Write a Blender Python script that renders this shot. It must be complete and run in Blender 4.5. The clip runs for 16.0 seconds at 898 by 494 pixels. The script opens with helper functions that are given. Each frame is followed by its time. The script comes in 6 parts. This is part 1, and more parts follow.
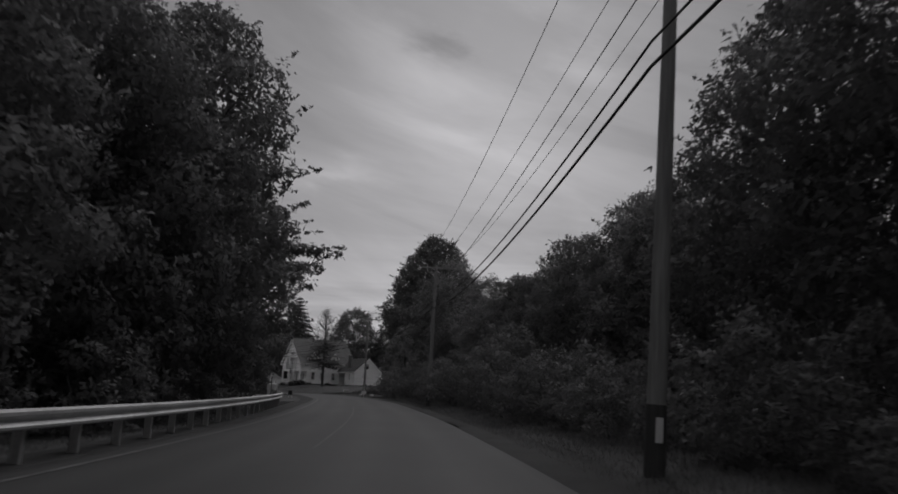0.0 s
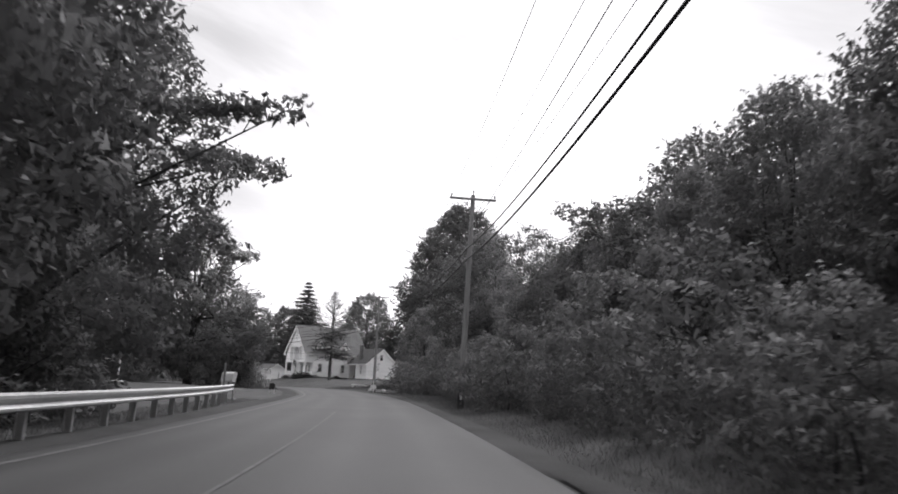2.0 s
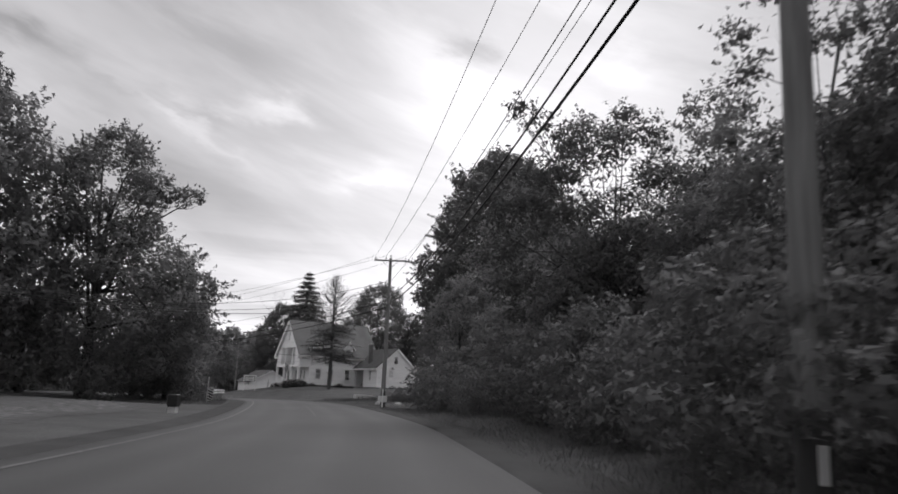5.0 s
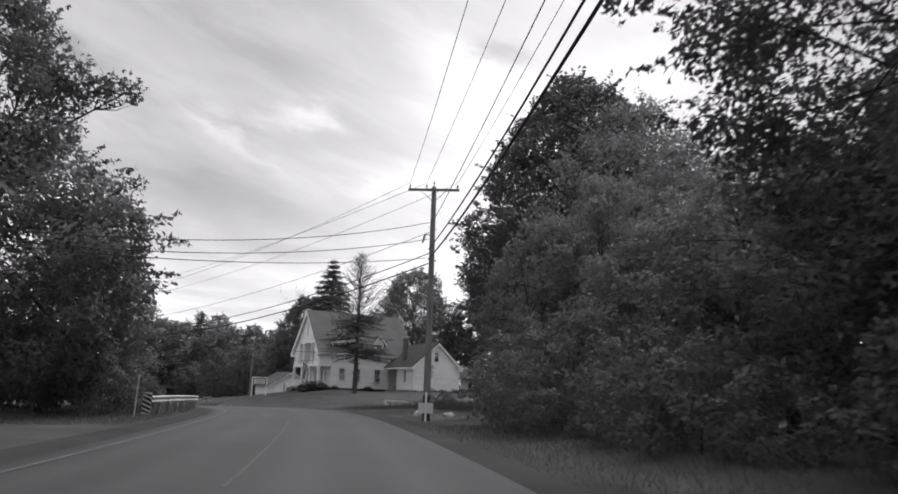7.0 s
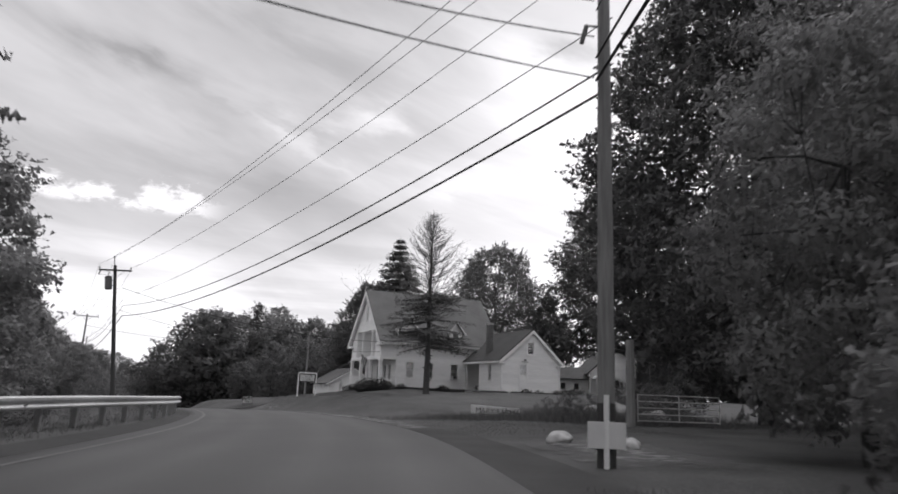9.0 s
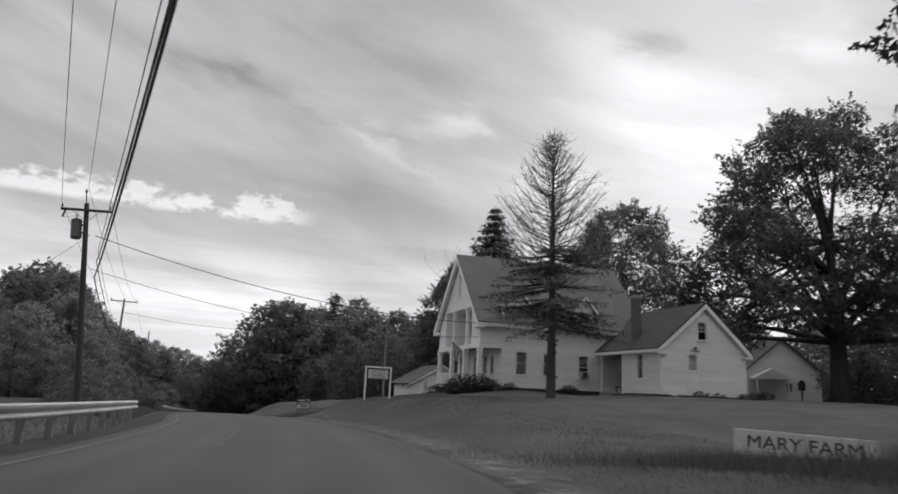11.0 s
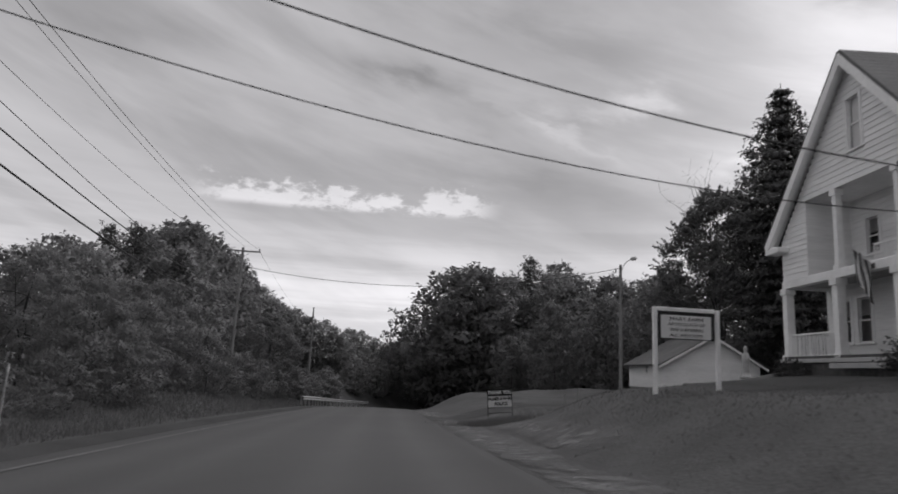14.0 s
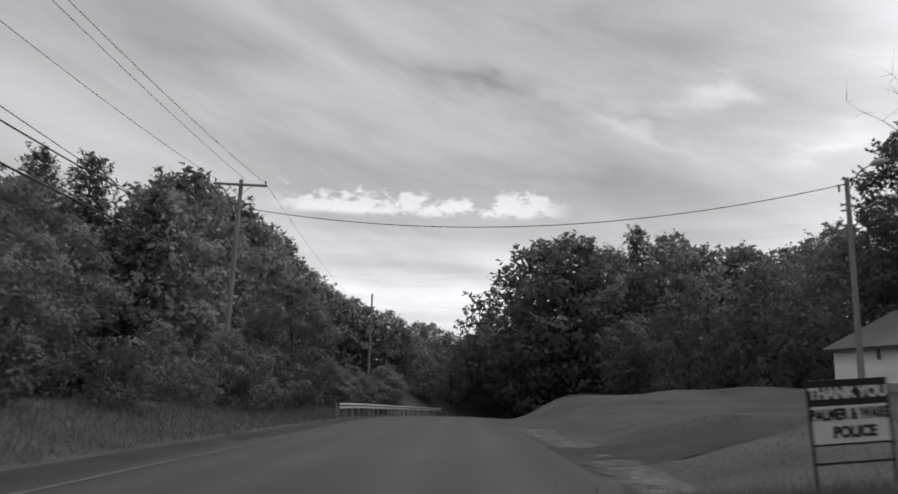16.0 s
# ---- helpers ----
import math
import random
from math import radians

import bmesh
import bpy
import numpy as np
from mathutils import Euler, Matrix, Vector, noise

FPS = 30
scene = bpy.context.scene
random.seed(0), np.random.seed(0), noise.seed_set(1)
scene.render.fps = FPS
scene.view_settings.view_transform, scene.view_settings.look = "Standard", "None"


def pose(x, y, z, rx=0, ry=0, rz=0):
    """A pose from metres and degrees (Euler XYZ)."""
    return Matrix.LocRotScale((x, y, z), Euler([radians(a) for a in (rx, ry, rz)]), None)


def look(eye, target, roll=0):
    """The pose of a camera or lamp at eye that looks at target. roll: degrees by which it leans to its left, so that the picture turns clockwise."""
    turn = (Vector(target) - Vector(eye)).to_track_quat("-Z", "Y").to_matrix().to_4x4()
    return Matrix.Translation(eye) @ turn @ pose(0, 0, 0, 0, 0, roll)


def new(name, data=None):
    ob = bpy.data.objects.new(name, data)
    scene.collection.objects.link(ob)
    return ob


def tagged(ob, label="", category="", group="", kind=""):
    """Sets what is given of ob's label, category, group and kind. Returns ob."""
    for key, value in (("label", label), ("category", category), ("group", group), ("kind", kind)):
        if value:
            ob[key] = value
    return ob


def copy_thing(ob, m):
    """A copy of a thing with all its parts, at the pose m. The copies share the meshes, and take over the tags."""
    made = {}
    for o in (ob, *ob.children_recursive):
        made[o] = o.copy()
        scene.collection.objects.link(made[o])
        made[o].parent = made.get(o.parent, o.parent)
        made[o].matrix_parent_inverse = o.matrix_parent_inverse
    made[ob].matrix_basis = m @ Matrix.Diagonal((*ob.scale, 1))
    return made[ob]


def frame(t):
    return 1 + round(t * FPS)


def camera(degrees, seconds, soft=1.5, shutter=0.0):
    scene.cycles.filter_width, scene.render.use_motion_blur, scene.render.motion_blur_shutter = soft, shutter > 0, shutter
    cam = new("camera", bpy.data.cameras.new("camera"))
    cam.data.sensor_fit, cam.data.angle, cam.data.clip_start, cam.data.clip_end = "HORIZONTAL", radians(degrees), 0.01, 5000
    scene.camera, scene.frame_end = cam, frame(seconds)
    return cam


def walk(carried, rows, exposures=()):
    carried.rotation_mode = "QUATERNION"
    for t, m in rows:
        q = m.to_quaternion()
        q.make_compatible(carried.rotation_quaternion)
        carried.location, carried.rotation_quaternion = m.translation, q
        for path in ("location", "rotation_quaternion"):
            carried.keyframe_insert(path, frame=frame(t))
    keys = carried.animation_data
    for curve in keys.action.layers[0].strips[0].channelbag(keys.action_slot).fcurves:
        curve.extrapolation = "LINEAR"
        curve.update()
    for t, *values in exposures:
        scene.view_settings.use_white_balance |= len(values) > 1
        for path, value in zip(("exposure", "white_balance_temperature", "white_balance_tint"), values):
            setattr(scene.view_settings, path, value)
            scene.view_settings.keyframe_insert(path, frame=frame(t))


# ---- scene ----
cam = camera(65.7, 16.0, soft=1.7, shutter=0.25)
METRES, EYE, TILT, LEAN, TURN = 160.0, 1.12, 11.5, -2.0, 0.0
ROWS = [
    (0.0, 0.0, 0.0, 0.0, 0.0, -0.0, 0.0),
    (0.5, -0.0014, 0.0324, -0.0069, 0.88, -0.54, -0.19),
    (1.0, -0.003, 0.0603, -0.0128, 1.52, -0.64, -0.33),
    (1.5, -0.0055, 0.0925, -0.0196, 1.58, -0.38, -0.32),
    (2.0, -0.008, 0.1204, -0.0253, 1.58, -0.34, -0.26),
    (2.5, -0.0112, 0.1522, -0.0318, 1.64, -0.21, -0.18),
    (3.0, -0.0142, 0.1798, -0.0376, 1.83, -0.11, -0.12),
    (3.5, -0.0178, 0.2113, -0.044, 1.96, -0.03, -0.11),
    (4.0, -0.0211, 0.2395, -0.0495, 2.02, 0.18, -0.07),
    (6.5, -0.0438, 0.3932, -0.0804, 4.71, 0.54, 1.18),
    (7.0, -0.0492, 0.4216, -0.0858, 5.45, 0.65, 1.4),
    (7.5, -0.0561, 0.454, -0.0923, 7.02, 0.85, 1.63),
    (8.0, -0.0626, 0.4825, -0.0979, 8.7, 0.9, 1.68),
    (10.5, -0.1078, 0.6293, -0.1264, 15.71, 1.12, 2.74),
    (11.0, -0.1201, 0.6596, -0.1325, 18.16, 1.37, 2.98),
    (11.5, -0.132, 0.6851, -0.1375, 20.5, 1.46, 3.4),
    (12.0, -0.1469, 0.7137, -0.1433, 23.81, 1.21, 3.92),
    (12.5, -0.1609, 0.7386, -0.1482, 26.43, 1.04, 4.23),
    (13.0, -0.1782, 0.7665, -0.1538, 29.16, 1.29, 4.68),
    (13.5, -0.1943, 0.7905, -0.159, 31.5, 1.5, 5.12),
    (14.0, -0.2136, 0.8176, -0.1647, 33.42, 1.65, 5.64),
    (14.5, -0.2313, 0.8408, -0.1696, 35.2, 1.82, 6.23),
    (15.0, -0.2519, 0.8667, -0.1752, 37.15, 2.29, 6.67),
    (15.5, -0.2707, 0.8891, -0.1802, 38.71, 2.6, 7.05),
    (16.0, -0.2933, 0.914, -0.1857, 39.45, 2.59, 7.34),
]
EXPOSURES = [(t, s, 6420, 14) for t, s in ((0.0, -1.08), (0.2, -0.15), (0.4, 0.4), (0.7, 0.82), (1.2, 0.92), (2.2, 0.85), (3.0, 0.40), (4.0, 0.24),
                                          (6.5, 0.33), (8.0, 0.42), (10.5, 0.12), (12.0, -0.12), (13.5, -0.16), (14.5, -0.10), (16.0, 0.02))]
walk(cam, [(t, pose(0, 0, EYE, TILT, LEAN, TURN) @ pose(METRES * x, METRES * y, METRES * z, 90 + pitch, roll, yaw)) for t, x, y, z, yaw, pitch, roll in ROWS], EXPOSURES)

# ---- sky and sun: bright broken overcast, seen in black and white ----
SUN_ELEV, SUN_AZ = 52.0, 25.0
world = bpy.data.worlds.new("sky")
scene.world = world
world.use_nodes = True
wt = world.node_tree
wt.nodes.clear()


def wnode(kind, **values):
    n = wt.nodes.new(kind)
    for key, value in values.items():
        n.inputs[key].default_value = value
    return n


def wmath(op, a, b):
    n = wt.nodes.new("ShaderNodeMath")
    n.operation = op
    for i, v in enumerate((a, b)):
        if isinstance(v, (int, float)):
            n.inputs[i].default_value = v
        else:
            wt.links.new(v, n.inputs[i])
    return n.outputs[0]


sky = wt.nodes.new("ShaderNodeTexSky")
sky.sky_type, sky.sun_disc = "NISHITA", False
sky.sun_elevation, sky.sun_rotation = radians(SUN_ELEV), radians(SUN_AZ)
grey = wt.nodes.new("ShaderNodeRGBToBW")
wt.links.new(sky.outputs[0], grey.inputs[0])
coord = wt.nodes.new("ShaderNodeTexCoord")
sep = wt.nodes.new("ShaderNodeSeparateXYZ")
wt.links.new(coord.outputs["Generated"], sep.inputs[0])
AZ = wmath("MULTIPLY", wmath("ARCTAN2", wmath("MULTIPLY", sep.outputs[0], -1.0), sep.outputs[1]), 57.2958)
EL = wmath("MULTIPLY", wmath("ARCSINE", sep.outputs[2], 0), 57.2958)


def sky_noise(du, dv, slope, detail, offset, distortion=0.0, rough=0.55):
    """Noise stretched along the cloud streaks, in degrees of azimuth and height."""
    v = wt.nodes.new("ShaderNodeCombineXYZ")
    wt.links.new(wmath("MULTIPLY", AZ, du), v.inputs[0])
    wt.links.new(wmath("MULTIPLY", wmath("SUBTRACT", EL, wmath("MULTIPLY", AZ, slope)), dv), v.inputs[1])
    v.inputs[2].default_value = offset
    tex = wnode("ShaderNodeTexNoise", Scale=1.0, Detail=detail, Roughness=rough, Distortion=distortion)
    wt.links.new(v.outputs[0], tex.inputs["Vector"])
    return tex.outputs["Fac"]


def ramped(value, lo, hi, a, b):
    ramp = wt.nodes.new("ShaderNodeMapRange")
    ramp.interpolation_type = "SMOOTHSTEP"
    for key, v in (("From Min", lo), ("From Max", hi), ("To Min", a), ("To Max", b)):
        ramp.inputs[key].default_value = v
    wt.links.new(value, ramp.inputs["Value"])
    return ramp.outputs[0]


# the billows bend the edges of every streak
BEND_A = wmath("ADD", AZ, wmath("MULTIPLY", wmath("SUBTRACT", sky_noise(0.16, 0.30, 0.0, 5.0, 4.0), 0.5), 9.0))
BEND_E = wmath("ADD", EL, wmath("MULTIPLY", wmath("SUBTRACT", sky_noise(0.14, 0.34, 0.2, 5.0, 9.0), 0.5), 5.0))


def cloud(az0, el0, wide, tall, slope, amount, bent=True):
    """A soft streak of cloud round a heading, in degrees."""
    da = wmath("SUBTRACT", BEND_A if bent else AZ, az0)
    de = wmath("SUBTRACT", wmath("SUBTRACT", BEND_E if bent else EL, el0), wmath("MULTIPLY", da, slope))
    q = wmath("ADD", wmath("POWER", wmath("ABSOLUTE", wmath("DIVIDE", da, wide), 0), 2.0), wmath("POWER", wmath("ABSOLUTE", wmath("DIVIDE", de, tall), 0), 2.0))
    return wmath("MULTIPLY", wmath("EXPONENT", wmath("MULTIPLY", q, -1.0), 0), amount)


tone = wmath("ADD", 0.45, cloud(-2.0, 24.0, 14.0, 13.0, 0.0, 0.44, False))
low = wmath("MULTIPLY", wmath("EXPONENT", wmath("MULTIPLY", wmath("POWER", wmath("DIVIDE", wmath("MAXIMUM", EL, 0.0), 9.0), 2.0), -1.0), 0), 0.50)
tone = wmath("ADD", tone, wmath("MULTIPLY", low, ramped(sky_noise(0.035, 0.50, 0.0, 6.0, 2.0), 0.36, 0.62, 0.45, 1.2)))
tone = wmath("MULTIPLY", tone, ramped(sky_noise(0.045, 0.19, 0.27, 7.0, 0.0, 0.4), 0.32, 0.68, 0.86, 1.13))
tone = wmath("MULTIPLY", tone, ramped(sky_noise(0.020, 0.055, 0.2, 5.0, 6.0, 0.3), 0.34, 0.66, 0.86, 1.14))
for az0, el0, wide, tall, slope, amount in ((38.0, 23.6, 4.2, 0.8, 0.02, -0.13), (29.0, 21.4, 5.0, 0.7, 0.27, -0.12), (30.5, 20.0, 8.0, 1.3, 0.37, -0.07), (26.5, 20.3, 5.5, 0.45, 0.42, 0.11),
                                             (22.5, 21.0, 3.2, 0.5, 0.05, 0.10), (18.5, 21.4, 2.6, 0.8, 0.1, 0.22), (10.5, 17.0, 3.4, 0.9, -0.1, 0.20), (-10.5, 26.0, 4.0, 1.8, 0.2, 0.16),
                                             (2.0, 27.5, 2.5, 1.0, 0.3, -0.20), (33.0, 16.5, 9.0, 0.8, 0.05, -0.05), (29.0, 25.5, 9.0, 3.5, 0.1, -0.07), (22.0, 15.0, 7.0, 2.0, 0.1, -0.05), (50.0, 18.5, 12.0, 1.0, 0.12, 0.05), (60.0, 24.0, 8.0, 1.5, -0.2, -0.05)):
    tone = wmath("ADD", tone, cloud(az0, el0, wide, tall, slope, amount))
# low bank of small bright cumulus with level feet
heap = wmath("ADD", sky_noise(0.42, 0.72, 0.0, 8.0, 1.5, 0.1, 0.6), wmath("MULTIPLY", wmath("SUBTRACT", 1.0, wmath("ABSOLUTE", wmath("DIVIDE", wmath("SUBTRACT", EL, 13.3), 1.5), 0)), 0.20))
heap = wmath("MULTIPLY", wmath("MULTIPLY", ramped(heap, 0.53, 0.68, 0.0, 1.0), ramped(EL, 12.3, 12.9, 0.0, 1.0)), wmath("MULTIPLY", ramped(AZ, 29.5, 33.0, 0.0, 1.0), ramped(AZ, 56.0, 52.0, 0.0, 1.0)))
tone = wmath("ADD", tone, wmath("MULTIPLY", heap, 0.34))
# the cloud is thinner, so brighter, overhead
dome = ramped(EL, 36.0, 62.0, 0.0, 1.0)
tone = wmath("ADD", wmath("MULTIPLY", tone, wmath("SUBTRACT", 1.0, dome)), wmath("MULTIPLY", dome, 0.80))
total = wmath("ADD", wmath("MAXIMUM", tone, 0.12), wmath("MULTIPLY", grey.outputs[0], 0.02))
back = wt.nodes.new("ShaderNodeBackground")
out = wt.nodes.new("ShaderNodeOutputWorld")
wt.links.new(total, back.inputs["Color"])
back.inputs["Strength"].default_value = 1.0
wt.links.new(back.outputs[0], out.inputs[0])

sun = new("sun", bpy.data.lights.new("sun", "SUN"))
sun.data.energy, sun.data.angle = 1.3, radians(30)
az, el = radians(SUN_AZ), radians(SUN_ELEV)
sun.matrix_world = look((0, 0, 60), Vector((0, 0, 60)) - Vector((math.sin(az) * math.cos(el), math.cos(az) * math.cos(el), math.sin(el))))


# ---- materials ----
def material(name, base, rough=0.8, grain=8.0, vary=0.25, stain=0.6, stain_vary=0.25, bump=0.15, per_piece=0.0, islands=False,
             metal=0.0, through_light=0.0, stretch=(1, 1, 1), spec=0.3):
    """Neutral surface with fine grain, broad stains, relief and, where wanted, a shade for each piece."""
    m = bpy.data.materials.new(name)
    m.use_nodes = True
    nt = m.node_tree
    bsdf = nt.nodes["Principled BSDF"]
    bsdf.inputs["Roughness"].default_value = rough
    bsdf.inputs["Metallic"].default_value = metal
    bsdf.inputs["Specular IOR Level"].default_value = spec
    co = nt.nodes.new("ShaderNodeTexCoord")
    mp = nt.nodes.new("ShaderNodeMapping")
    mp.inputs["Scale"].default_value = stretch
    nt.links.new(co.outputs["Object"], mp.inputs[0])
    value = None

    def chain(op, a, b):
        n = nt.nodes.new("ShaderNodeMath")
        n.operation = op
        for i, v in enumerate((a, b)):
            if isinstance(v, (int, float)):
                n.inputs[i].default_value = v
            else:
                nt.links.new(v, n.inputs[i])
        return n.outputs[0]

    fine = None
    value = base
    for scale, amount, detail in ((grain, vary, 5.0), (stain, stain_vary, 4.0)):
        if amount <= 0:
            continue
        tex = nt.nodes.new("ShaderNodeTexNoise")
        tex.inputs["Scale"].default_value, tex.inputs["Detail"].default_value = scale, detail
        nt.links.new(mp.outputs[0], tex.inputs["Vector"])
        fine = fine or tex.outputs["Fac"]
        k = chain("ADD", chain("MULTIPLY", chain("SUBTRACT", tex.outputs["Fac"], 0.5), amount * 4), 1.0)
        value = chain("MULTIPLY", chain("MAXIMUM", k, 0.2), value)
    if per_piece > 0:
        if islands:
            source = nt.nodes.new("ShaderNodeNewGeometry").outputs["Random Per Island"]
        else:
            source = nt.nodes.new("ShaderNodeObjectInfo").outputs["Random"]
        value = chain("MULTIPLY", chain("ADD", chain("MULTIPLY", source, 2 * per_piece), 1 - per_piece), value)
    if isinstance(value, (int, float)):
        bsdf.inputs["Base Color"].default_value = (value, value, value, 1)
    else:
        nt.links.new(value, bsdf.inputs["Base Color"])
    if bump > 0 and fine is not None:
        b = nt.nodes.new("ShaderNodeBump")
        b.inputs["Strength"].default_value, b.inputs["Distance"].default_value = bump, 0.02
        nt.links.new(fine, b.inputs["Height"])
        nt.links.new(b.outputs[0], bsdf.inputs["Normal"])
    if through_light > 0:
        tr = nt.nodes.new("ShaderNodeBsdfTranslucent")
        if isinstance(value, (int, float)):
            tr.inputs[0].default_value = (value, value, value, 1)
        else:
            nt.links.new(value, tr.inputs[0])
        mix = nt.nodes.new("ShaderNodeMixShader")
        mix.inputs[0].default_value = through_light
        nt.links.new(bsdf.outputs[0], mix.inputs[1])
        nt.links.new(tr.outputs[0], mix.inputs[2])
        nt.links.new(mix.outputs[0], nt.nodes["Material Output"].inputs[0])
    return m


LEAF = material("leaves", 0.165, 0.75, vary=0, stain=0.25, stain_vary=0.22, bump=0, per_piece=0.13, islands=True, through_light=0.35, spec=0.2)
LEAF_PALE = material("pale_leaves", 0.215, 0.75, vary=0, stain=0.3, stain_vary=0.22, bump=0, per_piece=0.13, islands=True, through_light=0.35, spec=0.2)
LEAF_LIGHT = material("light_leaves", 0.245, 0.75, vary=0, stain=0.3, stain_vary=0.24, bump=0, per_piece=0.22, islands=True, through_light=0.35, spec=0.2)
LEAF_DARK = material("dark_leaves", 0.13, 0.75, vary=0, stain=0.25, stain_vary=0.2, bump=0, per_piece=0.13, islands=True, through_light=0.25, spec=0.2)
YEW = material("dark_bush_leaves", 0.05, 0.85, vary=0, stain=0.3, stain_vary=0.2, bump=0, per_piece=0.15, islands=True, through_light=0.1, spec=0.1)
NEEDLE = material("needles", 0.075, 0.6, vary=0, stain=0.3, stain_vary=0.2, bump=0, per_piece=0.4, islands=True, through_light=0.1)
BARK = material("bark", 0.07, 0.95, grain=14, vary=0.35, stain=1.2, bump=0.6, stretch=(1, 1, 0.25))
TWIG = material("dead_twigs", 0.13, 0.95, grain=9, vary=0.2, bump=0)
POLE_WOOD = material("weathered_pole_wood", 0.225, 0.9, grain=18, vary=0.28, stain=0.7, stain_vary=0.25, bump=0.4, stretch=(1, 1, 0.06))
# tarred wood; on pole feet this dark tone paints the shade of weeds
POLE_DARK = material("tarred_and_shaded_wood", 0.06, 0.9, grain=18, vary=0.3, stain=0.8, bump=0.4, stretch=(1, 1, 0.06))
ASPHALT = material("worn_asphalt", 0.042, 0.68, grain=55, vary=0.16, stain=0.35, stain_vary=0.2, bump=0.12, stretch=(1, 0.5, 1), spec=0.4)
# paler where the tyres have worn it
_n = ASPHALT.node_tree
_at, _mu = _n.nodes.new("ShaderNodeAttribute"), _n.nodes.new("ShaderNodeMix")
_at.attribute_name, _mu.data_type, _mu.blend_type = "wear", "RGBA", "MULTIPLY"
_mu.inputs[0].default_value = 1.0
_b = _n.nodes["Principled BSDF"].inputs["Base Color"]
_n.links.new(_b.links[0].from_socket, _mu.inputs[6])
_n.links.new(_at.outputs["Color"], _mu.inputs[7])
_n.links.new(_mu.outputs[2], _b)
DIRT = material("dark_roadside_dirt", 0.036, 0.95, grain=25, vary=0.35, stain=0.6, stain_vary=0.35, bump=0.4)
SAND = material("pale_sandy_gravel", 0.12, 0.95, grain=22, vary=0.3, stain=0.4, stain_vary=0.3, bump=0.4)
SAND_WORN = material("patchy_pale_gravel", 0.145, 0.95, grain=22, vary=0.3, stain=0.4, stain_vary=0.3, bump=0.4)
_n = SAND_WORN.node_tree
_at, _tx, _mx, _tr = [_n.nodes.new(k) for k in ("ShaderNodeAttribute", "ShaderNodeTexNoise", "ShaderNodeMixShader", "ShaderNodeBsdfTransparent")]
_at.attribute_name, _tx.inputs["Scale"].default_value, _tx.inputs["Detail"].default_value = "wear", 2.6, 8.0
_ad, _rg = _n.nodes.new("ShaderNodeMath"), _n.nodes.new("ShaderNodeMapRange")
_ad.operation = "MULTIPLY"
_co = _n.nodes.new("ShaderNodeTexCoord")
_n.links.new(_co.outputs["Object"], _tx.inputs["Vector"])
_n.links.new(_at.outputs["Fac"], _ad.inputs[0])
_n.links.new(_tx.outputs["Fac"], _ad.inputs[1])
_rg.inputs["From Min"].default_value, _rg.inputs["From Max"].default_value = 0.24, 0.70
_n.links.new(_ad.outputs[0], _rg.inputs["Value"])
_n.links.new(_rg.outputs[0], _mx.inputs[0])
_n.links.new(_tr.outputs[0], _mx.inputs[1])
_n.links.new(_n.nodes["Principled BSDF"].outputs[0], _mx.inputs[2])
_n.links.new(_mx.outputs[0], _n.nodes["Material Output"].inputs[0])
FADED = material("faded_road_paint", 0.085, 0.7, grain=6, vary=0.3, stain=0.9, stain_vary=0.25, bump=0.05)
LINE = material("worn_road_paint", 0.105, 0.7, grain=14, vary=0.4, stain=2.0, stain_vary=0.35, bump=0.05)
GRASS_SOIL = material("mown_lawn", 0.062, 0.95, grain=16, vary=0.42, stain=0.45, stain_vary=0.34, bump=0.9)
BLADE = material("grass_blades", 0.135, 0.7, vary=0, stain=0.2, stain_vary=0.25, bump=0, per_piece=0.4, islands=True, through_light=0.3)
GALV = material("galvanised_steel", 0.48, 0.45, grain=10, vary=0.15, stain=0.5, stain_vary=0.2, bump=0.03, metal=0.6, spec=0.5)
STEEL_DARK = material("weathered_steel", 0.14, 0.6, grain=12, vary=0.25, bump=0.1, metal=0.4)
CLAP = material("white_painted_clapboard", 0.82, 0.6, grain=5, vary=0.07, stain=0.5, stain_vary=0.12, bump=0.06, stretch=(0.3, 0.3, 3))
TRIM = material("white_painted_trim", 0.85, 0.55, grain=6, vary=0.06, stain=0.7, stain_vary=0.08, bump=0.04)
SHADOW_ROOM = material("dim_interior", 0.10, 0.9, grain=2, vary=0.2, bump=0)
SHINGLE = material("grey_asphalt_shingles", 0.12, 0.9, grain=30, vary=0.22, stain=0.5, stain_vary=0.18, bump=0.35, per_piece=0.12, islands=True)
SHINGLE_DARK = material("dark_asphalt_shingles", 0.06, 0.9, grain=30, vary=0.22, stain=0.5, stain_vary=0.18, bump=0.35, per_piece=0.12, islands=True)
BRICK = material("dark_brick", 0.13, 0.9, grain=12, vary=0.3, stain=1.5, bump=0.4, per_piece=0.25, islands=True)
BLACK = material("black_paint", 0.03, 0.5, grain=8, vary=0.2, bump=0.02)
SIGN_WHITE = material("white_sign_face", 0.70, 0.5, grain=4, vary=0.05, stain=1.2, stain_vary=0.08, bump=0.02)
SIGN_GREY = material("grey_sign_board", 0.40, 0.6, grain=4, vary=0.1, stain=1.0, stain_vary=0.12, bump=0.03)
# foundation stone toned dark like the bushes along its foot
DARK_STONE = material("dark_fieldstone", 0.09, 0.95, grain=7, vary=0.35, stain=1.4, stain_vary=0.3, bump=0.5)
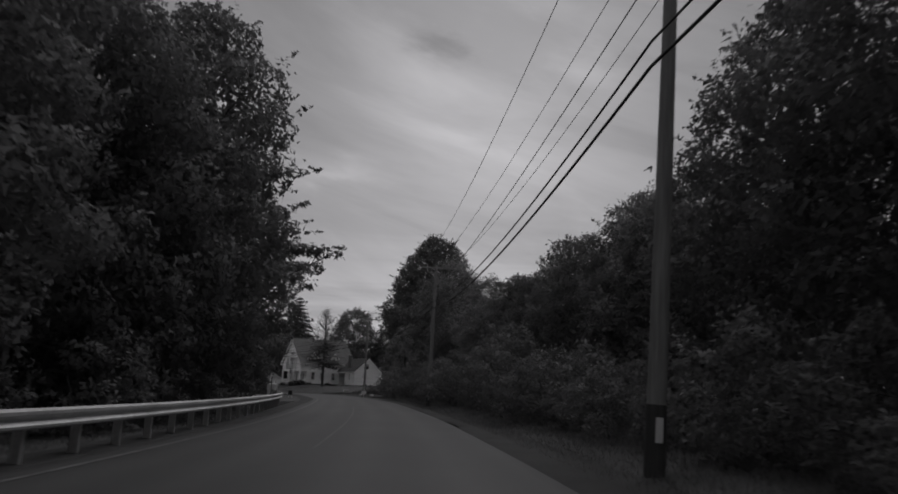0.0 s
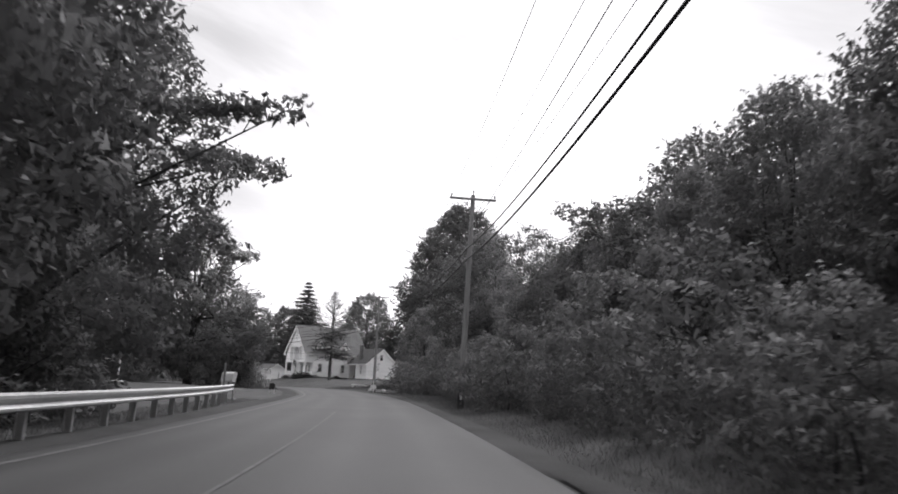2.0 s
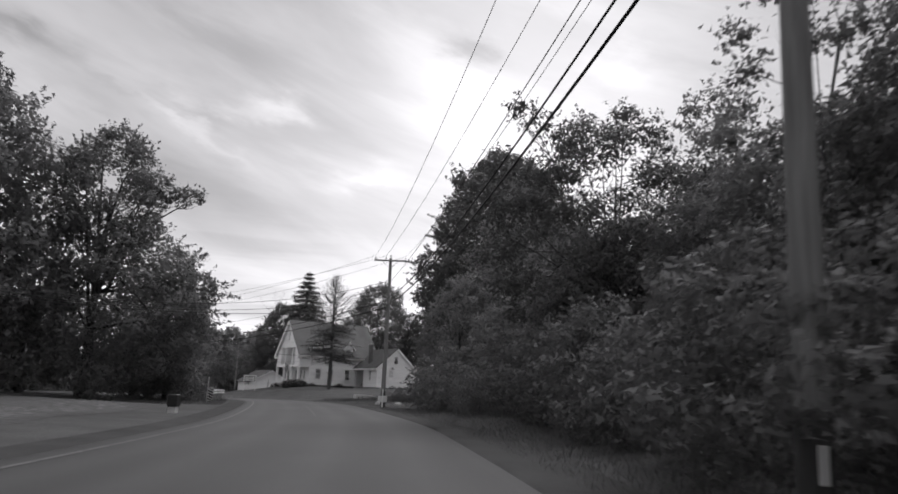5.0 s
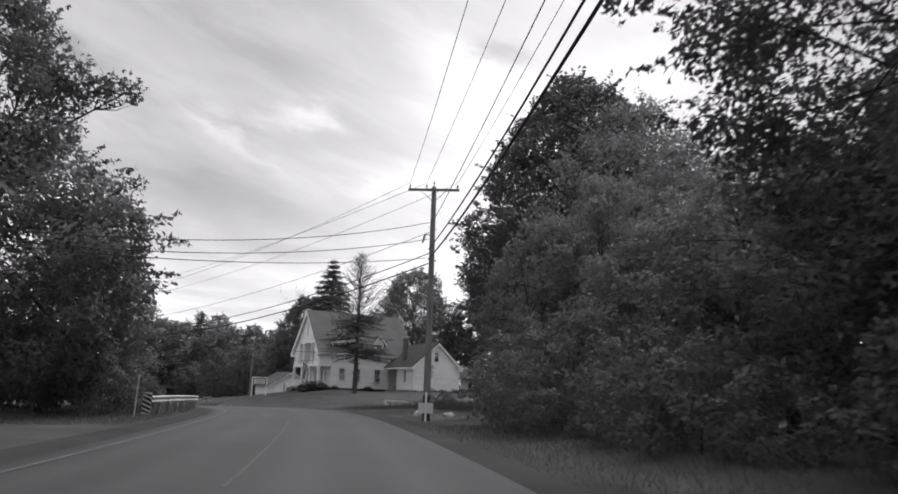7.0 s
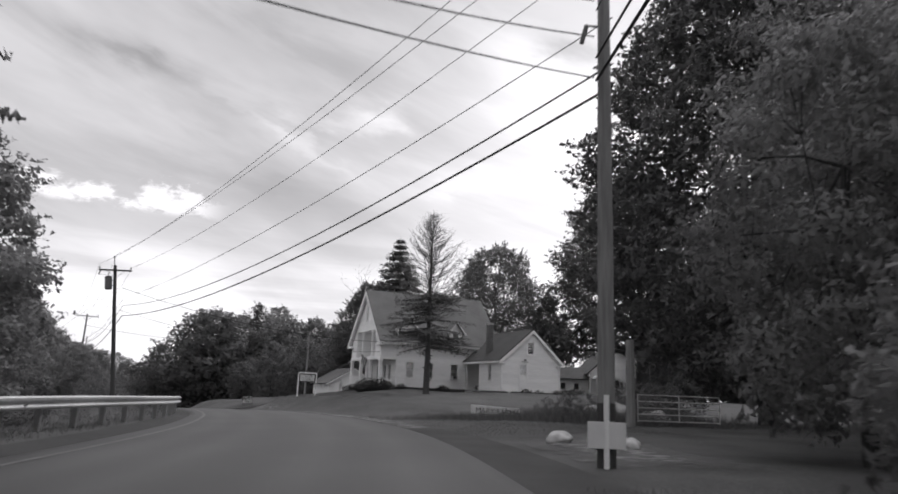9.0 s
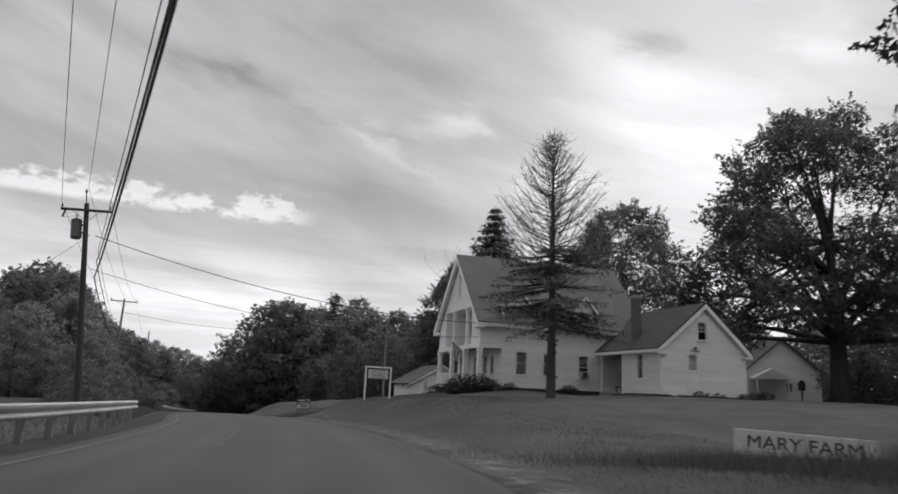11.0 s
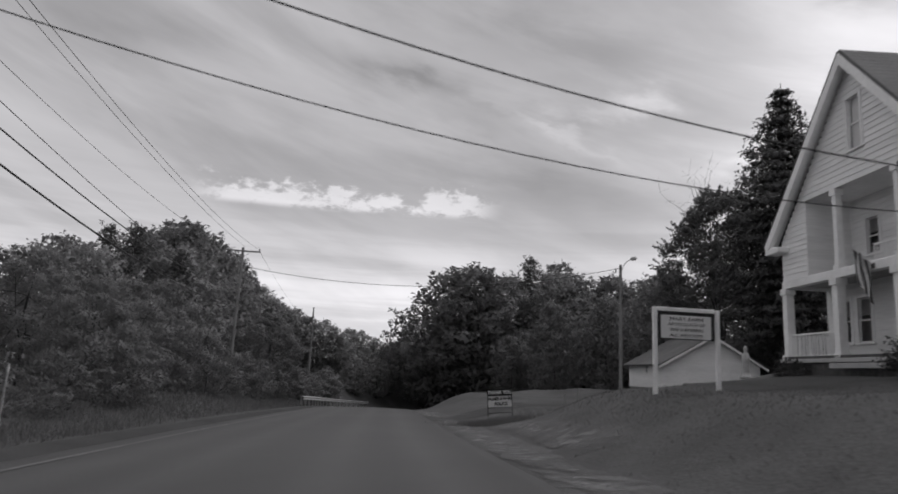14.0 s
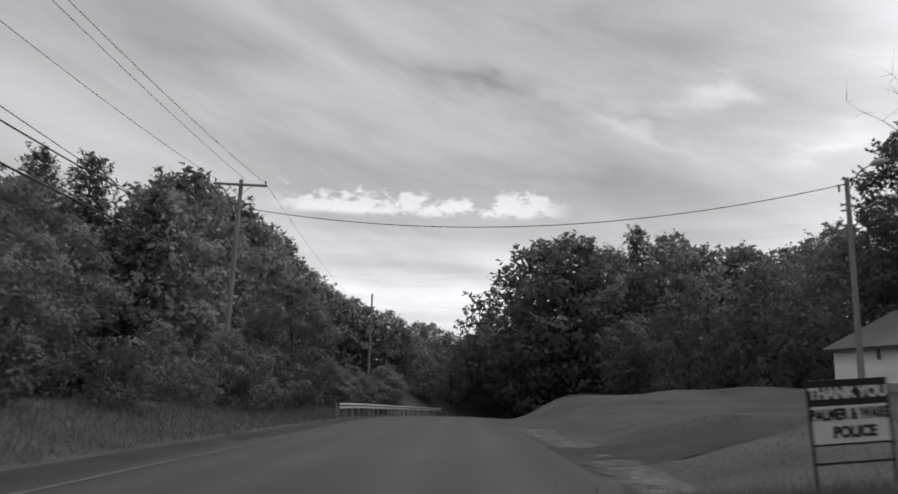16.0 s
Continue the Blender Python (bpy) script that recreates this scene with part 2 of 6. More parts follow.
STONE = material("pale_granite", 0.42, 0.85, grain=6, vary=0.2, stain=1.0, stain_vary=0.25, bump=0.5)
CONCRETE = material("concrete", 0.30, 0.9, grain=10, vary=0.2, bump=0.2)
WIRE = material("black_cable", 0.03, 0.6, grain=5, vary=0.1, bump=0)
WIRE_PALE = material("bare_wire", 0.06, 0.5, grain=5, vary=0.1, bump=0)
FLAG_DARK = material("flag_cloth_dark", 0.08, 0.8, grain=30, vary=0.1, bump=0.1)
FLAG_PALE = material("flag_cloth_pale", 0.6, 0.8, grain=30, vary=0.1, bump=0.1)
PLASTIC = material("grey_white_plastic", 0.55, 0.5, grain=6, vary=0.1, stain=2, stain_vary=0.2, bump=0.02)
ROOM_GLASS = bpy.data.materials.new("window_glass")
ROOM_GLASS.use_nodes = True
_g = ROOM_GLASS.node_tree.nodes["Principled BSDF"]
_g.inputs["Base Color"].default_value, _g.inputs["Roughness"].default_value = (0.8, 0.8, 0.8, 1), 0.03
_g.inputs["Transmission Weight"].default_value, _g.inputs["IOR"].default_value = 1.0, 1.45


# ---- mesh helpers ----
class Build:
    """Collects simple solids into one mesh."""

    def __init__(self):
        self.v, self.f, self.boards = [], [], []

    def solid(self, verts, faces):
        n = len(self.v)
        self.v += [tuple(p) for p in verts]
        self.f += [tuple(i + n for i in f) for f in faces]
        return self

    def box(self, x0, x1, y0, y1, z0, z1, c=0.0):
        """A box, with its upright and top edges cut by c."""
        if c <= 0:
            v = [(x, y, z) for z in (z0, z1) for x, y in ((x0, y0), (x1, y0), (x1, y1), (x0, y1))]
            return self.solid(v, [(3, 2, 1, 0), (4, 5, 6, 7), (0, 1, 5, 4), (1, 2, 6, 5), (2, 3, 7, 6), (3, 0, 4, 7)])
        def ring(i, z):
            a, b, e, f = x0 + i, x1 - i, y0 + i, y1 - i
            return [(a + c, e, z), (b - c, e, z), (b, e + c, z), (b, f - c, z), (b - c, f, z), (a + c, f, z), (a, f - c, z), (a, e + c, z)]
        rings = [ring(c, z0), ring(0, z0 + c), ring(0, z1 - c), ring(c, z1)]
        v = [p for r in rings for p in r]
        f = [tuple(range(7, -1, -1)), tuple(range(24, 32))]
        for k in range(3):
            for i in range(8):
                j = (i + 1) % 8
                f.append((k * 8 + i, k * 8 + j, k * 8 + 8 + j, k * 8 + 8 + i))
        return self.solid(v, f)

    def prism(self, outline, direction):
        """Pulls a flat outline along a direction."""
        d = Vector(direction)
        n = len(outline)
        v = [Vector(p) for p in outline] + [Vector(p) + d for p in outline]
        f = [tuple(range(n - 1, -1, -1)), tuple(range(n, 2 * n))] + [(i, (i + 1) % n, n + (i + 1) % n, n + i) for i in range(n)]
        return self.solid(v, f)

    def tube(self, path, radii, sides=8, caps=True):
        path = [Vector(p) for p in path]
        v, f = [], []
        for i, p in enumerate(path):
            a = path[max(i - 1, 0)]
            b = path[min(i + 1, len(path) - 1)]
            t = (b - a).normalized()
            ref = Vector((1, 0, 0)) if abs(t.x) < 0.8 else Vector((0, 1, 0))
            e = t.cross(ref).normalized()
            g = t.cross(e)
            r = radii[i] if hasattr(radii, "__len__") else radii
            for k in range(sides):
                w = 2 * math.pi * k / sides
                v.append(p + (e * math.cos(w) + g * math.sin(w)) * r)
        for i in range(len(path) - 1):
            for k in range(sides):
                j = (k + 1) % sides
                f.append((i * sides + k, i * sides + j, (i + 1) * sides + j, (i + 1) * sides + k))
        if caps:
            f.append(tuple(range(sides - 1, -1, -1)))
            f.append(tuple((len(path) - 1) * sides + k for k in range(sides)))
        return self.solid(v, f)

    def lathe(self, rings, sides=12, centre=(0, 0)):
        """rings: (radius, z) from below upwards."""
        v = [(centre[0] + r * math.cos(2 * math.pi * k / sides), centre[1] + r * math.sin(2 * math.pi * k / sides), z) for r, z in rings for k in range(sides)]
        f = [tuple(range(sides - 1, -1, -1)), tuple((len(rings) - 1) * sides + k for k in range(sides))]
        for i in range(len(rings) - 1):
            for k in range(sides):
                j = (k + 1) % sides
                f.append((i * sides + k, i * sides + j, (i + 1) * sides + j, (i + 1) * sides + k))
        return self.solid(v, f)

    def mesh(self, name, smooth=False):
        me = bpy.data.meshes.new(name)
        me.from_pydata(self.v, [], self.f)
        if smooth:
            me.polygons.foreach_set("use_smooth", [True] * len(me.polygons))
        me.update()
        return me


def part(name, build, mat, parent=None, label="", smooth=False, at=None):
    me = build.mesh(name, smooth) if isinstance(build, Build) else build
    me.materials.clear()
    me.materials.append(mat)
    ob = new(name, me)
    if parent is not None:
        ob.parent = parent
    if at is not None:
        ob.matrix_basis = at
    if label:
        ob["label"] = label
    if isinstance(build, Build):
        for board in build.boards:
            part("clapboard", board, mat, ob)
    return ob


def thing(name, at, label, category, group="", kind=""):
    ob = new(name)
    ob.empty_display_size = 0.3
    ob.matrix_basis = at if isinstance(at, Matrix) else Matrix.Translation(at)
    return tagged(ob, label, category, group, kind)


def loose_mesh(name, verts, count, corners):
    """count separate leaves of three or four corners from an array of corners."""
    me = bpy.data.meshes.new(name)
    me.vertices.add(count * corners)
    me.vertices.foreach_set("co", np.ascontiguousarray(verts, dtype=np.float32).ravel())
    me.loops.add(count * corners)
    me.loops.foreach_set("vertex_index", np.arange(count * corners, dtype=np.int32))
    me.polygons.add(count)
    me.polygons.foreach_set("loop_start", np.arange(0, count * corners, corners, dtype=np.int32))
    me.update(calc_edges=True)
    return me


def leaf_mesh(name, centres, outward, size, width=0.55, rng=None, lift=0.6, wild=0.8, soft=0.0):
    n = len(centres)
    nor = outward * 0.5 + np.array((0, 0, lift)) + rng.normal(0, wild, (n, 3)) * 0.8
    nor /= np.linalg.norm(nor, axis=1)[:, None] + 1e-9
    a = np.cross(nor, rng.normal(0, 1, (n, 3)))
    a /= np.linalg.norm(a, axis=1)[:, None] + 1e-9
    b = np.cross(nor, a)
    s = (size * rng.uniform(0.6, 1.25, n))[:, None]
    back = centres - a * s * 0.45
    q = np.stack([back + b * s * width * 0.5, centres + a * s * 0.62, back - b * s * width * 0.5], axis=1)
    face = np.cross(q[:, 1] - q[:, 0], q[:, 2] - q[:, 0])
    face /= np.linalg.norm(face, axis=1)[:, None] + 1e-9
    turned = (face * outward).sum(1) < 0
    q[turned] = q[turned][:, ::-1]
    face[turned] *= -1
    me = loose_mesh(name, q.reshape(-1, 3), n, 3)
    if soft > 0:
        # leaves of a clump curve round it, so they share its shading
        nn = face * (1 - soft) + (outward + np.array((0, 0, 0.25))) * soft
        nn /= np.linalg.norm(nn, axis=1)[:, None] + 1e-9
        me.polygons.foreach_set("use_smooth", np.ones(n, dtype=bool))
        me.normals_split_custom_set_from_vertices(np.repeat(nn, 3, axis=0).tolist())
    return me


# ---- the road's line and the lie of the land ----
LINE_OF_ROAD = [(1.4, -70, 0.9), (0.6, -35, 0.42), (0, 0, 0), (-1.27, 19.7, -0.17), (-3.37, 39.1, -0.25), (-7.0, 64.2, -0.31), (-10.0, 78.8, -0.32),
                (-17.2, 102.7, -0.36), (-23.5, 116.5, -0.52), (-31.1, 129.0, -0.80), (-37.0, 137.2, -1.06), (-46.9, 149.2, -1.60),
                (-60, 165.5, -2.35), (-74, 183, -3.3), (-87, 202, -4.6), (-93, 222, -6.0), (-91, 245, -7.5), (-80, 268, -9.0)]


def spline(points, step=1.0):
    p = [np.array(q, float) for q in points]
    p = [2 * p[0] - p[1]] + p + [2 * p[-1] - p[-2]]
    outp = []
    for i in range(1, len(p) - 2):
        n = max(2, int(np.linalg.norm(p[i + 1] - p[i]) / step))
        for k in range(n):
            t = k / n
            outp.append(0.5 * (2 * p[i] + (p[i + 1] - p[i - 1]) * t + (2 * p[i - 1] - 5 * p[i] + 4 * p[i + 1] - p[i + 2]) * t * t
                               + (3 * p[i] - p[i - 1] - 3 * p[i + 1] + p[i + 2]) * t ** 3))
    outp.append(p[-2])
    return np.array(outp)


AXIS = spline(LINE_OF_ROAD)
_d = np.gradient(AXIS[:, :2], axis=0)
_d /= np.linalg.norm(_d, axis=1)[:, None]
RIGHT = np.stack([_d[:, 1], -_d[:, 0]], axis=1)


def road_at(y, lat=0.0):
    """A place beside the road: by how far along (its y on the axis) and how far to the right of the wheel line."""
    i = int(np.argmin(np.abs(AXIS[:, 1] - y)))
    return AXIS[i, 0] + RIGHT[i, 0] * lat, AXIS[i, 1] + RIGHT[i, 1] * lat


def lateral(x, y):
    x, y = np.atleast_1d(x).astype(float), np.atleast_1d(y).astype(float)
    lat, zr = np.empty(len(x)), np.empty(len(x))
    for a in range(0, len(x), 4000):
        dx = x[a:a + 4000, None] - AXIS[None, :, 0]
        dy = y[a:a + 4000, None] - AXIS[None, :, 1]
        k = np.argmin(dx * dx + dy * dy, axis=1)
        r = np.arange(len(k))
        lat[a:a + 4000] = dx[r, k] * RIGHT[k, 0] + dy[r, k] * RIGHT[k, 1] + np.sign(dx[r, k] * RIGHT[k, 0] + dy[r, k] * RIGHT[k, 1]) * 0
        far = np.sqrt(dx[r, k] ** 2 + dy[r, k] ** 2)
        lat[a:a + 4000] = np.where(np.abs(lat[a:a + 4000]) < far * 0.8, far, lat[a:a + 4000])
        zr[a:a + 4000] = AXIS[k, 2]
    return lat, zr


LAND = np.array([(-30.8, 155.3, 1.0), (-20.8, 155.0, 1.0), (-12, 163, 1.1), (-37, 164, 0.9), (-25, 172, 1.2), (-26.9, 149.6, 0.53), (-40, 152.1, -0.22),
                 (-38.7, 153.4, 0.0), (-49, 158.6, -1.32), (-54.5, 189.5, -0.75), (-53, 184.4, -1.25), (-50.5, 163, -1.5), (-52, 167, -1.5), (-47.6, 162, -1.3), (-48.5, 169, -1.3), (-66, 179, -2.3), (-58, 184, -1.65), (-62, 190, -1.6), (-66, 196, -1.15), (-60, 196, -0.8), (-70, 196, -2.1), (-74, 197, -2.8), (-36.3, 157.7, 0.62), (-59, 178, -1.9), (-46, 192, -0.1), (-9, 179, 0.7), (-6, 181, 0.95),
                 (-18, 124, -0.45), (-12.2, 103, -0.38), (-11, 120, -0.25), (-14, 57.5, -0.53), (-17, 77.5, -0.4), (-30, 78, -0.15), (-1.5, 56, 0.05),
                 (3.4, 11.7, 0.1), (10, 40, 0.5), (8, 85, 0.2), (-50.5, 140.5, -1.65), (-22.5, 95, -0.55), (-80, 168, -2.6), (-92, 186, -4.6), (-72, 205, -2.9),
                 (-16, 20, -0.7), (-22, 40, -0.8), (-60, 176, -1.85)])


def land(x, y):
    x, y = np.atleast_1d(x).astype(float), np.atleast_1d(y).astype(float)
    lat, zr = lateral(x, y)
    w = 1.0 / ((x[:, None] - LAND[None, :, 0]) ** 2 + (y[:, None] - LAND[None, :, 1]) ** 2 + 6.0) ** 1.6
    z = (w * LAND[None, :, 2]).sum(1) / w.sum(1)
    edge = np.where(lat > 0, lat - 3.0, -lat - 6.2)
    k = np.clip(edge / 4.5, 0, 1)
    k = k * k * (3 - 2 * k)
    bump = np.array([noise.noise((a * 0.22, b * 0.22, 0.0)) * 0.09 + noise.noise((a * 0.9, b * 0.9, 3.0)) * 0.025 for a, b in zip(x, y)])
    fade = np.clip((np.hypot(x + 30, y - 110) - 220) / 300, 0, 1)
    z = z * (1 - fade) - 3.0 * fade
    return (zr - 0.10) * (1 - k) + (z + bump) * k


def ground_z(x, y):
    return float(land(x, y)[0])


xs = np.concatenate([[-4500, -2000, -900, -450, -280, -200, -165], np.arange(-145, -100, 3.0), np.arange(-100, 26, 1.0), np.arange(26, 60, 3.0), [75, 110, 180, 350, 800, 2000, 4500]])
ys = np.concatenate([[-4500, -2000, -800, -350, -180, -110, -75], np.arange(-50, -4, 3.0), np.arange(-4, 215, 1.0), np.arange(215, 290, 3.0), [310, 360, 460, 700, 1300, 2500, 4500]])
gx, gy = np.meshgrid(xs, ys)
gz = land(gx.ravel(), gy.ravel())
nx, ny = len(xs), len(ys)
idx = np.arange(nx * ny).reshape(ny, nx)
faces = np.stack([idx[:-1, :-1], idx[:-1, 1:], idx[1:, 1:], idx[1:, :-1]], axis=-1).reshape(-1, 4)
gm = bpy.data.meshes.new("ground")
gm.from_pydata(np.stack([gx.ravel(), gy.ravel(), gz], axis=1).tolist(), [], faces.tolist())
gm.polygons.foreach_set("use_smooth", [True] * len(gm.polygons))
tagged(part("ground", gm, GRASS_SOIL), "mown lawn and rough grass rising from the road", "ground", kind="structure")


def on_ground(x, y):
    """Height of the ground's own sheet under (x, y)."""
    i = min(max(int(np.searchsorted(xs, x)) - 1, 0), nx - 2)
    j = min(max(int(np.searchsorted(ys, y)) - 1, 0), ny - 2)
    u, v = (x - xs[i]) / (xs[i + 1] - xs[i]), (y - ys[j]) / (ys[j + 1] - ys[j])
    g = gz.reshape(ny, nx)
    return float((g[j, i] * (1 - u) + g[j, i + 1] * u) * (1 - v) + (g[j + 1, i] * (1 - u) + g[j + 1, i + 1] * u) * v)


def strip(name, offsets, mat, label, category, i0=0, i1=None, wobble=0.0, seed=0, parent=None):
    """A band along the road. offsets: (lateral, height over the axis) across it."""
    rng = np.random.RandomState(seed)
    b = Build()
    rows = AXIS[i0:i1]
    rights = RIGHT[i0:i1]
    n = len(offsets)
    wob = np.convolve(rng.normal(0, 1, len(rows) + 8), np.ones(9) / 3.0, "valid") * wobble
    v = []
    for k, (p, r) in enumerate(zip(rows, rights)):
        for m, (lat, h) in enumerate(offsets):
            extra = wob[k] if m in (0, n - 1) else 0
            v.append((p[0] + r[0] * (lat + extra), p[1] + r[1] * (lat + extra), p[2] + h))
    f = [(k * n + m, k * n + m + 1, (k + 1) * n + m + 1, (k + 1) * n + m) for k in range(len(rows) - 1) for m in range(n - 1)]
    b.solid(v, f)
    ob = part(name, b, mat, parent, smooth=True)
    if parent is None:
        tagged(ob, label, category, kind="structure")
    else:
        ob["label"] = label
    return ob


CROWN = [(-5.4, -0.07), (-4.7, -0.04), (-3.4, -0.01), (-1.8, 0.02), (0, 0.0), (1.4, -0.02), (2.15, -0.05)]
across = [(-5.5, -0.30)] + [(q, float(np.interp(q, [c[0] for c in CROWN], [c[1] for c in CROWN]))) for q in np.linspace(-5.4, 2.15, 27)] + [(2.3, -0.30)]
road = strip("road", across, ASPHALT, "worn two-lane asphalt country road", "road", wobble=0.06)
tone = [0.86 + 0.34 * sum(math.exp(-((q - c) / 0.36) ** 2) for c in (-4.05, -2.75, -0.85, 0.7)) - (0.12 if q > 1.5 else 0) for q, h in across]
tone = np.tile(np.repeat(np.array(tone)[:, None], 4, axis=1), (len(AXIS), 1))
road.data.color_attributes.new("wear", "FLOAT_COLOR", "POINT").data.foreach_set("color", tone.astype(np.float32).ravel())
strip("edge_line", [(-4.86, -0.040), (-4.74, -0.036)], LINE, "thin worn white edge line", "line", parent=road)
for y0, y1, lat, paint in ((14, 47, -1.80, FADED), (77, 96, -1.68, FADED), (121, 132, -2.33, FADED)):
    strip("centre_line", [(lat - 0.03, 0.026), (lat + 0.03, 0.026)], paint, "faded centre line", "line", i0=int(np.argmin(np.abs(AXIS[:, 1] - y0))), i1=int(np.argmin(np.abs(AXIS[:, 1] - y1))), parent=road)
strip("road_shoulder", [(2.05, -0.12), (2.3, -0.045), (3.0, -0.05), (3.7, -0.055), (4.1, -0.16)], DIRT, "dark sandy dirt shoulder beside the asphalt", "shoulder", i1=int(np.argmin(np.abs(AXIS[:, 1] - 112))), wobble=0.30, seed=3)


def patch(name, y0, y1, lat0, lat1, mat, label, seed):
    """A ragged worn patch that lies on the land beside the road."""
    rng = np.random.RandomState(seed)
    i0, i1 = int(np.argmin(np.abs(AXIS[:, 1] - y0))), int(np.argmin(np.abs(AXIS[:, 1] - y1)))
    n = (i1 - i0) * 3
    pos = np.linspace(i0, i1, n)
    ragged = np.convolve(rng.normal(0, 1, n + 20), np.ones(21) / 6, "valid") * 0.25
    ends = np.clip(np.minimum(np.arange(n), np.arange(n)[::-1]) / 12.0, 0, 1)
    v, wear = [], []
    for k, s in enumerate(pos):
        q = np.array([np.interp(s, np.arange(len(AXIS)), AXIS[:, c]) for c in range(3)])
        r = np.array([np.interp(s, np.arange(len(AXIS)), RIGHT[:, c]) for c in range(2)])
        mid, half = (lat0 + lat1) / 2, (lat1 - lat0) / 2 + ragged[k]
        for t, h, w in ((-1, 0.03, 0.0), (-0.75, 0.035, 0.7), (-0.3, 0.04, 1.0), (0.3, 0.04, 1.0), (0.75, 0.035, 0.7), (1, 0.03, 0.0)):
            p = q[:2] + r * (mid + half * t)
            v.append((p[0], p[1], on_ground(p[0], p[1]) + h))
            wear.append(w * ends[k])
    f = [(k * 6 + m, k * 6 + m + 1, (k + 1) * 6 + m + 1, (k + 1) * 6 + m) for k in range(n - 1) for m in range(5)]
    ob = part(name, Build().solid(v, f), mat, smooth=True)
    col = ob.data.color_attributes.new("wear", "FLOAT_COLOR", "POINT")
    col.data.foreach_set("color", np.repeat(np.array(wear), 4).astype(np.float32))
    tagged(ob, label, "shoulder", kind="structure")


patch("road_shoulder", 108, 175, 2.1, 3.7, SAND_WORN, "pale broken gravel shoulder along the lawn", 4)
patch("road_shoulder", 142, 156, 3.7, 5.1, SAND_WORN, "pale washed-out sand patch in the lawn", 6)
patch("driveway", 97, 109, 3.6, 8.0, SAND_WORN, "worn gravel at the mouth of the drive", 7)
patch("driveway", 60, 92, -14, -8.5, SAND_WORN, "thin worn gravel drive across the clearing", 8)
strip("road_shoulder", [(-6.8, -0.17), (-6.3, -0.055), (-5.9, -0.05), (-5.2, -0.12)], DIRT, "dark dirt verge below the guardrail", "shoulder", wobble=0.10, seed=5)

# dark paved drive that leaves the road for the shed
way_in = spline([(-58.6, 161.4, 4.2), (-55.4, 163.6, 3.0), (-52.6, 166.4, 1.9), (-50.4, 171.0, 1.6), (-49.2, 177.0, 1.5), (-48.6, 183.0, 1.5)], 0.8)
b = Build()
side = np.gradient(way_in[:, :2], axis=0)
side = np.stack([side[:, 1], -side[:, 0]], axis=1) / np.linalg.norm(side, axis=1)[:, None]
for q, r in zip(way_in, side):
    for m in (-1, -0.5, 0, 0.5, 1):
        x, y = q[0] + r[0] * q[2] * m, q[1] + r[1] * q[2] * m
        b.v.append((x, y, on_ground(x, y) + (0.05 if abs(m) < 1 else 0.01)))
b.f = [(k * 5 + m, k * 5 + m + 1, (k + 1) * 5 + m + 1, (k + 1) * 5 + m) for k in range(len(way_in) - 1) for m in range(4)]
tagged(part("driveway", b, DIRT, smooth=True), "dark worn drive leading off to the shed", "driveway", kind="structure")

# pale side road behind the maple
b = Build()
n = 24
for k in range(n + 1):
    for m in range(4):
        x, y = -7.0 + k * 1.6 - m * 0.5, 166.0 + k * 0.25 + m * 1.6
        b.v.append((x, y, on_ground(x, y) + 0.03))
b.f = [(k * 4 + m, k * 4 + m + 1, (k + 1) * 4 + m + 1, (k + 1) * 4 + m) for k in range(n) for m in range(3)]
tagged(part("side_road", b, CONCRETE, smooth=True), "pale paved lane behind the old maple", "road", kind="structure")


# ---- farmhouse ----
HOUSE = pose(-35.83, 158.09, 0.0, 0, 0, 36.44)
FACE_U = pose(0, 0, 0, 0, 0, -90)          # for walls that look towards the gable's front
HB, HE, HA = 1.0, 5.55, 11.05              # ground, eaves and ridge of the main block
house = thing("farmhouse", HOUSE, "white clapboard farmhouse with grey shingle roof and two-storey porch", "house")


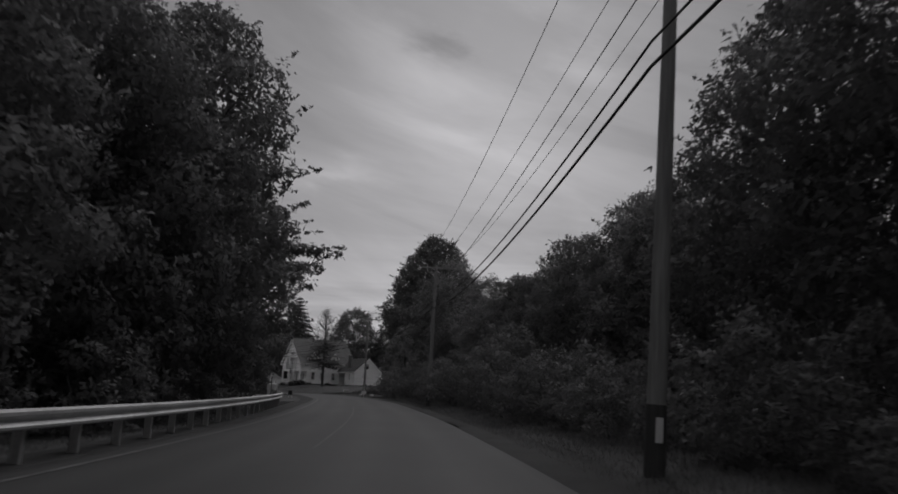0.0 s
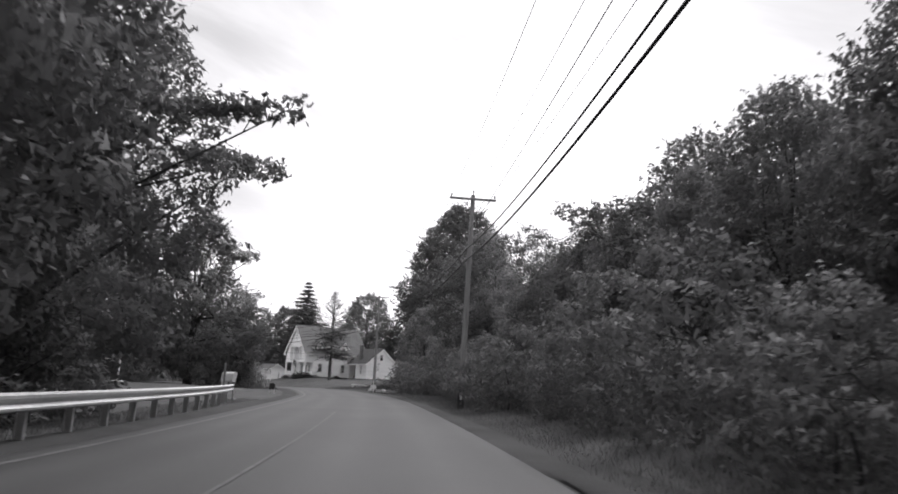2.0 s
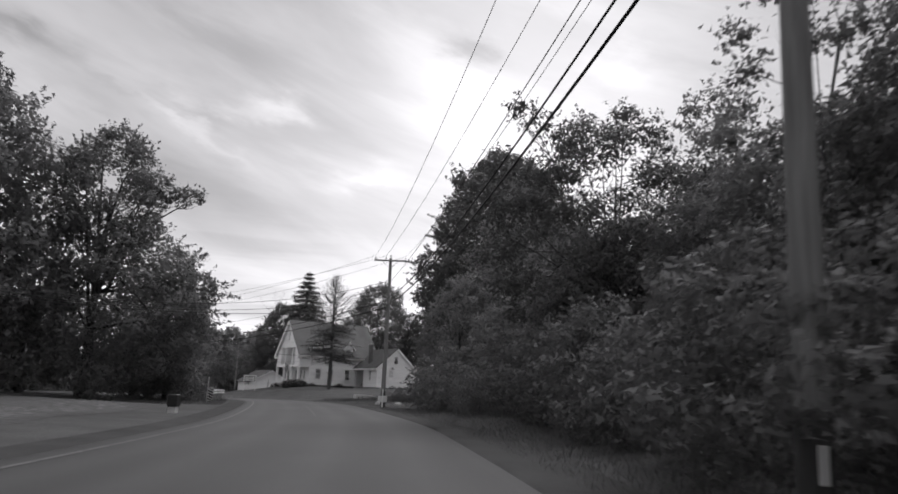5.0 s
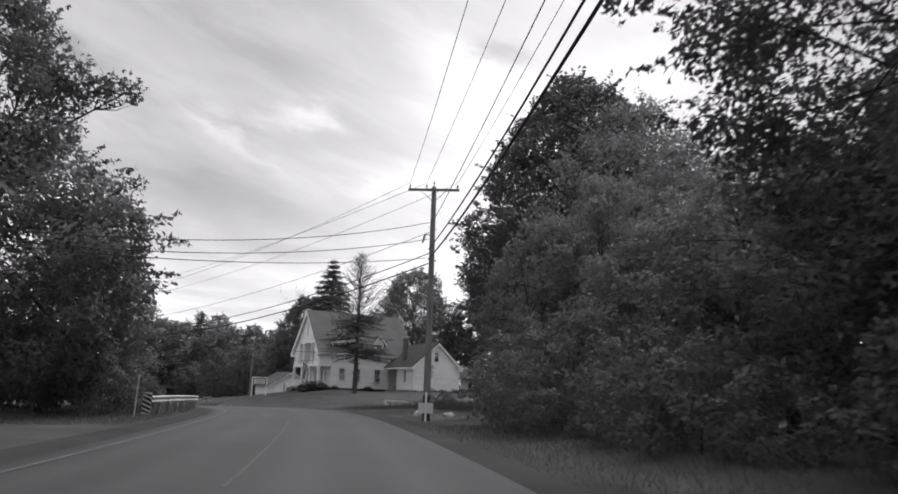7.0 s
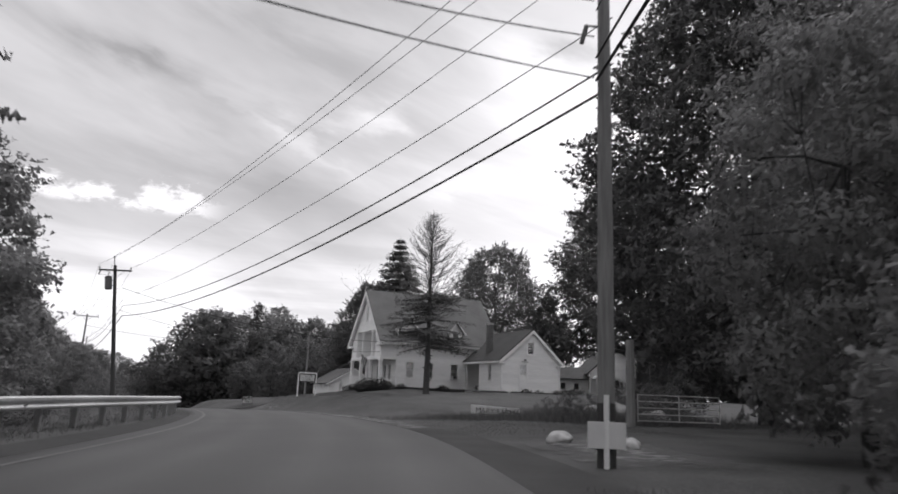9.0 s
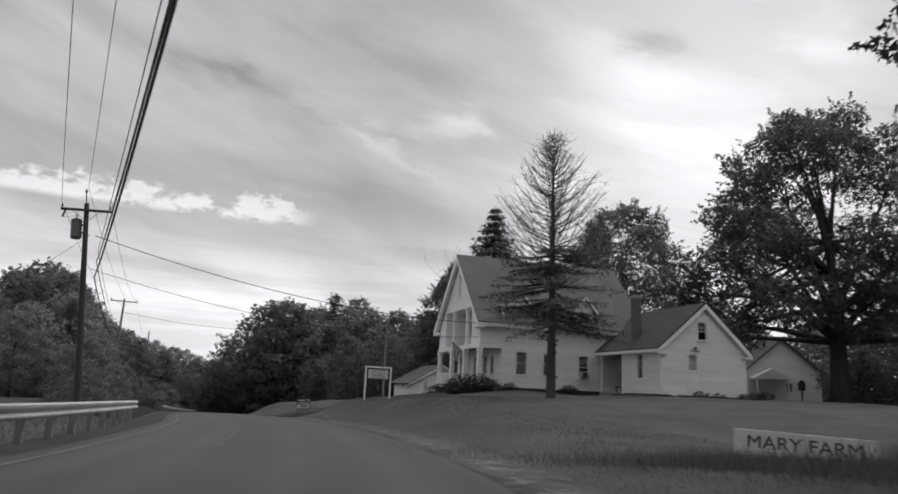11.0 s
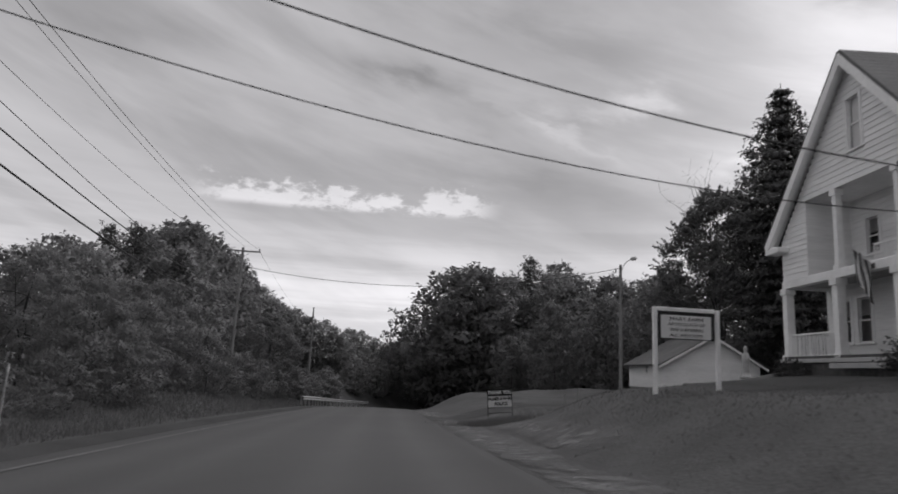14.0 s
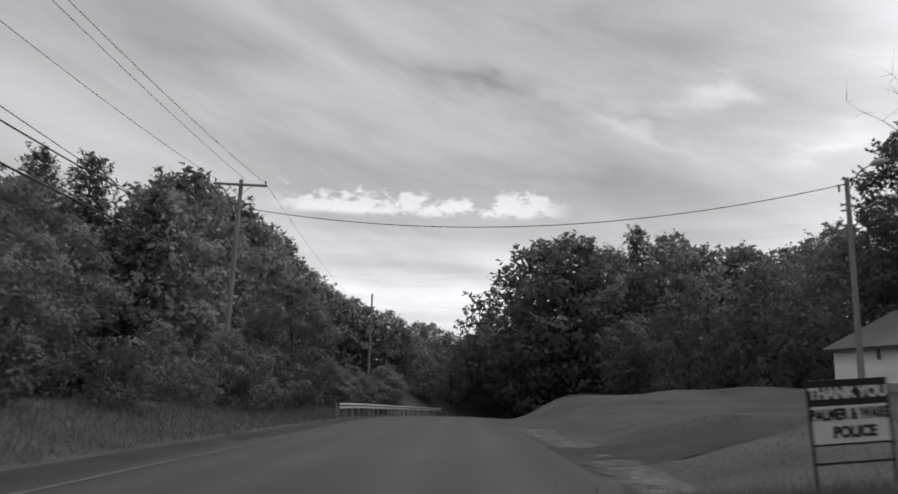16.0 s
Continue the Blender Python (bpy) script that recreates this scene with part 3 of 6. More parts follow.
def clapboards(axis, plane, face, a0, a1, z0, z1, holes, rake=None, course=0.20, thick=0.14):
    """Courses of boards between a0 and a1; holes (a0, a1, z0, z1) go right through; rake(z) gives the half span under a gable as (low, high)."""
    b = Build()
    cuts = sorted({z0, z1, *[h[2] for h in holes], *[h[3] for h in holes]})
    levels = []
    for lo, hi in zip(cuts, cuts[1:]):
        if hi - lo < 1e-4:
            continue
        n = max(1, round((hi - lo) / course))
        levels += [(lo + (hi - lo) * i / n, lo + (hi - lo) * (i + 1) / n) for i in range(n)]
    for lo, hi in levels:
        s0, s1 = a0, a1
        if rake:
            r0, r1 = rake((lo + hi) / 2)
            s0, s1 = max(a0, r0), min(a1, r1)
        if s1 - s0 < 0.03:
            continue
        spans = [(s0, s1)]
        for h in holes:
            if h[2] < (lo + hi) / 2 < h[3]:
                nxt = []
                for p, q in spans:
                    if h[1] <= p or h[0] >= q:
                        nxt.append((p, q))
                    else:
                        if h[0] > p:
                            nxt.append((p, h[0]))
                        if h[1] < q:
                            nxt.append((h[1], q))
                spans = nxt
        for p, q in spans:
            if q - p < 0.01:
                continue
            flat = [(plane - face * thick, lo), (plane - face * 0.002, lo), (plane - face * 0.002, hi), (plane - face * thick, hi)]
            prof = [(plane, lo), (plane + face * 0.030, lo), (plane + face * 0.006, hi), (plane, hi)]
            board = Build()
            for target, outline in ((b, flat), (board, prof)):
                if axis == "u":
                    target.prism([(p, w, z) for w, z in outline], (q - p, 0, 0))
                else:
                    target.prism([(w, p, z) for w, z in outline], (0, q - p, 0))
            b.boards.append(board)
    return b


def window(parent, at, w, h, name="window", curtain=False, bars=1):
    """Double-hung window in the plane y = 0 of at, looking towards -y, from its sill's middle."""
    c = Build()
    t = 0.11
    c.box(-w / 2 - t, -w / 2, -0.05, 0.10, -0.02, h + t).box(w / 2, w / 2 + t, -0.05, 0.10, -0.02, h + t)
    c.box(-w / 2, w / 2, -0.05, 0.10, h, h + t)
    win = part(name, c, TRIM, parent, at=at)
    part("sill", Build().box(-w / 2 - t - 0.04, w / 2 + t + 0.04, -0.10, 0.08, -0.08, -0.022, 0.012), TRIM, win)
    s = Build()
    for z0, z1, y in ((0.0, h / 2 + 0.02, 0.03), (h / 2 - 0.02, h, 0.06)):
        s.box(-w / 2, -w / 2 + 0.045, y, y + 0.03, z0, z1).box(w / 2 - 0.045, w / 2, y, y + 0.03, z0, z1)
        s.box(-w / 2 + 0.045, w / 2 - 0.045, y, y + 0.03, z0, z0 + 0.045).box(-w / 2 + 0.045, w / 2 - 0.045, y, y + 0.03, z1 - 0.045, z1)
    part("sash", s, TRIM, win)
    for z0, z1, y in ((0.045, h / 2 - 0.02, 0.04), (h / 2 + 0.02, h - 0.045, 0.07)):
        part("pane", Build().box(-w / 2 + 0.04, w / 2 - 0.04, y, y + 0.006, z0, z1), ROOM_GLASS, win).visible_shadow = False
    part("blind", Build().box(-w / 2, w / 2, 0.12, 0.14, 0 if curtain else h * 0.62, h), TRIM if curtain else SIGN_GREY, win, "half-drawn pale blind")
    return win


def at_side(u, v, z):
    return Matrix.Translation((u, v, z))


def at_front(u, v, z):
    return Matrix.Translation((u, v, z)) @ FACE_U


W = 4.76
holes_side = [(3.16, 3.94, 2.02, 3.58), (5.28, 6.05, 2.02, 3.58), (8.06, 8.84, 2.02, 3.58)]
part("foundation", Build().box(0.25, 13.3, -W + 0.06, W - 0.06, 0.2, 1.22), DARK_STONE, house, "low dark stone foundation")
part("side_wall", clapboards("u", -W, -1, 2.05, 13.4, 1.22, HE, holes_side), CLAP, house)
part("side_wall", clapboards("u", W, 1, 2.05, 13.4, 1.22, HE, []), CLAP, house)
part("back_wall", clapboards("v", 13.4, 1, -W, W, 1.22, HA - 0.2, [], rake=lambda z: (-(HA - z) / 1.05 if z > HE else -W, (HA - z) / 1.05 if z > HE else W)), CLAP, house)


def rake_front(z):
    k = W if z < HE else max(0.0, (HA - 0.15 - z) * W / (HA - 0.15 - HE))
    return -k, k


# front gable over the porch, with the balcony cut into it and an attic window
part("front_gable", clapboards("v", 0.40, -1, -W, W, 4.02, HA - 0.2, [(-3.0, 3.03, 4.05, 6.76), (-0.36, 0.36, 7.75, 9.55)], rake=rake_front), CLAP, house)
part("upper_side_wall", clapboards("u", -W, -1, 0.54, 2.05, 3.98, HE, []), CLAP, house)
part("upper_side_wall", clapboards("u", W, 1, 0.54, 2.05, 3.98, HE, []), CLAP, house)
part("porch_beam", Build().box(0.34, 0.62, -W - 0.03, W + 0.03, 3.74, 4.02, 0.01).box(0.62, 2.0, -W - 0.03, -W + 0.2, 3.74, 3.98, 0.01).box(0.62, 2.0, W - 0.2, W + 0.03, 3.74, 3.98, 0.01), TRIM, house)
part("balcony_floor", Build().box(0.45, 2.05, -W + 0.1, W - 0.1, 3.86, 4.0), SIGN_GREY, house)
part("porch_floor", Build().box(0.15, 2.05, -W - 0.05, W + 0.05, 0.98, 1.12, 0.015).box(-0.15, 0.12, -1.4, 1.2, 0.78, 0.94, 0.01).box(0.3, 2.0, -W, W, 0.3, 0.98), SIGN_GREY, house, "grey painted porch floor with a step")
part("porch_wall", clapboards("v", 2.05, -1, -W, W, 1.12, 6.9, [(-3.375, -2.625, 1.75, 3.3), (-1.975, -1.225, 1.75, 3.3), (-0.05, 0.95, 1.14, 3.3), (2.175, 2.925, 1.75, 3.3), (3.325, 4.075, 1.75, 3.3),
                                                                    (-0.55, 0.25, 4.05, 6.0), (-2.6, -1.95, 4.75, 6.0), (1.5, 2.2, 4.75, 6.0)]), CLAP, house)
part("balcony_ceiling", Build().box(0.45, 2.05, -3.1, 3.1, 6.8, 6.9), TRIM, house)
part("balcony_side", Build().box(0.54, 2.05, -3.12, -3.0, 4.0, 6.8), CLAP, house)
part("balcony_side", Build().box(0.54, 2.05, 3.03, 3.15, 4.0, 6.8), CLAP, house)
for v in (-3.0, -1.6, 2.55, 3.7):
    window(house, at_front(2.05, v, 1.75), 0.74, 1.55)
for v in (-2.28, 1.85):
    window(house, at_front(2.05, v, 4.75), 0.65, 1.25)
window(house, at_front(0.40, 0.0, 7.78), 0.66, 1.74, curtain=True)
for z, v, w, h in ((1.14, 0.45, 1.0, 2.14), (4.05, -0.15, 0.8, 1.95)):
    d = Build().box(-w / 2, w / 2, 0.03, 0.08, 0, h)
    for k in range(2):
        d.box(-w / 2 + 0.12, w / 2 - 0.12, 0.01, 0.03, 0.15 + k * h * 0.48, 0.15 + k * h * 0.48 + h * 0.36)
    door = part("door", d, SIGN_GREY, house, "panelled grey door", at=at_front(2.05, v, z))
    part("door_knob", Build().lathe([(0.01, -0.03), (0.03, -0.02), (0.03, 0.0), (0.01, 0.01)], 8, (w / 2 - 0.08, -0.02)), STEEL_DARK, door, at=Matrix.Translation((0, 0, h * 0.45)))


def column(v, u=0.45, z0=1.12, z1=3.74, r=0.15):
    b = Build().box(u - r, u + r, v - r, v + r, z0, z1, 0.012)
    b.box(u - r - 0.05, u + r + 0.05, v - r - 0.05, v + r + 0.05, z0, z0 + 0.16).box(u - r - 0.05, u + r + 0.05, v - r - 0.05, v + r + 0.05, z1 - 0.22, z1)
    part("column", b, TRIM, house)


for v in (W - 0.17, 1.42, -1.6, -W + 0.17):
    column(v)
for v in (1.37, -1.7):
    column(v, 0.52, 4.02, 6.76, 0.11)


def balusters(u0, v0, v1, z0, h, along="v"):
    b = Build()
    n = int(abs(v1 - v0) / 0.13)
    for k in range(n + 1):
        v = v0 + (v1 - v0) * k / n
        if along == "v":
            b.box(u0 - 0.018, u0 + 0.018, v - 0.018, v + 0.018, z0 + 0.1, z0 + h)
        else:
            b.box(v - 0.018, v + 0.018, u0 - 0.018, u0 + 0.018, z0 + 0.1, z0 + h)
    lo, hi = min(v0, v1), max(v0, v1)
    for z in (z0 + 0.06, z0 + h):
        if along == "v":
            b.box(u0 - 0.035, u0 + 0.035, lo, hi, z, z + 0.06)
        else:
            b.box(lo, hi, u0 - 0.035, u0 + 0.035, z, z + 0.06)
    part("railing", b, TRIM, house)


balusters(0.45, 1.6, W - 0.35, 1.12, 0.85)
balusters(-W + 0.17, 0.7, 2.0, 1.12, 0.85, "u")
balusters(W - 0.17, 0.7, 2.0, 1.12, 0.85, "u")
balusters(1.2, -0.9, 0.6, 4.0, 0.75)


def roof_slope(parent, name, u0, u1, eave, ridge, mat, run="u", courses=0.28, thick=0.09):
    """A roof deck from the eave (w, z) up to the ridge (w, z) between u0 and u1, with its shingle courses laid on it."""
    e, r = np.array(eave), np.array(ridge)
    length = np.linalg.norm(r - e)
    n = int(length / courses)
    side = np.array((-(r - e)[1], (r - e)[0])) / length
    if side[1] < 0:
        side = -side

    def slab(prof):
        if run == "u":
            return Build().prism([(u0, p[0], p[1]) for p in prof], (u1 - u0, 0, 0))
        return Build().prism([(p[0], u0, p[1]) for p in prof], (0, u1 - u0, 0))

    deck_ob = part(name, slab([e - side * 0.05, e + side * (thick - 0.06), r + side * (thick - 0.06), r - side * 0.05]), mat, parent)
    for k in range(n):
        lo, hi = e + (r - e) * k / n, e + (r - e) * (k + 1) / n
        part("shingle_course", slab([lo + side * (thick - 0.058), lo + side * thick, hi + side * (thick - 0.005), hi + side * (thick - 0.058)]), mat, deck_ob)
    return deck_ob


WE = 5.29
for sgn in (-1, 1):
    roof_slope(house, "roof", 0.0, 13.75, (sgn * WE, HE - 0.08), (0, HA), SHINGLE)
    f = Build().box(0.05, 13.7, min(sgn * (W + 0.02), sgn * WE), max(sgn * (W + 0.02), sgn * WE), HE - 0.26, HE - 0.16)
    f.box(0.02, 13.72, min(sgn * (WE - 0.05), sgn * WE), max(sgn * (WE - 0.05), sgn * WE), HE - 0.32, HE - 0.08)
    part("eave_trim", f, TRIM, house)
    for u in (-0.02, 13.6):
        r = Build()
        d = np.array((-sgn * WE, HA - HE)) / math.hypot(WE, HA - HE)
        nn = np.array((d[1] * sgn, -d[0] * sgn)) * 0.30
        if nn[1] > 0:
            nn = -nn
        a, bb = np.array((sgn * (WE + 0.02), HE - 0.12)), np.array((0.0, HA - 0.03))
        r.prism([(u, *a), (u, *bb), (u, *(bb + np.array((0, -0.42)))), (u, *(a + np.array((-sgn * 0.1, -0.34))))], (0.17, 0, 0))
        part("rake_board", r, TRIM, house)
    soffit = [(0.15, sgn * (WE - 0.02), HE - 0.20), (0.15, 0, HA - 0.13), (0.15, 0, HA - 0.17), (0.15, sgn * (WE - 0.06), HE - 0.24)]
    part("soffit", Build().prism(soffit, (0.27, 0, 0)), TRIM, house)
    ret = Build().box(-0.02, 0.5, min(sgn * (W - 0.5), sgn * WE), max(sgn * (W - 0.5), sgn * WE), HE - 0.46, HE - 0.26, 0.02)
    part("eave_return", ret, TRIM, house)
for u, v in ((0.52, -W), (0.52, W), (2.1, -W), (13.35, -W), (13.35, W)):
    part("corner_board", Build().box(u - 0.08, u + 0.08, v - 0.045, v + 0.045, 1.2 if u > 1 else 4.0, HE - 0.27), TRIM, house)
part("water_table", Build().box(2.05, 13.42, -W - 0.05, -W - 0.03, 1.12, 1.26), TRIM, house)
for a0, a1, z0, z1 in holes_side:
    window(house, at_side((a0 + a1) / 2, -W, z0), a1 - a0, z1 - z0)


def dormer(u):
    """Small gabled dormer on the road side of the main roof."""
    d = part("dormer", clapboards("u", -4.55, -1, u - 0.72, u + 0.72, 5.5, 7.7, [(u - 0.36, u + 0.36, 5.75, 6.85)],
                                  rake=lambda z: (u - min(0.72, (7.85 - z) * 0.85), u + min(0.72, (7.85 - z) * 0.85)), thick=0.12), CLAP, house, "small white gabled dormer")
    for s in (-1, 1):
        b = Build().prism([(u + s * 1.0, -4.85, 6.72), (u, -4.85, 7.95), (u, -4.85, 8.05), (u + s * 1.08, -4.85, 6.75)], (0, 2.3, 0))
        part("dormer_roof", b, SHINGLE, d)
        t = Build().prism([(u + s * 1.02, -4.88, 6.60), (u, -4.88, 7.80), (u, -4.88, 7.98), (u + s * 1.08, -4.88, 6.74)], (0, 0.05, 0))
        part("dormer_trim", t, TRIM, d)
        part("cheek", Build().box(min(u + s * 0.66, u + s * 0.72), max(u + s * 0.66, u + s * 0.72), -4.54, -3.0, 5.6, 7.0), CLAP, d)
    window(d, at_side(u, -4.55, 5.76), 0.7, 1.08)


dormer(3.4)
dormer(8.6)
part("air_conditioner", Build().box(8.16, 8.74, -5.15, -4.72, 2.06, 2.46, 0.02).box(8.2, 8.56, -5.165, -5.15, 2.1, 2.42), PLASTIC, house, "window air conditioner with a dark grille")
part("air_conditioner_grille", Build().box(8.2, 8.55, -5.18, -5.166, 2.1, 2.42), BLACK, house)

# the wing with the side porch
U0, U1, VG, ZE, ZA = 9.8, 16.25, -12.3, 4.0, 7.0
UM = (U0 + U1) / 2 + 0.1


def rake_wing(z):
    if z < ZE:
        return U0, U1
    k = (ZA - 0.12 - z) / (ZA - 0.12 - ZE)
    return UM - (UM - U0) * k, UM + (U1 - UM) * k


part("foundation", Build().box(U0 + 0.05, U1 - 0.05, VG + 0.08, -W, 0.2, 1.08), DARK_STONE, house)
part("wing_gable", clapboards("u", VG, -1, U0, U1, 1.08, ZA - 0.1, [(12.62, 13.28, 4.62, 5.78), (11.8, 12.52, 2.62, 3.65)], rake=rake_wing), CLAP, house)
part("wing_side_wall", clapboards("v", U0, -1, VG, -7.85, 1.08, ZE, [(-10.31, -9.7, 2.05, 3.62)]), CLAP, house)
part("wing_far_wall", clapboards("v", U1, 1, VG, -W, 1.08, ZE, []), CLAP, house)
part("porch_back_wall", clapboards("v", 11.7, -1, -7.9, -W, 1.08, ZE, [(-7.2, -6.5, 1.9, 3.4), (-5.9, -5.1, 1.1, 3.2)]), CLAP, house)
part("porch_end_wall", clapboards("u", -7.75, 1, U0, 11.7, 1.08, ZE, []), CLAP, house)
window(house, at_front(11.7, -6.85, 1.9), 0.7, 1.5)
window(house, at_front(11.7, -5.5, 1.12), 0.8, 2.06, name="glazed_door")
part("side_porch_floor", Build().box(U0 - 0.05, 11.7, -7.75, -W - 0.05, 1.0, 1.12, 0.01).box(U0 - 0.3, U0 - 0.05, -6.6, -5.2, 0.82, 0.97, 0.01), SIGN_GREY, house)
for v in (-7.84, -5.0):
    part("porch_post", Build().box(U0 - 0.02, U0 + 0.14, v - 0.08, v + 0.08, 1.0, ZE - 0.05, 0.01), TRIM, house)
window(house, at_front(U0, -10.0, 2.05), 0.6, 1.57)
window(house, at_side(12.95, VG, 4.62), 0.66, 1.16)
window(house, at_side(12.16, VG, 2.62), 0.70, 1.03, curtain=True)
part("boarded_doorway", Build().box(11.78, 12.54, VG - 0.045, VG + 0.0, 1.25, 2.5).box(11.7, 11.78, VG - 0.05, VG, 1.2, 2.56).box(12.54, 12.62, VG - 0.05, VG, 1.2, 2.56), TRIM, house, "white boarded-over doorway")
part("lamp_bracket", Build().box(12.25, 12.42, VG - 0.16, VG - 0.03, 4.0, 4.16, 0.02).box(12.0, 12.7, VG - 0.1, VG - 0.03, 3.88, 3.93), STEEL_DARK, house, "small dark outdoor lamp over the doorway")
part("wing_corner_board", Build().box(U0 - 0.04, U0 + 0.08, VG - 0.05, VG + 0.02, 1.05, ZE), TRIM, house)
part("wing_corner_board", Build().box(U1 - 0.08, U1 + 0.05, VG - 0.05, VG + 0.02, 1.05, ZE), TRIM, house)
roof_slope(house, "wing_roof", VG - 0.25, -3.0, (U0 - 0.38, ZE - 0.12), (UM, ZA), SHINGLE_DARK, run="v")
roof_slope(house, "wing_roof", VG - 0.25, -3.0, (U1 + 0.38, ZE - 0.12), (UM, ZA), SHINGLE_DARK, run="v")
part("wing_eave_trim", Build().box(U0 - 0.42, U0 - 0.36, VG - 0.25, -W, ZE - 0.32, ZE - 0.12).box(U0 - 0.36, U0 + 0.05, VG - 0.2, -W, ZE - 0.3, ZE - 0.24), TRIM, house)
for s, ue in ((-1, U0 - 0.4), (1, U1 + 0.4)):
    b = Build().prism([(ue, VG - 0.28, ZE - 0.16), (UM, VG - 0.28, ZA - 0.02), (UM, VG - 0.28, ZA - 0.32), (ue - s * 0.1, VG - 0.28, ZE - 0.4)], (0, 0.12, 0))
    part("wing_rake_board", b, TRIM, house)
    part("wing_eave_return", Build().box(min(ue, ue - s * 0.75), max(ue, ue - s * 0.75), VG - 0.28, VG - 0.03, ZE - 0.42, ZE - 0.3, 0.01), TRIM, house)
part("downspout", Build().tube([(U0 - 0.08, VG - 0.06, ZE - 0.3), (U0 - 0.06, VG - 0.08, 1.35), (U0 + 0.1, VG - 0.25, 1.15), (U0 + 0.5, VG - 0.95, 1.0)], 0.045, 6), TRIM, house)
chimney = part("chimney", Build().box(10.2, 10.72, -8.82, -8.3, 4.2, 7.55, 0.012), BRICK, house, "square dark brick chimney")
part("chimney_cap", Build().box(10.14, 10.78, -8.88, -8.24, 7.53, 7.75, 0.02), CONCRETE, chimney)
part("porch_furniture", Build().box(10.3, 10.9, -7.2, -6.0, 1.45, 1.55, 0.02).box(10.85, 10.95, -7.2, -6.0, 1.55, 2.0, 0.02).box(10.35, 10.42, -7.15, -7.08, 1.12, 1.45).box(10.35, 10.42, -6.12, -6.05, 1.12, 1.45).box(10.8, 10.87, -7.15, -7.08, 1.12, 1.45).box(10.8, 10.87, -6.12, -6.05, 1.12, 1.45), STEEL_DARK, house, "dark garden bench on the side porch")

# flag on a slanting staff at the porch beam
flag = thing("flag", HOUSE @ Matrix.Translation((0.3, -0.6, 3.9)), "striped flag hanging from a slanting staff on the porch", "flag")
part("staff", Build().tube([(0.05, 0, -0.05), (-0.62, 0.02, 0.5)], 0.016, 6), TRIM, flag)
part("bracket", Build().box(-0.03, 0.06, -0.05, 0.05, -0.12, 0.04, 0.01), STEEL_DARK, flag)


def hanging(h0, h1, d0, d1, off):
    """A strip of the cloth between two places along the staff, from one depth under it to another."""
    b = Build()
    n = 9
    pts = []
    for i in range(n + 1):
        d = d0 + (d1 - d0) * i / n
        for h in (h0, h1):
            q = -0.58 + 0.56 * h
            pts.append((q * (1 - 0.22 * d) + 0.03 * math.sin(d * 5 + h * 7), 0.02 + 0.055 * math.sin(h * 13 + d * 2.2) + off, 0.47 - 0.46 * h - d * (1.0 + 0.10 * h)))
    return b.solid(pts, [(2 * i, 2 * i + 1, 2 * i + 3, 2 * i + 2) for i in range(n)])


for k in range(9):
    part("stripe", hanging(k / 9, (k + 1) / 9, 0.0, 1.12, 0.0), FLAG_PALE if k % 2 else FLAG_DARK, flag)
for off in (-0.006, 0.006):
    part("canton", hanging(0.0, 5 / 9, 0.0, 0.5, off), FLAG_DARK, flag, "dark flag corner")

# ---- long low shed behind the lawn ----
SHED = pose(-50.9, 188.4, 0.0, 0, 0, 36.44)
shed = thing("shed", SHED, "long low white shed with a grey shingle roof", "shed")
sw, sl, sb, se, sa = 7.6, 9.0, -0.45, 1.55, 3.75
part("foundation", Build().box(0.03, sw - 0.03, 0.03, sl - 0.03, -1.4, sb), CONCRETE, shed)
part("gable_wall", clapboards("u", 0, -1, 0, sw, sb, sa - 0.1, [(1.0, 1.9, sb + 0.05, 1.45), (4.6, 5.3, sb + 0.1, 1.4)], rake=lambda z: (0, sw) if z < se else ((z - se) * sw / 2 / (sa - se), sw - (z - se) * sw / 2 / (sa - se)), thick=0.1), CLAP, shed)
part("side_wall", clapboards("v", 0, -1, 0, sl, sb, se, [(1.6, 2.0, 0.75, 1.35), (3.9, 4.3, 0.75, 1.35)], thick=0.1), CLAP, shed)
part("back_wall", clapboards("u", sl, 1, 0, sw, sb, se, [], thick=0.1), CLAP, shed)
part("far_wall", clapboards("v", sw, 1, 0, sl, sb, se, [], thick=0.1), CLAP, shed)
part("shed_door", Build().box(1.0, 1.9, 0.01, 0.06, sb + 0.05, 1.45).box(1.05, 1.12, -0.01, 0.01, sb + 0.1, 1.4).box(1.78, 1.85, -0.01, 0.01, sb + 0.1, 1.4), TRIM, shed)
part("shed_door", Build().box(4.6, 5.3, 0.01, 0.06, sb + 0.1, 1.4).box(4.64, 4.7, -0.01, 0.01, sb + 0.12, 1.38), TRIM, shed)
for v in (1.8, 4.1):
    part("pane", Build().box(0.02, 0.03, v - 0.2, v + 0.2, 0.75, 1.35), ROOM_GLASS, shed)
    part("window_frame", Build().box(-0.035, 0.0, v - 0.26, v - 0.2, 0.7, 1.4).box(-0.035, 0.0, v + 0.2, v + 0.26, 0.7, 1.4).box(-0.035, 0.0, v - 0.2, v + 0.2, 1.35, 1.42).box(-0.035, 0, v - 0.2, v + 0.2, 0.68, 0.75), TRIM, shed)
roof_slope(shed, "roof", -0.45, sl + 0.3, (-0.5, se - 0.22), (sw / 2, sa), SHINGLE, run="v")
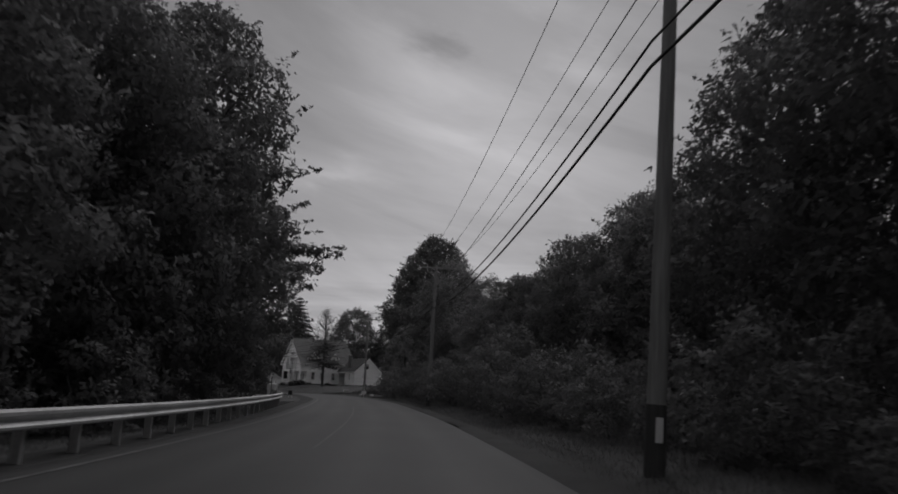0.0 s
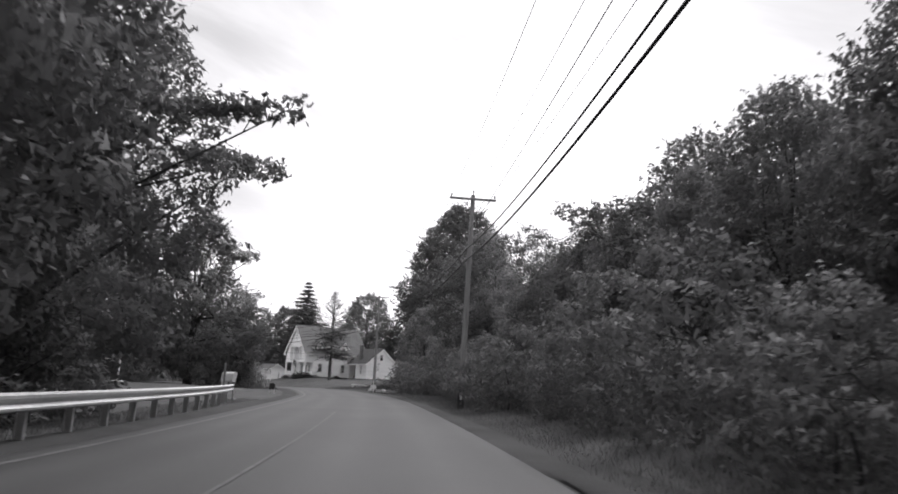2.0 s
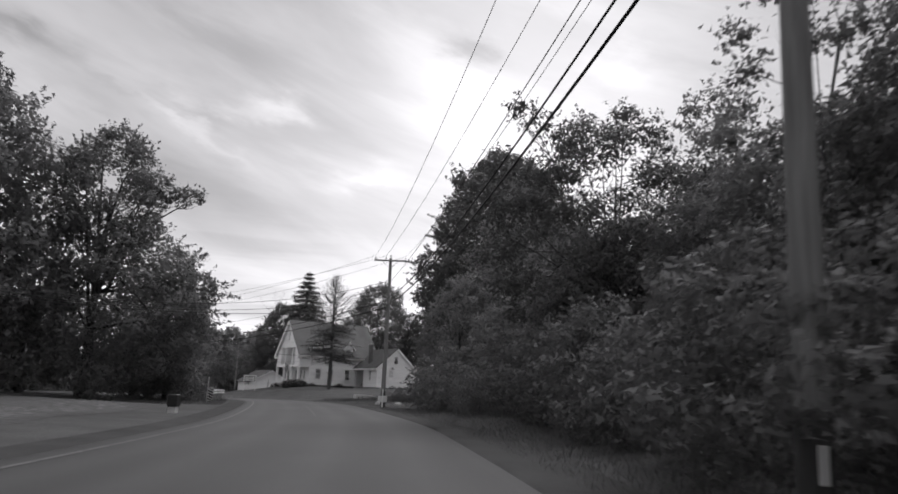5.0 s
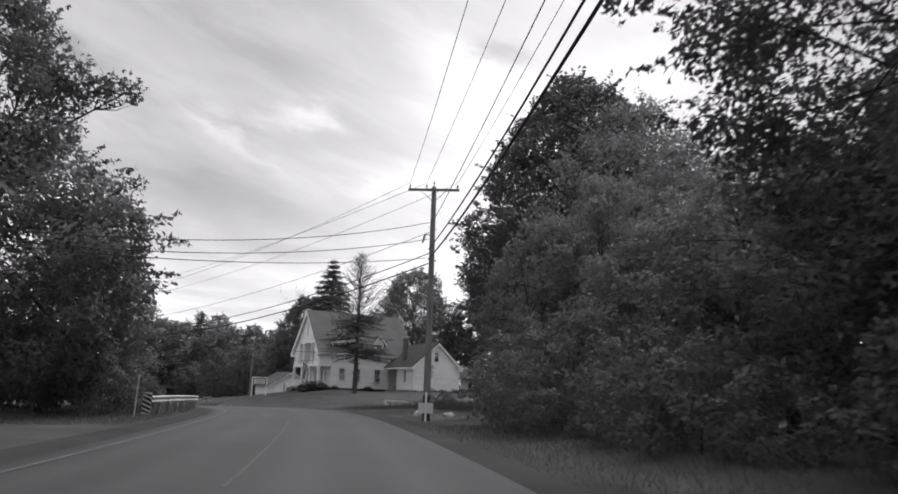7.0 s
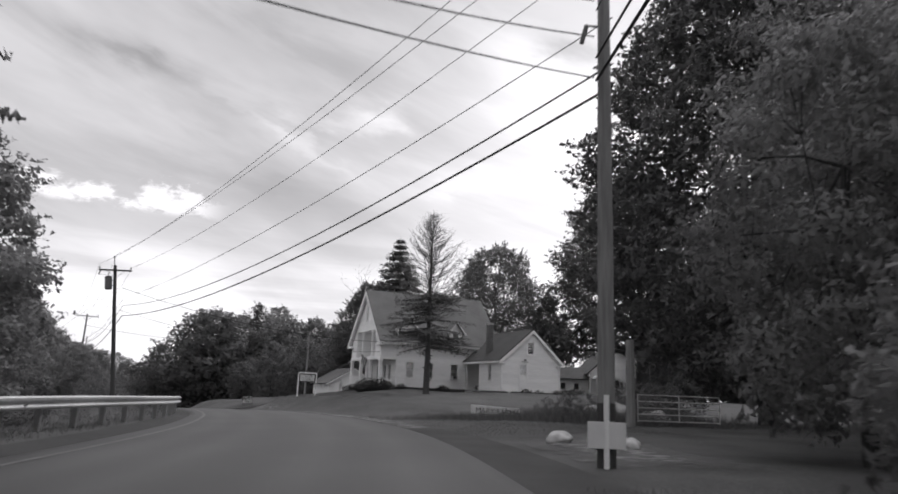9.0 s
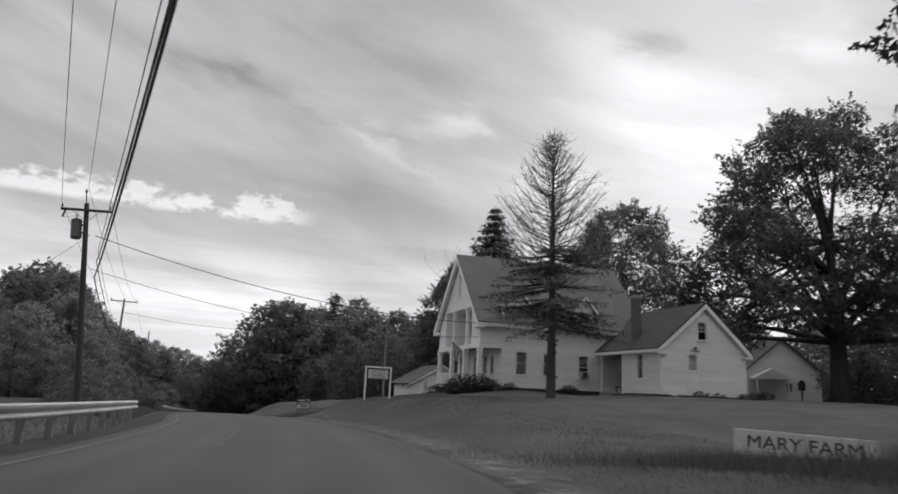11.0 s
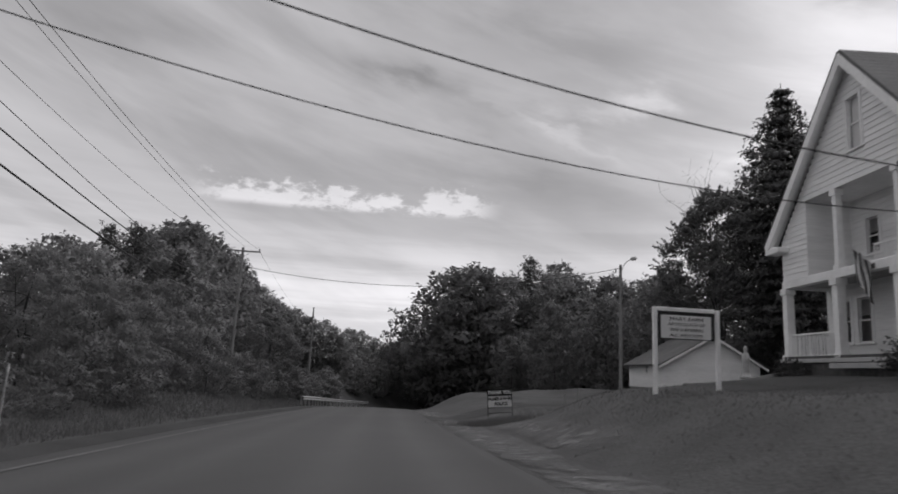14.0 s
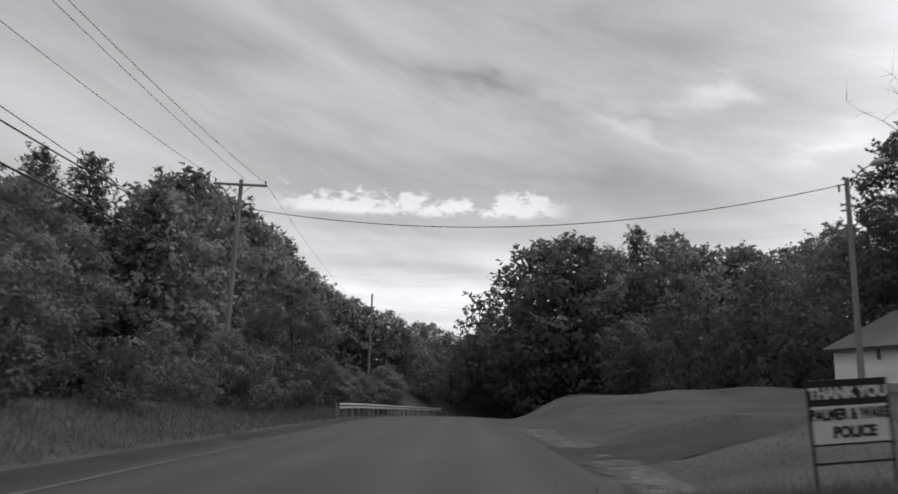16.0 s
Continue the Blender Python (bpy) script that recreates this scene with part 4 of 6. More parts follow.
roof_slope(shed, "roof", -0.45, sl + 0.3, (sw + 0.5, se - 0.22), (sw / 2, sa), SHINGLE, run="v")
for s in (-1, 1):
    x = -0.52 if s < 0 else sw + 0.52
    part("rake_board", Build().prism([(x, -0.48, se - 0.26), (sw / 2, -0.48, sa + 0.03), (sw / 2, -0.48, sa - 0.17), (x, -0.48, se - 0.44)], (0, 0.06, 0)), TRIM, shed)

# ---- white barn with a porch hood, far behind the maple ----
BARN = pose(-12.6, 195.0, 0.0, 0, 0, 14)
barn = thing("barn", BARN, "white clapboard outbuilding with a gabled porch hood", "barn")
part("gable_wall", clapboards("u", 0, -1, 0, 8.2, 0.6, 8.1, [(4.4, 5.0, 2.3, 3.2)], rake=lambda z: (0, 8.2) if z < 4.6 else ((z - 4.6) * 1.17, 8.2 - (z - 4.6) * 1.17), thick=0.12), CLAP, barn)
part("low_wing", clapboards("u", 0.6, -1, -5.6, 0.0, 0.6, 3.5, [(-2.2, -1.5, 1.9, 2.8), (-4.2, -3.5, 1.9, 2.8)], thick=0.12), CLAP, barn)
part("side_wall", clapboards("v", 8.2, 1, 0, 12, 0.6, 4.6, [], thick=0.12), CLAP, barn)
part("side_wall", clapboards("v", 0.0, -1, 0.9, 12, 0.6, 4.6, [], thick=0.12), CLAP, barn)
# dark sheets behind the openings, their colour standing in for unlit rooms
part("dark_inside", Build().box(0.3, 7.9, 0.6, 0.7, 0.6, 4.6).box(-5.5, 0, 1.2, 1.3, 0.6, 3.5), SHADOW_ROOM, barn)
roof_slope(barn, "roof", -0.3, 12, (-0.45, 4.2), (4.1, 8.15), SHINGLE_DARK, run="v")
roof_slope(barn, "roof", -0.3, 12, (8.65, 4.2), (4.1, 8.15), SHINGLE_DARK, run="v")
roof_slope(barn, "wing_roof", -5.9, 0.2, (0.2, 3.4), (4.0, 5.2), SHINGLE_DARK, run="u")
hood = part("porch_hood", Build().prism([(0.4, -1.6, 3.7), (2.4, -1.6, 4.75), (4.4, -1.6, 3.7), (4.4, -1.6, 3.55), (0.4, -1.6, 3.55)], (0, 1.56, 0)), TRIM, barn)
for u in (0.7, 4.1):
    part("post", Build().box(u - 0.08, u + 0.08, -1.5, -1.34, 0.5, 3.55), TRIM, hood)

# ---- utility poles ----
def utility_pole(x, y, top, arm=None, arm_dir=(1, 0), r=0.17, label="weathered wooden utility pole", lean=0.0, insulators=(-1.16, -0.35, 1.16), drop=0.42, one_sided=False, mat=POLE_WOOD):
    z = ground_z(x, y)
    p = thing("utility_pole", Matrix.Translation((x, y, z)) @ pose(0, 0, 0, 0, lean, 0), label, "utility pole", "utility poles along the road")
    h = top - z
    shaft = Build().tube([(0, 0, -0.5), (0, 0, 0.4), (0, 0, h * 0.5), (0, 0, h - 0.03), (0, 0, h)], [r * 1.02, r, r * 0.85, r * 0.68, r * 0.6], 14)
    part("shaft", shaft, mat, p, smooth=False)
    # dark sleeve at the foot: shade of the weeds put in as colour
    part("butt", Build().tube([(0, 0, -0.3), (0, 0, 1.15)], [r * 1.05, r * 1.015], 14), POLE_DARK, p, "pole foot with weed shade painted in")
    if arm:
        a = Vector((arm_dir[0], arm_dir[1], 0)).normalized()
        n = Vector((-a.y, a.x, 0))
        zc = h - drop
        rot = Matrix.Translation(n * (-r * 0.62 - 0.05) + Vector((0, 0, zc))) @ Matrix.Rotation(math.atan2(a.y, a.x), 4, "Z")
        lo = -0.25 if one_sided else -arm / 2
        arm_ob = part("crossarm", Build().box(lo, arm / 2, -0.05, 0.05, -0.06, 0.06, 0.01), mat, p, at=rot)
        for s in ((1,) if one_sided else (-1, 1)):
            part("brace", Build().prism([(s * 0.62, -0.062, -0.05), (s * 0.66, -0.062, -0.05), (s * 0.04, -0.062, -0.62), (0, -0.062, -0.62)], (0, 0.01, 0)), STEEL_DARK, arm_ob)
        for o in insulators:
            if one_sided and o < 0:
                continue
            part("insulator", Build().lathe([(0.012, 0.06), (0.02, 0.12), (0.055, 0.14), (0.05, 0.18), (0.03, 0.2), (0.045, 0.23), (0.02, 0.27)], 8, (o, 0)), STEEL_DARK, arm_ob)
    return p, z


ARM = 2.5
poles = {}
poles[1] = utility_pole(3.36, 11.75, 10.45, ARM, (1, 0.0), 0.165, lean=3.4, insulators=(-1.16, 0.35, 1.16))
poles[2] = utility_pole(-1.6, 55.9, 10.95, ARM, (1, 0.08), 0.17, lean=1.2, insulators=(-1.16, 1.16), drop=0.26)
poles[3] = utility_pole(-12.1, 101.4, 10.75, ARM, (1, 0.05), 0.17, insulators=(-1.16, -0.35, 1.16), drop=0.2)
poles[4] = utility_pole(-46.95, 134.6, 9.45, 2.35, (0.66, 0.75), 0.17, lean=-7.4, insulators=(-1.1, 1.1), label="dark tarred utility pole with a drum transformer", mat=POLE_DARK)
poles[5] = utility_pole(-78.3, 169.0, 9.1, 2.8, (0.75, 0.66), 0.15, lean=1.4, insulators=(-1.3, 1.3), drop=0.3)
poles[6] = utility_pole(-109.2, 208.3, 8.7, None, r=0.15, label="thin distant utility pole among trees")
for k in (2, 3, 1, 4):
    p, z = poles[k]
    if k != 4:
        part("pin", Build().lathe([(0.012, 0.0), (0.02, 0.14), (0.05, 0.16), (0.04, 0.24), (0.02, 0.28)], 8), STEEL_DARK, p, at=Matrix.Translation((0, 0, (10.45, 10.95, 10.75)[k - 1] - z)))
part("tag", Build().box(-0.06, 0.06, -0.215, -0.195, 0.55, 0.95, 0.004), SIGN_WHITE, poles[1][0], "pale pole marker strip")
part("tag", Build().box(-0.05, 0.05, -0.195, -0.178, 0.5, 0.85, 0.004), SIGN_WHITE, poles[2][0], "pale pole marker strip")
p3 = poles[3][0]
part("notice_board", Build().box(-0.34, 0.34, -0.24, -0.215, 0.35, 0.82, 0.005), SIGN_WHITE, p3, "blank white notice board on the pole")
part("cable_guard", Build().tube([(0.0, -0.21, 0.0), (0.0, -0.21, 1.3)], 0.05, 8), TRIM, p3, "white cable guard")
part("cutout", Build().tube([(-0.35, -0.1, 8.75), (-0.45, -0.12, 8.35)], 0.05, 7).tube([(-0.35, -0.1, 8.75), (0, 0, 8.75)], 0.025, 5), STEEL_DARK, p3)
p4 = poles[4][0]
tank = part("transformer", Build().lathe([(0.02, 8.95), (0.24, 8.98), (0.26, 9.05), (0.26, 9.85), (0.28, 9.88), (0.24, 9.98), (0.08, 10.04)], 16, (-0.42, -0.18)), STEEL_DARK, p4, "grey drum transformer", smooth=False)
part("bushing", Build().lathe([(0.03, 10.04), (0.05, 10.10), (0.03, 10.15), (0.05, 10.20), (0.02, 10.26)], 8, (-0.42, -0.18)), SIGN_GREY, tank)
part("hanger", Build().box(-0.3, 0.0, -0.16, -0.06, 9.20, 9.28).box(-0.3, 0.0, -0.16, -0.06, 9.60, 9.68), STEEL_DARK, tank)
part("cutout", Build().tube([(-0.85, -0.5, 10.5), (-1.0, -0.55, 10.15)], 0.05, 7).tube([(-1.0, -0.55, 10.15), (-0.7, -0.4, 10.1), (-0.45, -0.2, 10.2)], 0.012, 5), STEEL_DARK, p4)
part("pin", Build().tube([(-0.03, 0, 10.8), (-0.05, 0, 11.45)], 0.03, 6).lathe([(0.05, 11.42), (0.07, 11.5), (0.03, 11.6)], 8, (-0.05, 0)), STEEL_DARK, p4)


def wire(a, b, sag, r=0.011, mat=WIRE, label="black overhead utility cable", name="overhead_cable"):
    a, b = Vector(a), Vector(b)
    n = 24
    pts = []
    for k in range(n + 1):
        t = k / n
        q = a.lerp(b, t)
        pts.append((q.x, q.y, q.z - sag * 4 * t * (1 - t)))
    tagged(part(name, Build().tube(pts, r, 5), mat), label, "cable", "overhead wires")


def arm_point(k, o, up):
    return {1: (3.76 + o, 11.69, 10.3 + up), 2: (-1.37 + o, 55.8 + o * 0.08, 10.93 + up), 3: (-12.1 + o, 101.3 + o * 0.05, 10.82 + up),
            4: (-48.25 + o * 0.66, 134.55 + o * 0.75, 9.28 + up), 5: (-78.05 + o * 0.75, 168.95 + o * 0.66, 9.05 + up)}[k]


P0 = (8.6, -34.0)
for o, top, sag in ((-1.16, 0.0, 0.9), (0.2, 0.3, 0.65), (1.16, 0.0, 0.8)):
    o3 = -0.35 if o == 0.2 else o
    o4 = o if top == 0 else -0.05
    thin = (0.011, WIRE_PALE, "thin bare overhead wire", "overhead_wire")
    wire((P0[0] + o, P0[1], 10.6), arm_point(1, o, top), sag, *thin)
    wire(arm_point(1, o, top), arm_point(2, o, top), sag, *thin)
    wire(arm_point(2, o, top), arm_point(3, o3, 0.1), sag, *thin)
    wire(arm_point(3, o3, 0.1), arm_point(4, o4, top * 3), sag, *thin)
    wire(arm_point(4, o4, top * 3), arm_point(5, o, 0.0 if top == 0 else 0.1), sag, *thin)
wire(arm_point(5, 1.16, 0.1), (-108, 207, 5.6), 0.6, 0.009, WIRE_PALE, "thin bare overhead wire", "overhead_wire")
for z1, z2, z3, z4, z5, sag, r in ((7.4, 8.0, 7.6, 6.3, 5.6, 1.0, 0.026), (6.9, 7.4, 7.1, 5.5, 4.4, 0.92, 0.034), (8.8, 8.9, 8.65, 6.9, 5.0, 0.6, 0.014)):
    wire((P0[0], P0[1], z1 + 0.5), (3.36 + z1 * 0.058 - 0.34, 11.6, z1), sag, r)
    wire((3.36 + z1 * 0.058 - 0.34, 11.6, z1), (-1.55, 55.72, z2), sag, r)
    wire((-1.55, 55.72, z2), (-12.25, 101.3, z3), sag, r)
    wire((-11.92, 101.62, z3), (-47.3, 134.75, z4), sag * 1.2, r * 0.9)
    wire((-47.3, 134.75, z4), (-77.9, 168.9, z5), sag, r * 0.9)
for z0, z1, sag in ((8.94, 5.22, 1.63), (8.12, 5.0, 1.5), (7.2, 4.75, 1.1)):
    wire((-12.3, 101.4, z0), (-30.13, 77.5, z1), sag, 0.016, label="black slack cable to a leaning pole")
h1 = HOUSE @ Vector((0.25, -4.95, 5.4))
h2 = HOUSE @ Vector((0.25, -4.95, 4.45))
wire((-47.4, 134.5, 7.6), h1, 0.85, 0.02, label="black service cable to the farmhouse")
wire((-47.4, 134.5, 5.9), h2, 1.0, 0.013, label="black service cable to the farmhouse")
wire((-47.6, 134.4, 5.2), (-52.5, 129.0, -1.4), 0.02, 0.010, WIRE_PALE, "steel guy wire of a pole", "guy_wire")
wire((-47.6, 134.4, 7.6), (-54.0, 127.5, -1.4), 0.02, 0.010, WIRE_PALE, "steel guy wire of a pole", "guy_wire")
wire((-77.9, 169, 7.6), (-53.0, 184.5, 8.5), 1.5, 0.02)

# street lamp on its own pole
lz = ground_z(-53, 184.6)
lamp = thing("street_lamp", (-53, 184.6, lz), "wooden pole with a curved-arm street lamp", "street lamp")
part("shaft", Build().tube([(0, 0, -0.4), (0, 0, 4), (0, 0, 8.8 - lz)], [0.15, 0.13, 0.10], 12), POLE_WOOD, lamp)
arm = part("arm", Build().tube([(0, 0, 8.0 - lz), (0.3, -0.27, 8.6 - lz), (0.7, -0.63, 8.9 - lz), (1.2, -1.05, 9.0 - lz)], 0.03, 7), GALV, lamp)
part("lamp_head", Build().tube([(1.15, -1.0, 9.0 - lz), (1.35, -1.18, 9.0 - lz), (1.65, -1.45, 8.97 - lz), (1.8, -1.58, 8.93 - lz)], [0.06, 0.15, 0.14, 0.05], 10), SIGN_GREY, arm, "grey drop-lens lamp head")
part("fitting", Build().tube([(0, 0, 8.5 - lz), (-0.35, -0.25, 8.45 - lz)], 0.03, 5).tube([(-0.3, -0.2, 8.46 - lz), (-0.3, -0.2, 8.15 - lz)], 0.05, 6), STEEL_DARK, lamp)


# ---- guardrails ----
def guardrail(points, label, flare_start=False, flare_end=True, spacing=1.905, first=0.4, drop=0.0):
    """W-beam on posts along a line of (y on the axis, lateral)."""
    line = np.array([[*road_at(y, lat), 0] for y, lat in points])
    fine = spline(line, 0.45)
    for q in fine:
        q[2] = ground_z(q[0], q[1])
    zs = np.convolve(np.pad(fine[:, 2], 6, mode="edge"), np.ones(13) / 13, "valid")
    fine[:, 2] = zs
    rail = thing("guardrail", (fine[0][0], fine[0][1], fine[0][2]), label, "guardrail", "steel guardrails by the road")
    o = fine[0].copy()
    prof = [(0.0, 0.52), (0.075, 0.55), (0.08, 0.59), (0.01, 0.65), (0.01, 0.68), (0.08, 0.74), (0.075, 0.79), (0.0, 0.83)]
    b = Build()
    n = len(prof)
    v = []
    t = np.gradient(fine[:, :2], axis=0)
    t /= np.linalg.norm(t, axis=1)[:, None]
    for q, d in zip(fine - o, t):
        rx, ry = d[1], -d[0]
        for off, z in prof + [(p - 0.012, zz) for p, zz in reversed(prof)]:
            v.append((q[0] + rx * (off + 0.08), q[1] + ry * (off + 0.08), q[2] + z))
    m = 2 * n
    f = [(k * m + i, k * m + (i + 1) % m, (k + 1) * m + (i + 1) % m, (k + 1) * m + i) for k in range(len(fine) - 1) for i in range(m)]
    b.solid(v, f)
    part("beam", b, GALV, rail, "galvanised corrugated steel beam")
    run = np.concatenate([[0], np.cumsum(np.linalg.norm(np.diff(fine[:, :2], axis=0), axis=1))])
    s = first
    post = Build().box(-0.075, 0.075, -0.006, 0.006, -0.5, 0.80).box(-0.075, -0.063, -0.05, 0.05, -0.5, 0.80).box(0.063, 0.075, -0.05, 0.05, -0.5, 0.80).mesh("post")
    block = Build().box(0.075, 0.16, -0.05, 0.05, 0.54, 0.80).mesh("block")
    k = 0
    while s < run[-1] - 0.2:
        q = np.array([np.interp(s, run, fine[:, i]) for i in range(3)]) - o
        i = int(np.argmin(np.abs(run - s)))
        m4 = Matrix.Translation((q[0] - t[i][1] * 0.09, q[1] + t[i][0] * 0.09, q[2])) @ Matrix.Rotation(math.atan2(t[i][1], t[i][0]) - math.pi / 2, 4, "Z")
        po = part("post", post, GALV, rail, at=m4)
        part("block", block, POLE_DARK, po)
        s += spacing
        k += 1
    return rail, fine, o


r1, f1, o1 = guardrail([(-45, -5.7), (-15, -5.65), (0, -5.6), (14, -5.65), (30, -6.0), (42, -6.35), (50, -6.85), (56.3, -7.6)], "long galvanised guardrail along the wooded verge")
r2, f2, o2 = guardrail([(100.9, -7.75), (104, -7.55), (108, -7.1), (113, -6.45), (118, -6.05), (126, -6.1), (134, -6.4), (140, -7.2), (146.5, -9.0)], "short galvanised guardrail past a utility pole")
r3, f3, o3 = guardrail([(179, -6.7), (184, -6.5), (190, -6.4), (200, -6.2), (208, -6.2)], "distant galvanised guardrail beyond the crest")


def turned_down_end(rail, fine, o):
    """Folded end plate of the beam, with a flat bar down to a small concrete foot."""
    e, d = fine[-1] - o, fine[-1] - fine[-3]
    d = d / np.linalg.norm(d[:2])
    side = np.array((d[1], -d[0], 0.0))
    up = np.array((0, 0, 1.0))

    def bar(a, b, wide, thick=0.012):
        return Build().prism([a - side * thick, a + side * thick, a + side * thick + up * wide, a - side * thick + up * wide], tuple(b - a))

    root = e + side * 0.1
    part("end_plate", bar(root + up * 0.76, root + d * 0.62 + up * 0.80, 0.07), GALV, rail, "folded guardrail end plate")
    part("end_plate", bar(root + up * 0.53, root + d * 0.42 + up * 0.50, 0.05), GALV, rail)
    part("end_bar", Build().prism([tuple(root + d * 0.50 + up * 0.83), tuple(root + d * 0.64 + up * 0.86), tuple(root + d * 0.60 + up * 0.1), tuple(root + d * 0.56 + up * 0.1)], tuple(side * 0.02)), GALV, rail)
    part("strut", Build().tube([tuple(root + d * 0.30 + up * 0.62), tuple(root + d * 0.62 + up * 0.02)], 0.035, 6), GALV, rail)
    f = root + d * 0.72
    part("foot", Build().box(f[0] - 0.14, f[0] + 0.14, f[1] - 0.1, f[1] + 0.1, f[2] - 0.3, f[2] + 0.1, 0.02), CONCRETE, rail, "small concrete anchor foot")


turned_down_end(r1, f1, o1)
turned_down_end(r2, f2, o2)
# striped marker at the near end of the second rail
mx, my = f2[0][0], f2[0][1]
marker = thing("hazard_marker", Matrix.Translation((mx + 0.05, my - 0.25, f2[0][2])) @ pose(0, 0, 0, 0, 0, 12), "black and white diagonally striped hazard marker at a guardrail", "hazard marker")
part("plate", Build().box(-0.18, 0.18, -0.01, 0.01, 0.05, 0.98, 0.004), SIGN_WHITE, marker)
for k in range(5):
    z = 0.07 + k * 0.19
    part("stripe", Build().prism([(-0.175, -0.014, z + 0.1), (0.175, -0.014, z - 0.06 if k else z), (0.175, -0.014, z + 0.05), (-0.175, -0.014, z + 0.2 if k < 4 else z + 0.12)], (0, 0.003, 0)), BLACK, marker)
part("stake", Build().box(-0.03, 0.03, 0.012, 0.04, -0.3, 0.9), STEEL_DARK, marker)


def marker_stake(x, y, h, label="thin pale roadside marker stake", lean=0, r=0.035, mat=PLASTIC):
    z = ground_z(x, y)
    s = thing("marker_stake", Matrix.Translation((x, y, z)) @ pose(0, 0, 0, 0, lean, 0), label, "stake", "roadside stakes")
    part("rod", Build().box(-r, r, -0.012, 0.012, -0.3, h, 0.004), mat, s)
    part("band", Build().box(-r - 0.003, r + 0.003, -0.016, 0.016, h - 0.16, h - 0.05), SIGN_WHITE if mat is PLASTIC else mat, s)


marker_stake(-23.45, 96.55, 1.72, lean=1)
marker_stake(-52.1, 141.45, 1.52, lean=4)
marker_stake(-46.5, 160.5, 0.75, "thin grey wooden stake in the lawn", r=0.018, mat=POLE_WOOD)
marker_stake(-50.5, 171.0, 0.9, "thin grey wooden stake in the lawn", r=0.02, mat=POLE_WOOD)
marker_stake(-14.45, 57.7, 1.98, "thin grey wooden stake beside the mailbox", r=0.05, mat=POLE_WOOD)

# leaning pale pole in the driveway clearing
z = ground_z(-30.2, 77.5)
lp = thing("flagpole", Matrix.Translation((-30.2, 77.5, z)) @ pose(0, 0, 0, 0, 0.8, 0), "pale wooden pole with a limp flag in the clearing", "pole")
part("rod", Build().tube([(0, 0, -0.3), (0, 0, 5.5)], [0.09, 0.06], 8), TRIM, lp)
fold = [(0.08 + 0.05 * math.sin(k * 1.1), 0.05 * math.cos(k * 1.7), 5.2 - 0.36 * k) for k in range(9)]
part("limp_flag", Build().solid([c for p in fold for c in (p, (p[0] + 0.20 - 0.012 * fold.index(p), p[1] + 0.06, p[2] - 0.1))], [(2 * k, 2 * k + 1, 2 * k + 3, 2 * k + 2) for k in range(8)]), FLAG_PALE, lp, "pale limp flag")
part("base_stone", Build().lathe([(0.5, -0.2), (0.5, 0.08), (0.42, 0.14), (0.1, 0.16)], 10), STONE, lp)

# ---- mailbox at the end of the first guardrail ----
MB = (-15.05, 59.45)
mb = thing("mailbox", Matrix.Translation((*MB, ground_z(*MB))) @ pose(0, 0, 0, 0, 4, 80) @ Matrix.Scale(0.88, 4), "large pale roadside mailbox on a boxed plastic post", "mailbox")
part("post", Build().box(-0.16, 0.16, -0.17, 0.17, -0.2, 1.10, 0.03), PLASTIC, mb)
part("bracket", Build().prism([(-0.14, -0.15, 0.72), (0.14, -0.15, 0.72), (0.14, -0.55, 1.08), (-0.14, -0.55, 1.08)], (0, 0, 0.05)).box(-0.2, 0.2, -0.66, 0.2, 1.08, 1.13, 0.01), PLASTIC, mb)
arch = [(-0.23, 0.0), (0.23, 0.0), (0.23, 0.42)] + [(0.23 * math.cos(a), 0.42 + 0.16 * math.sin(a)) for a in np.linspace(0.3, math.pi - 0.3, 7)] + [(-0.23, 0.42)]
part("box", Build().prism([(x, -0.60 - q * 0.16, 1.13 + q) for x, q in arch], (0, 0.80, 0)), PLASTIC, mb, "weathered arched mailbox shell")
part("lid", Build().prism([(x * 1.03, -0.625 - q * 0.16, 1.125 + q * 1.02) for x, q in arch], (0, 0.02, 0)), SIGN_WHITE, mb)
part("signal_flag", Build().box(0.235, 0.25, -0.3, -0.26, 1.3, 1.62).box(0.235, 0.25, -0.3, -0.16, 1.54, 1.62), STEEL_DARK, mb)
# small dark bin by the far driveway
z = ground_z(-17.3, 77.6)
bn = thing("bin", (-17.3, 77.6, z), "small dark post box with a pale base", "post box")
part("body", Build().box(-0.2, 0.2, -0.2, 0.2, 0.25, 0.75, 0.03), BLACK, bn)
part("base", Build().box(-0.16, 0.16, -0.16, 0.16, -0.1, 0.25, 0.02), PLASTIC, bn)


# ---- signs ----
def lettering(text, size, mat, parent, at, squeeze=1.0, weight=0.0):
    """Raised letters from the built-in font, made into a mesh."""
    cu = bpy.data.curves.new("letters", "FONT")
    cu.body, cu.size, cu.align_x, cu.align_y, cu.extrude, cu.offset = text, size, "CENTER", "CENTER", 0.003, weight
    tmp = bpy.data.objects.new("letters", cu)
    scene.collection.objects.link(tmp)
    bpy.context.view_layer.update()
    me = bpy.data.meshes.new_from_object(tmp.evaluated_get(bpy.context.evaluated_depsgraph_get()))
    bpy.data.objects.remove(tmp)
    me.transform(Matrix.Rotation(math.pi / 2, 4, "X") @ Matrix.Diagonal((squeeze, 1, 1, 1)))
    return part("lettering", me, mat, parent, at=at)


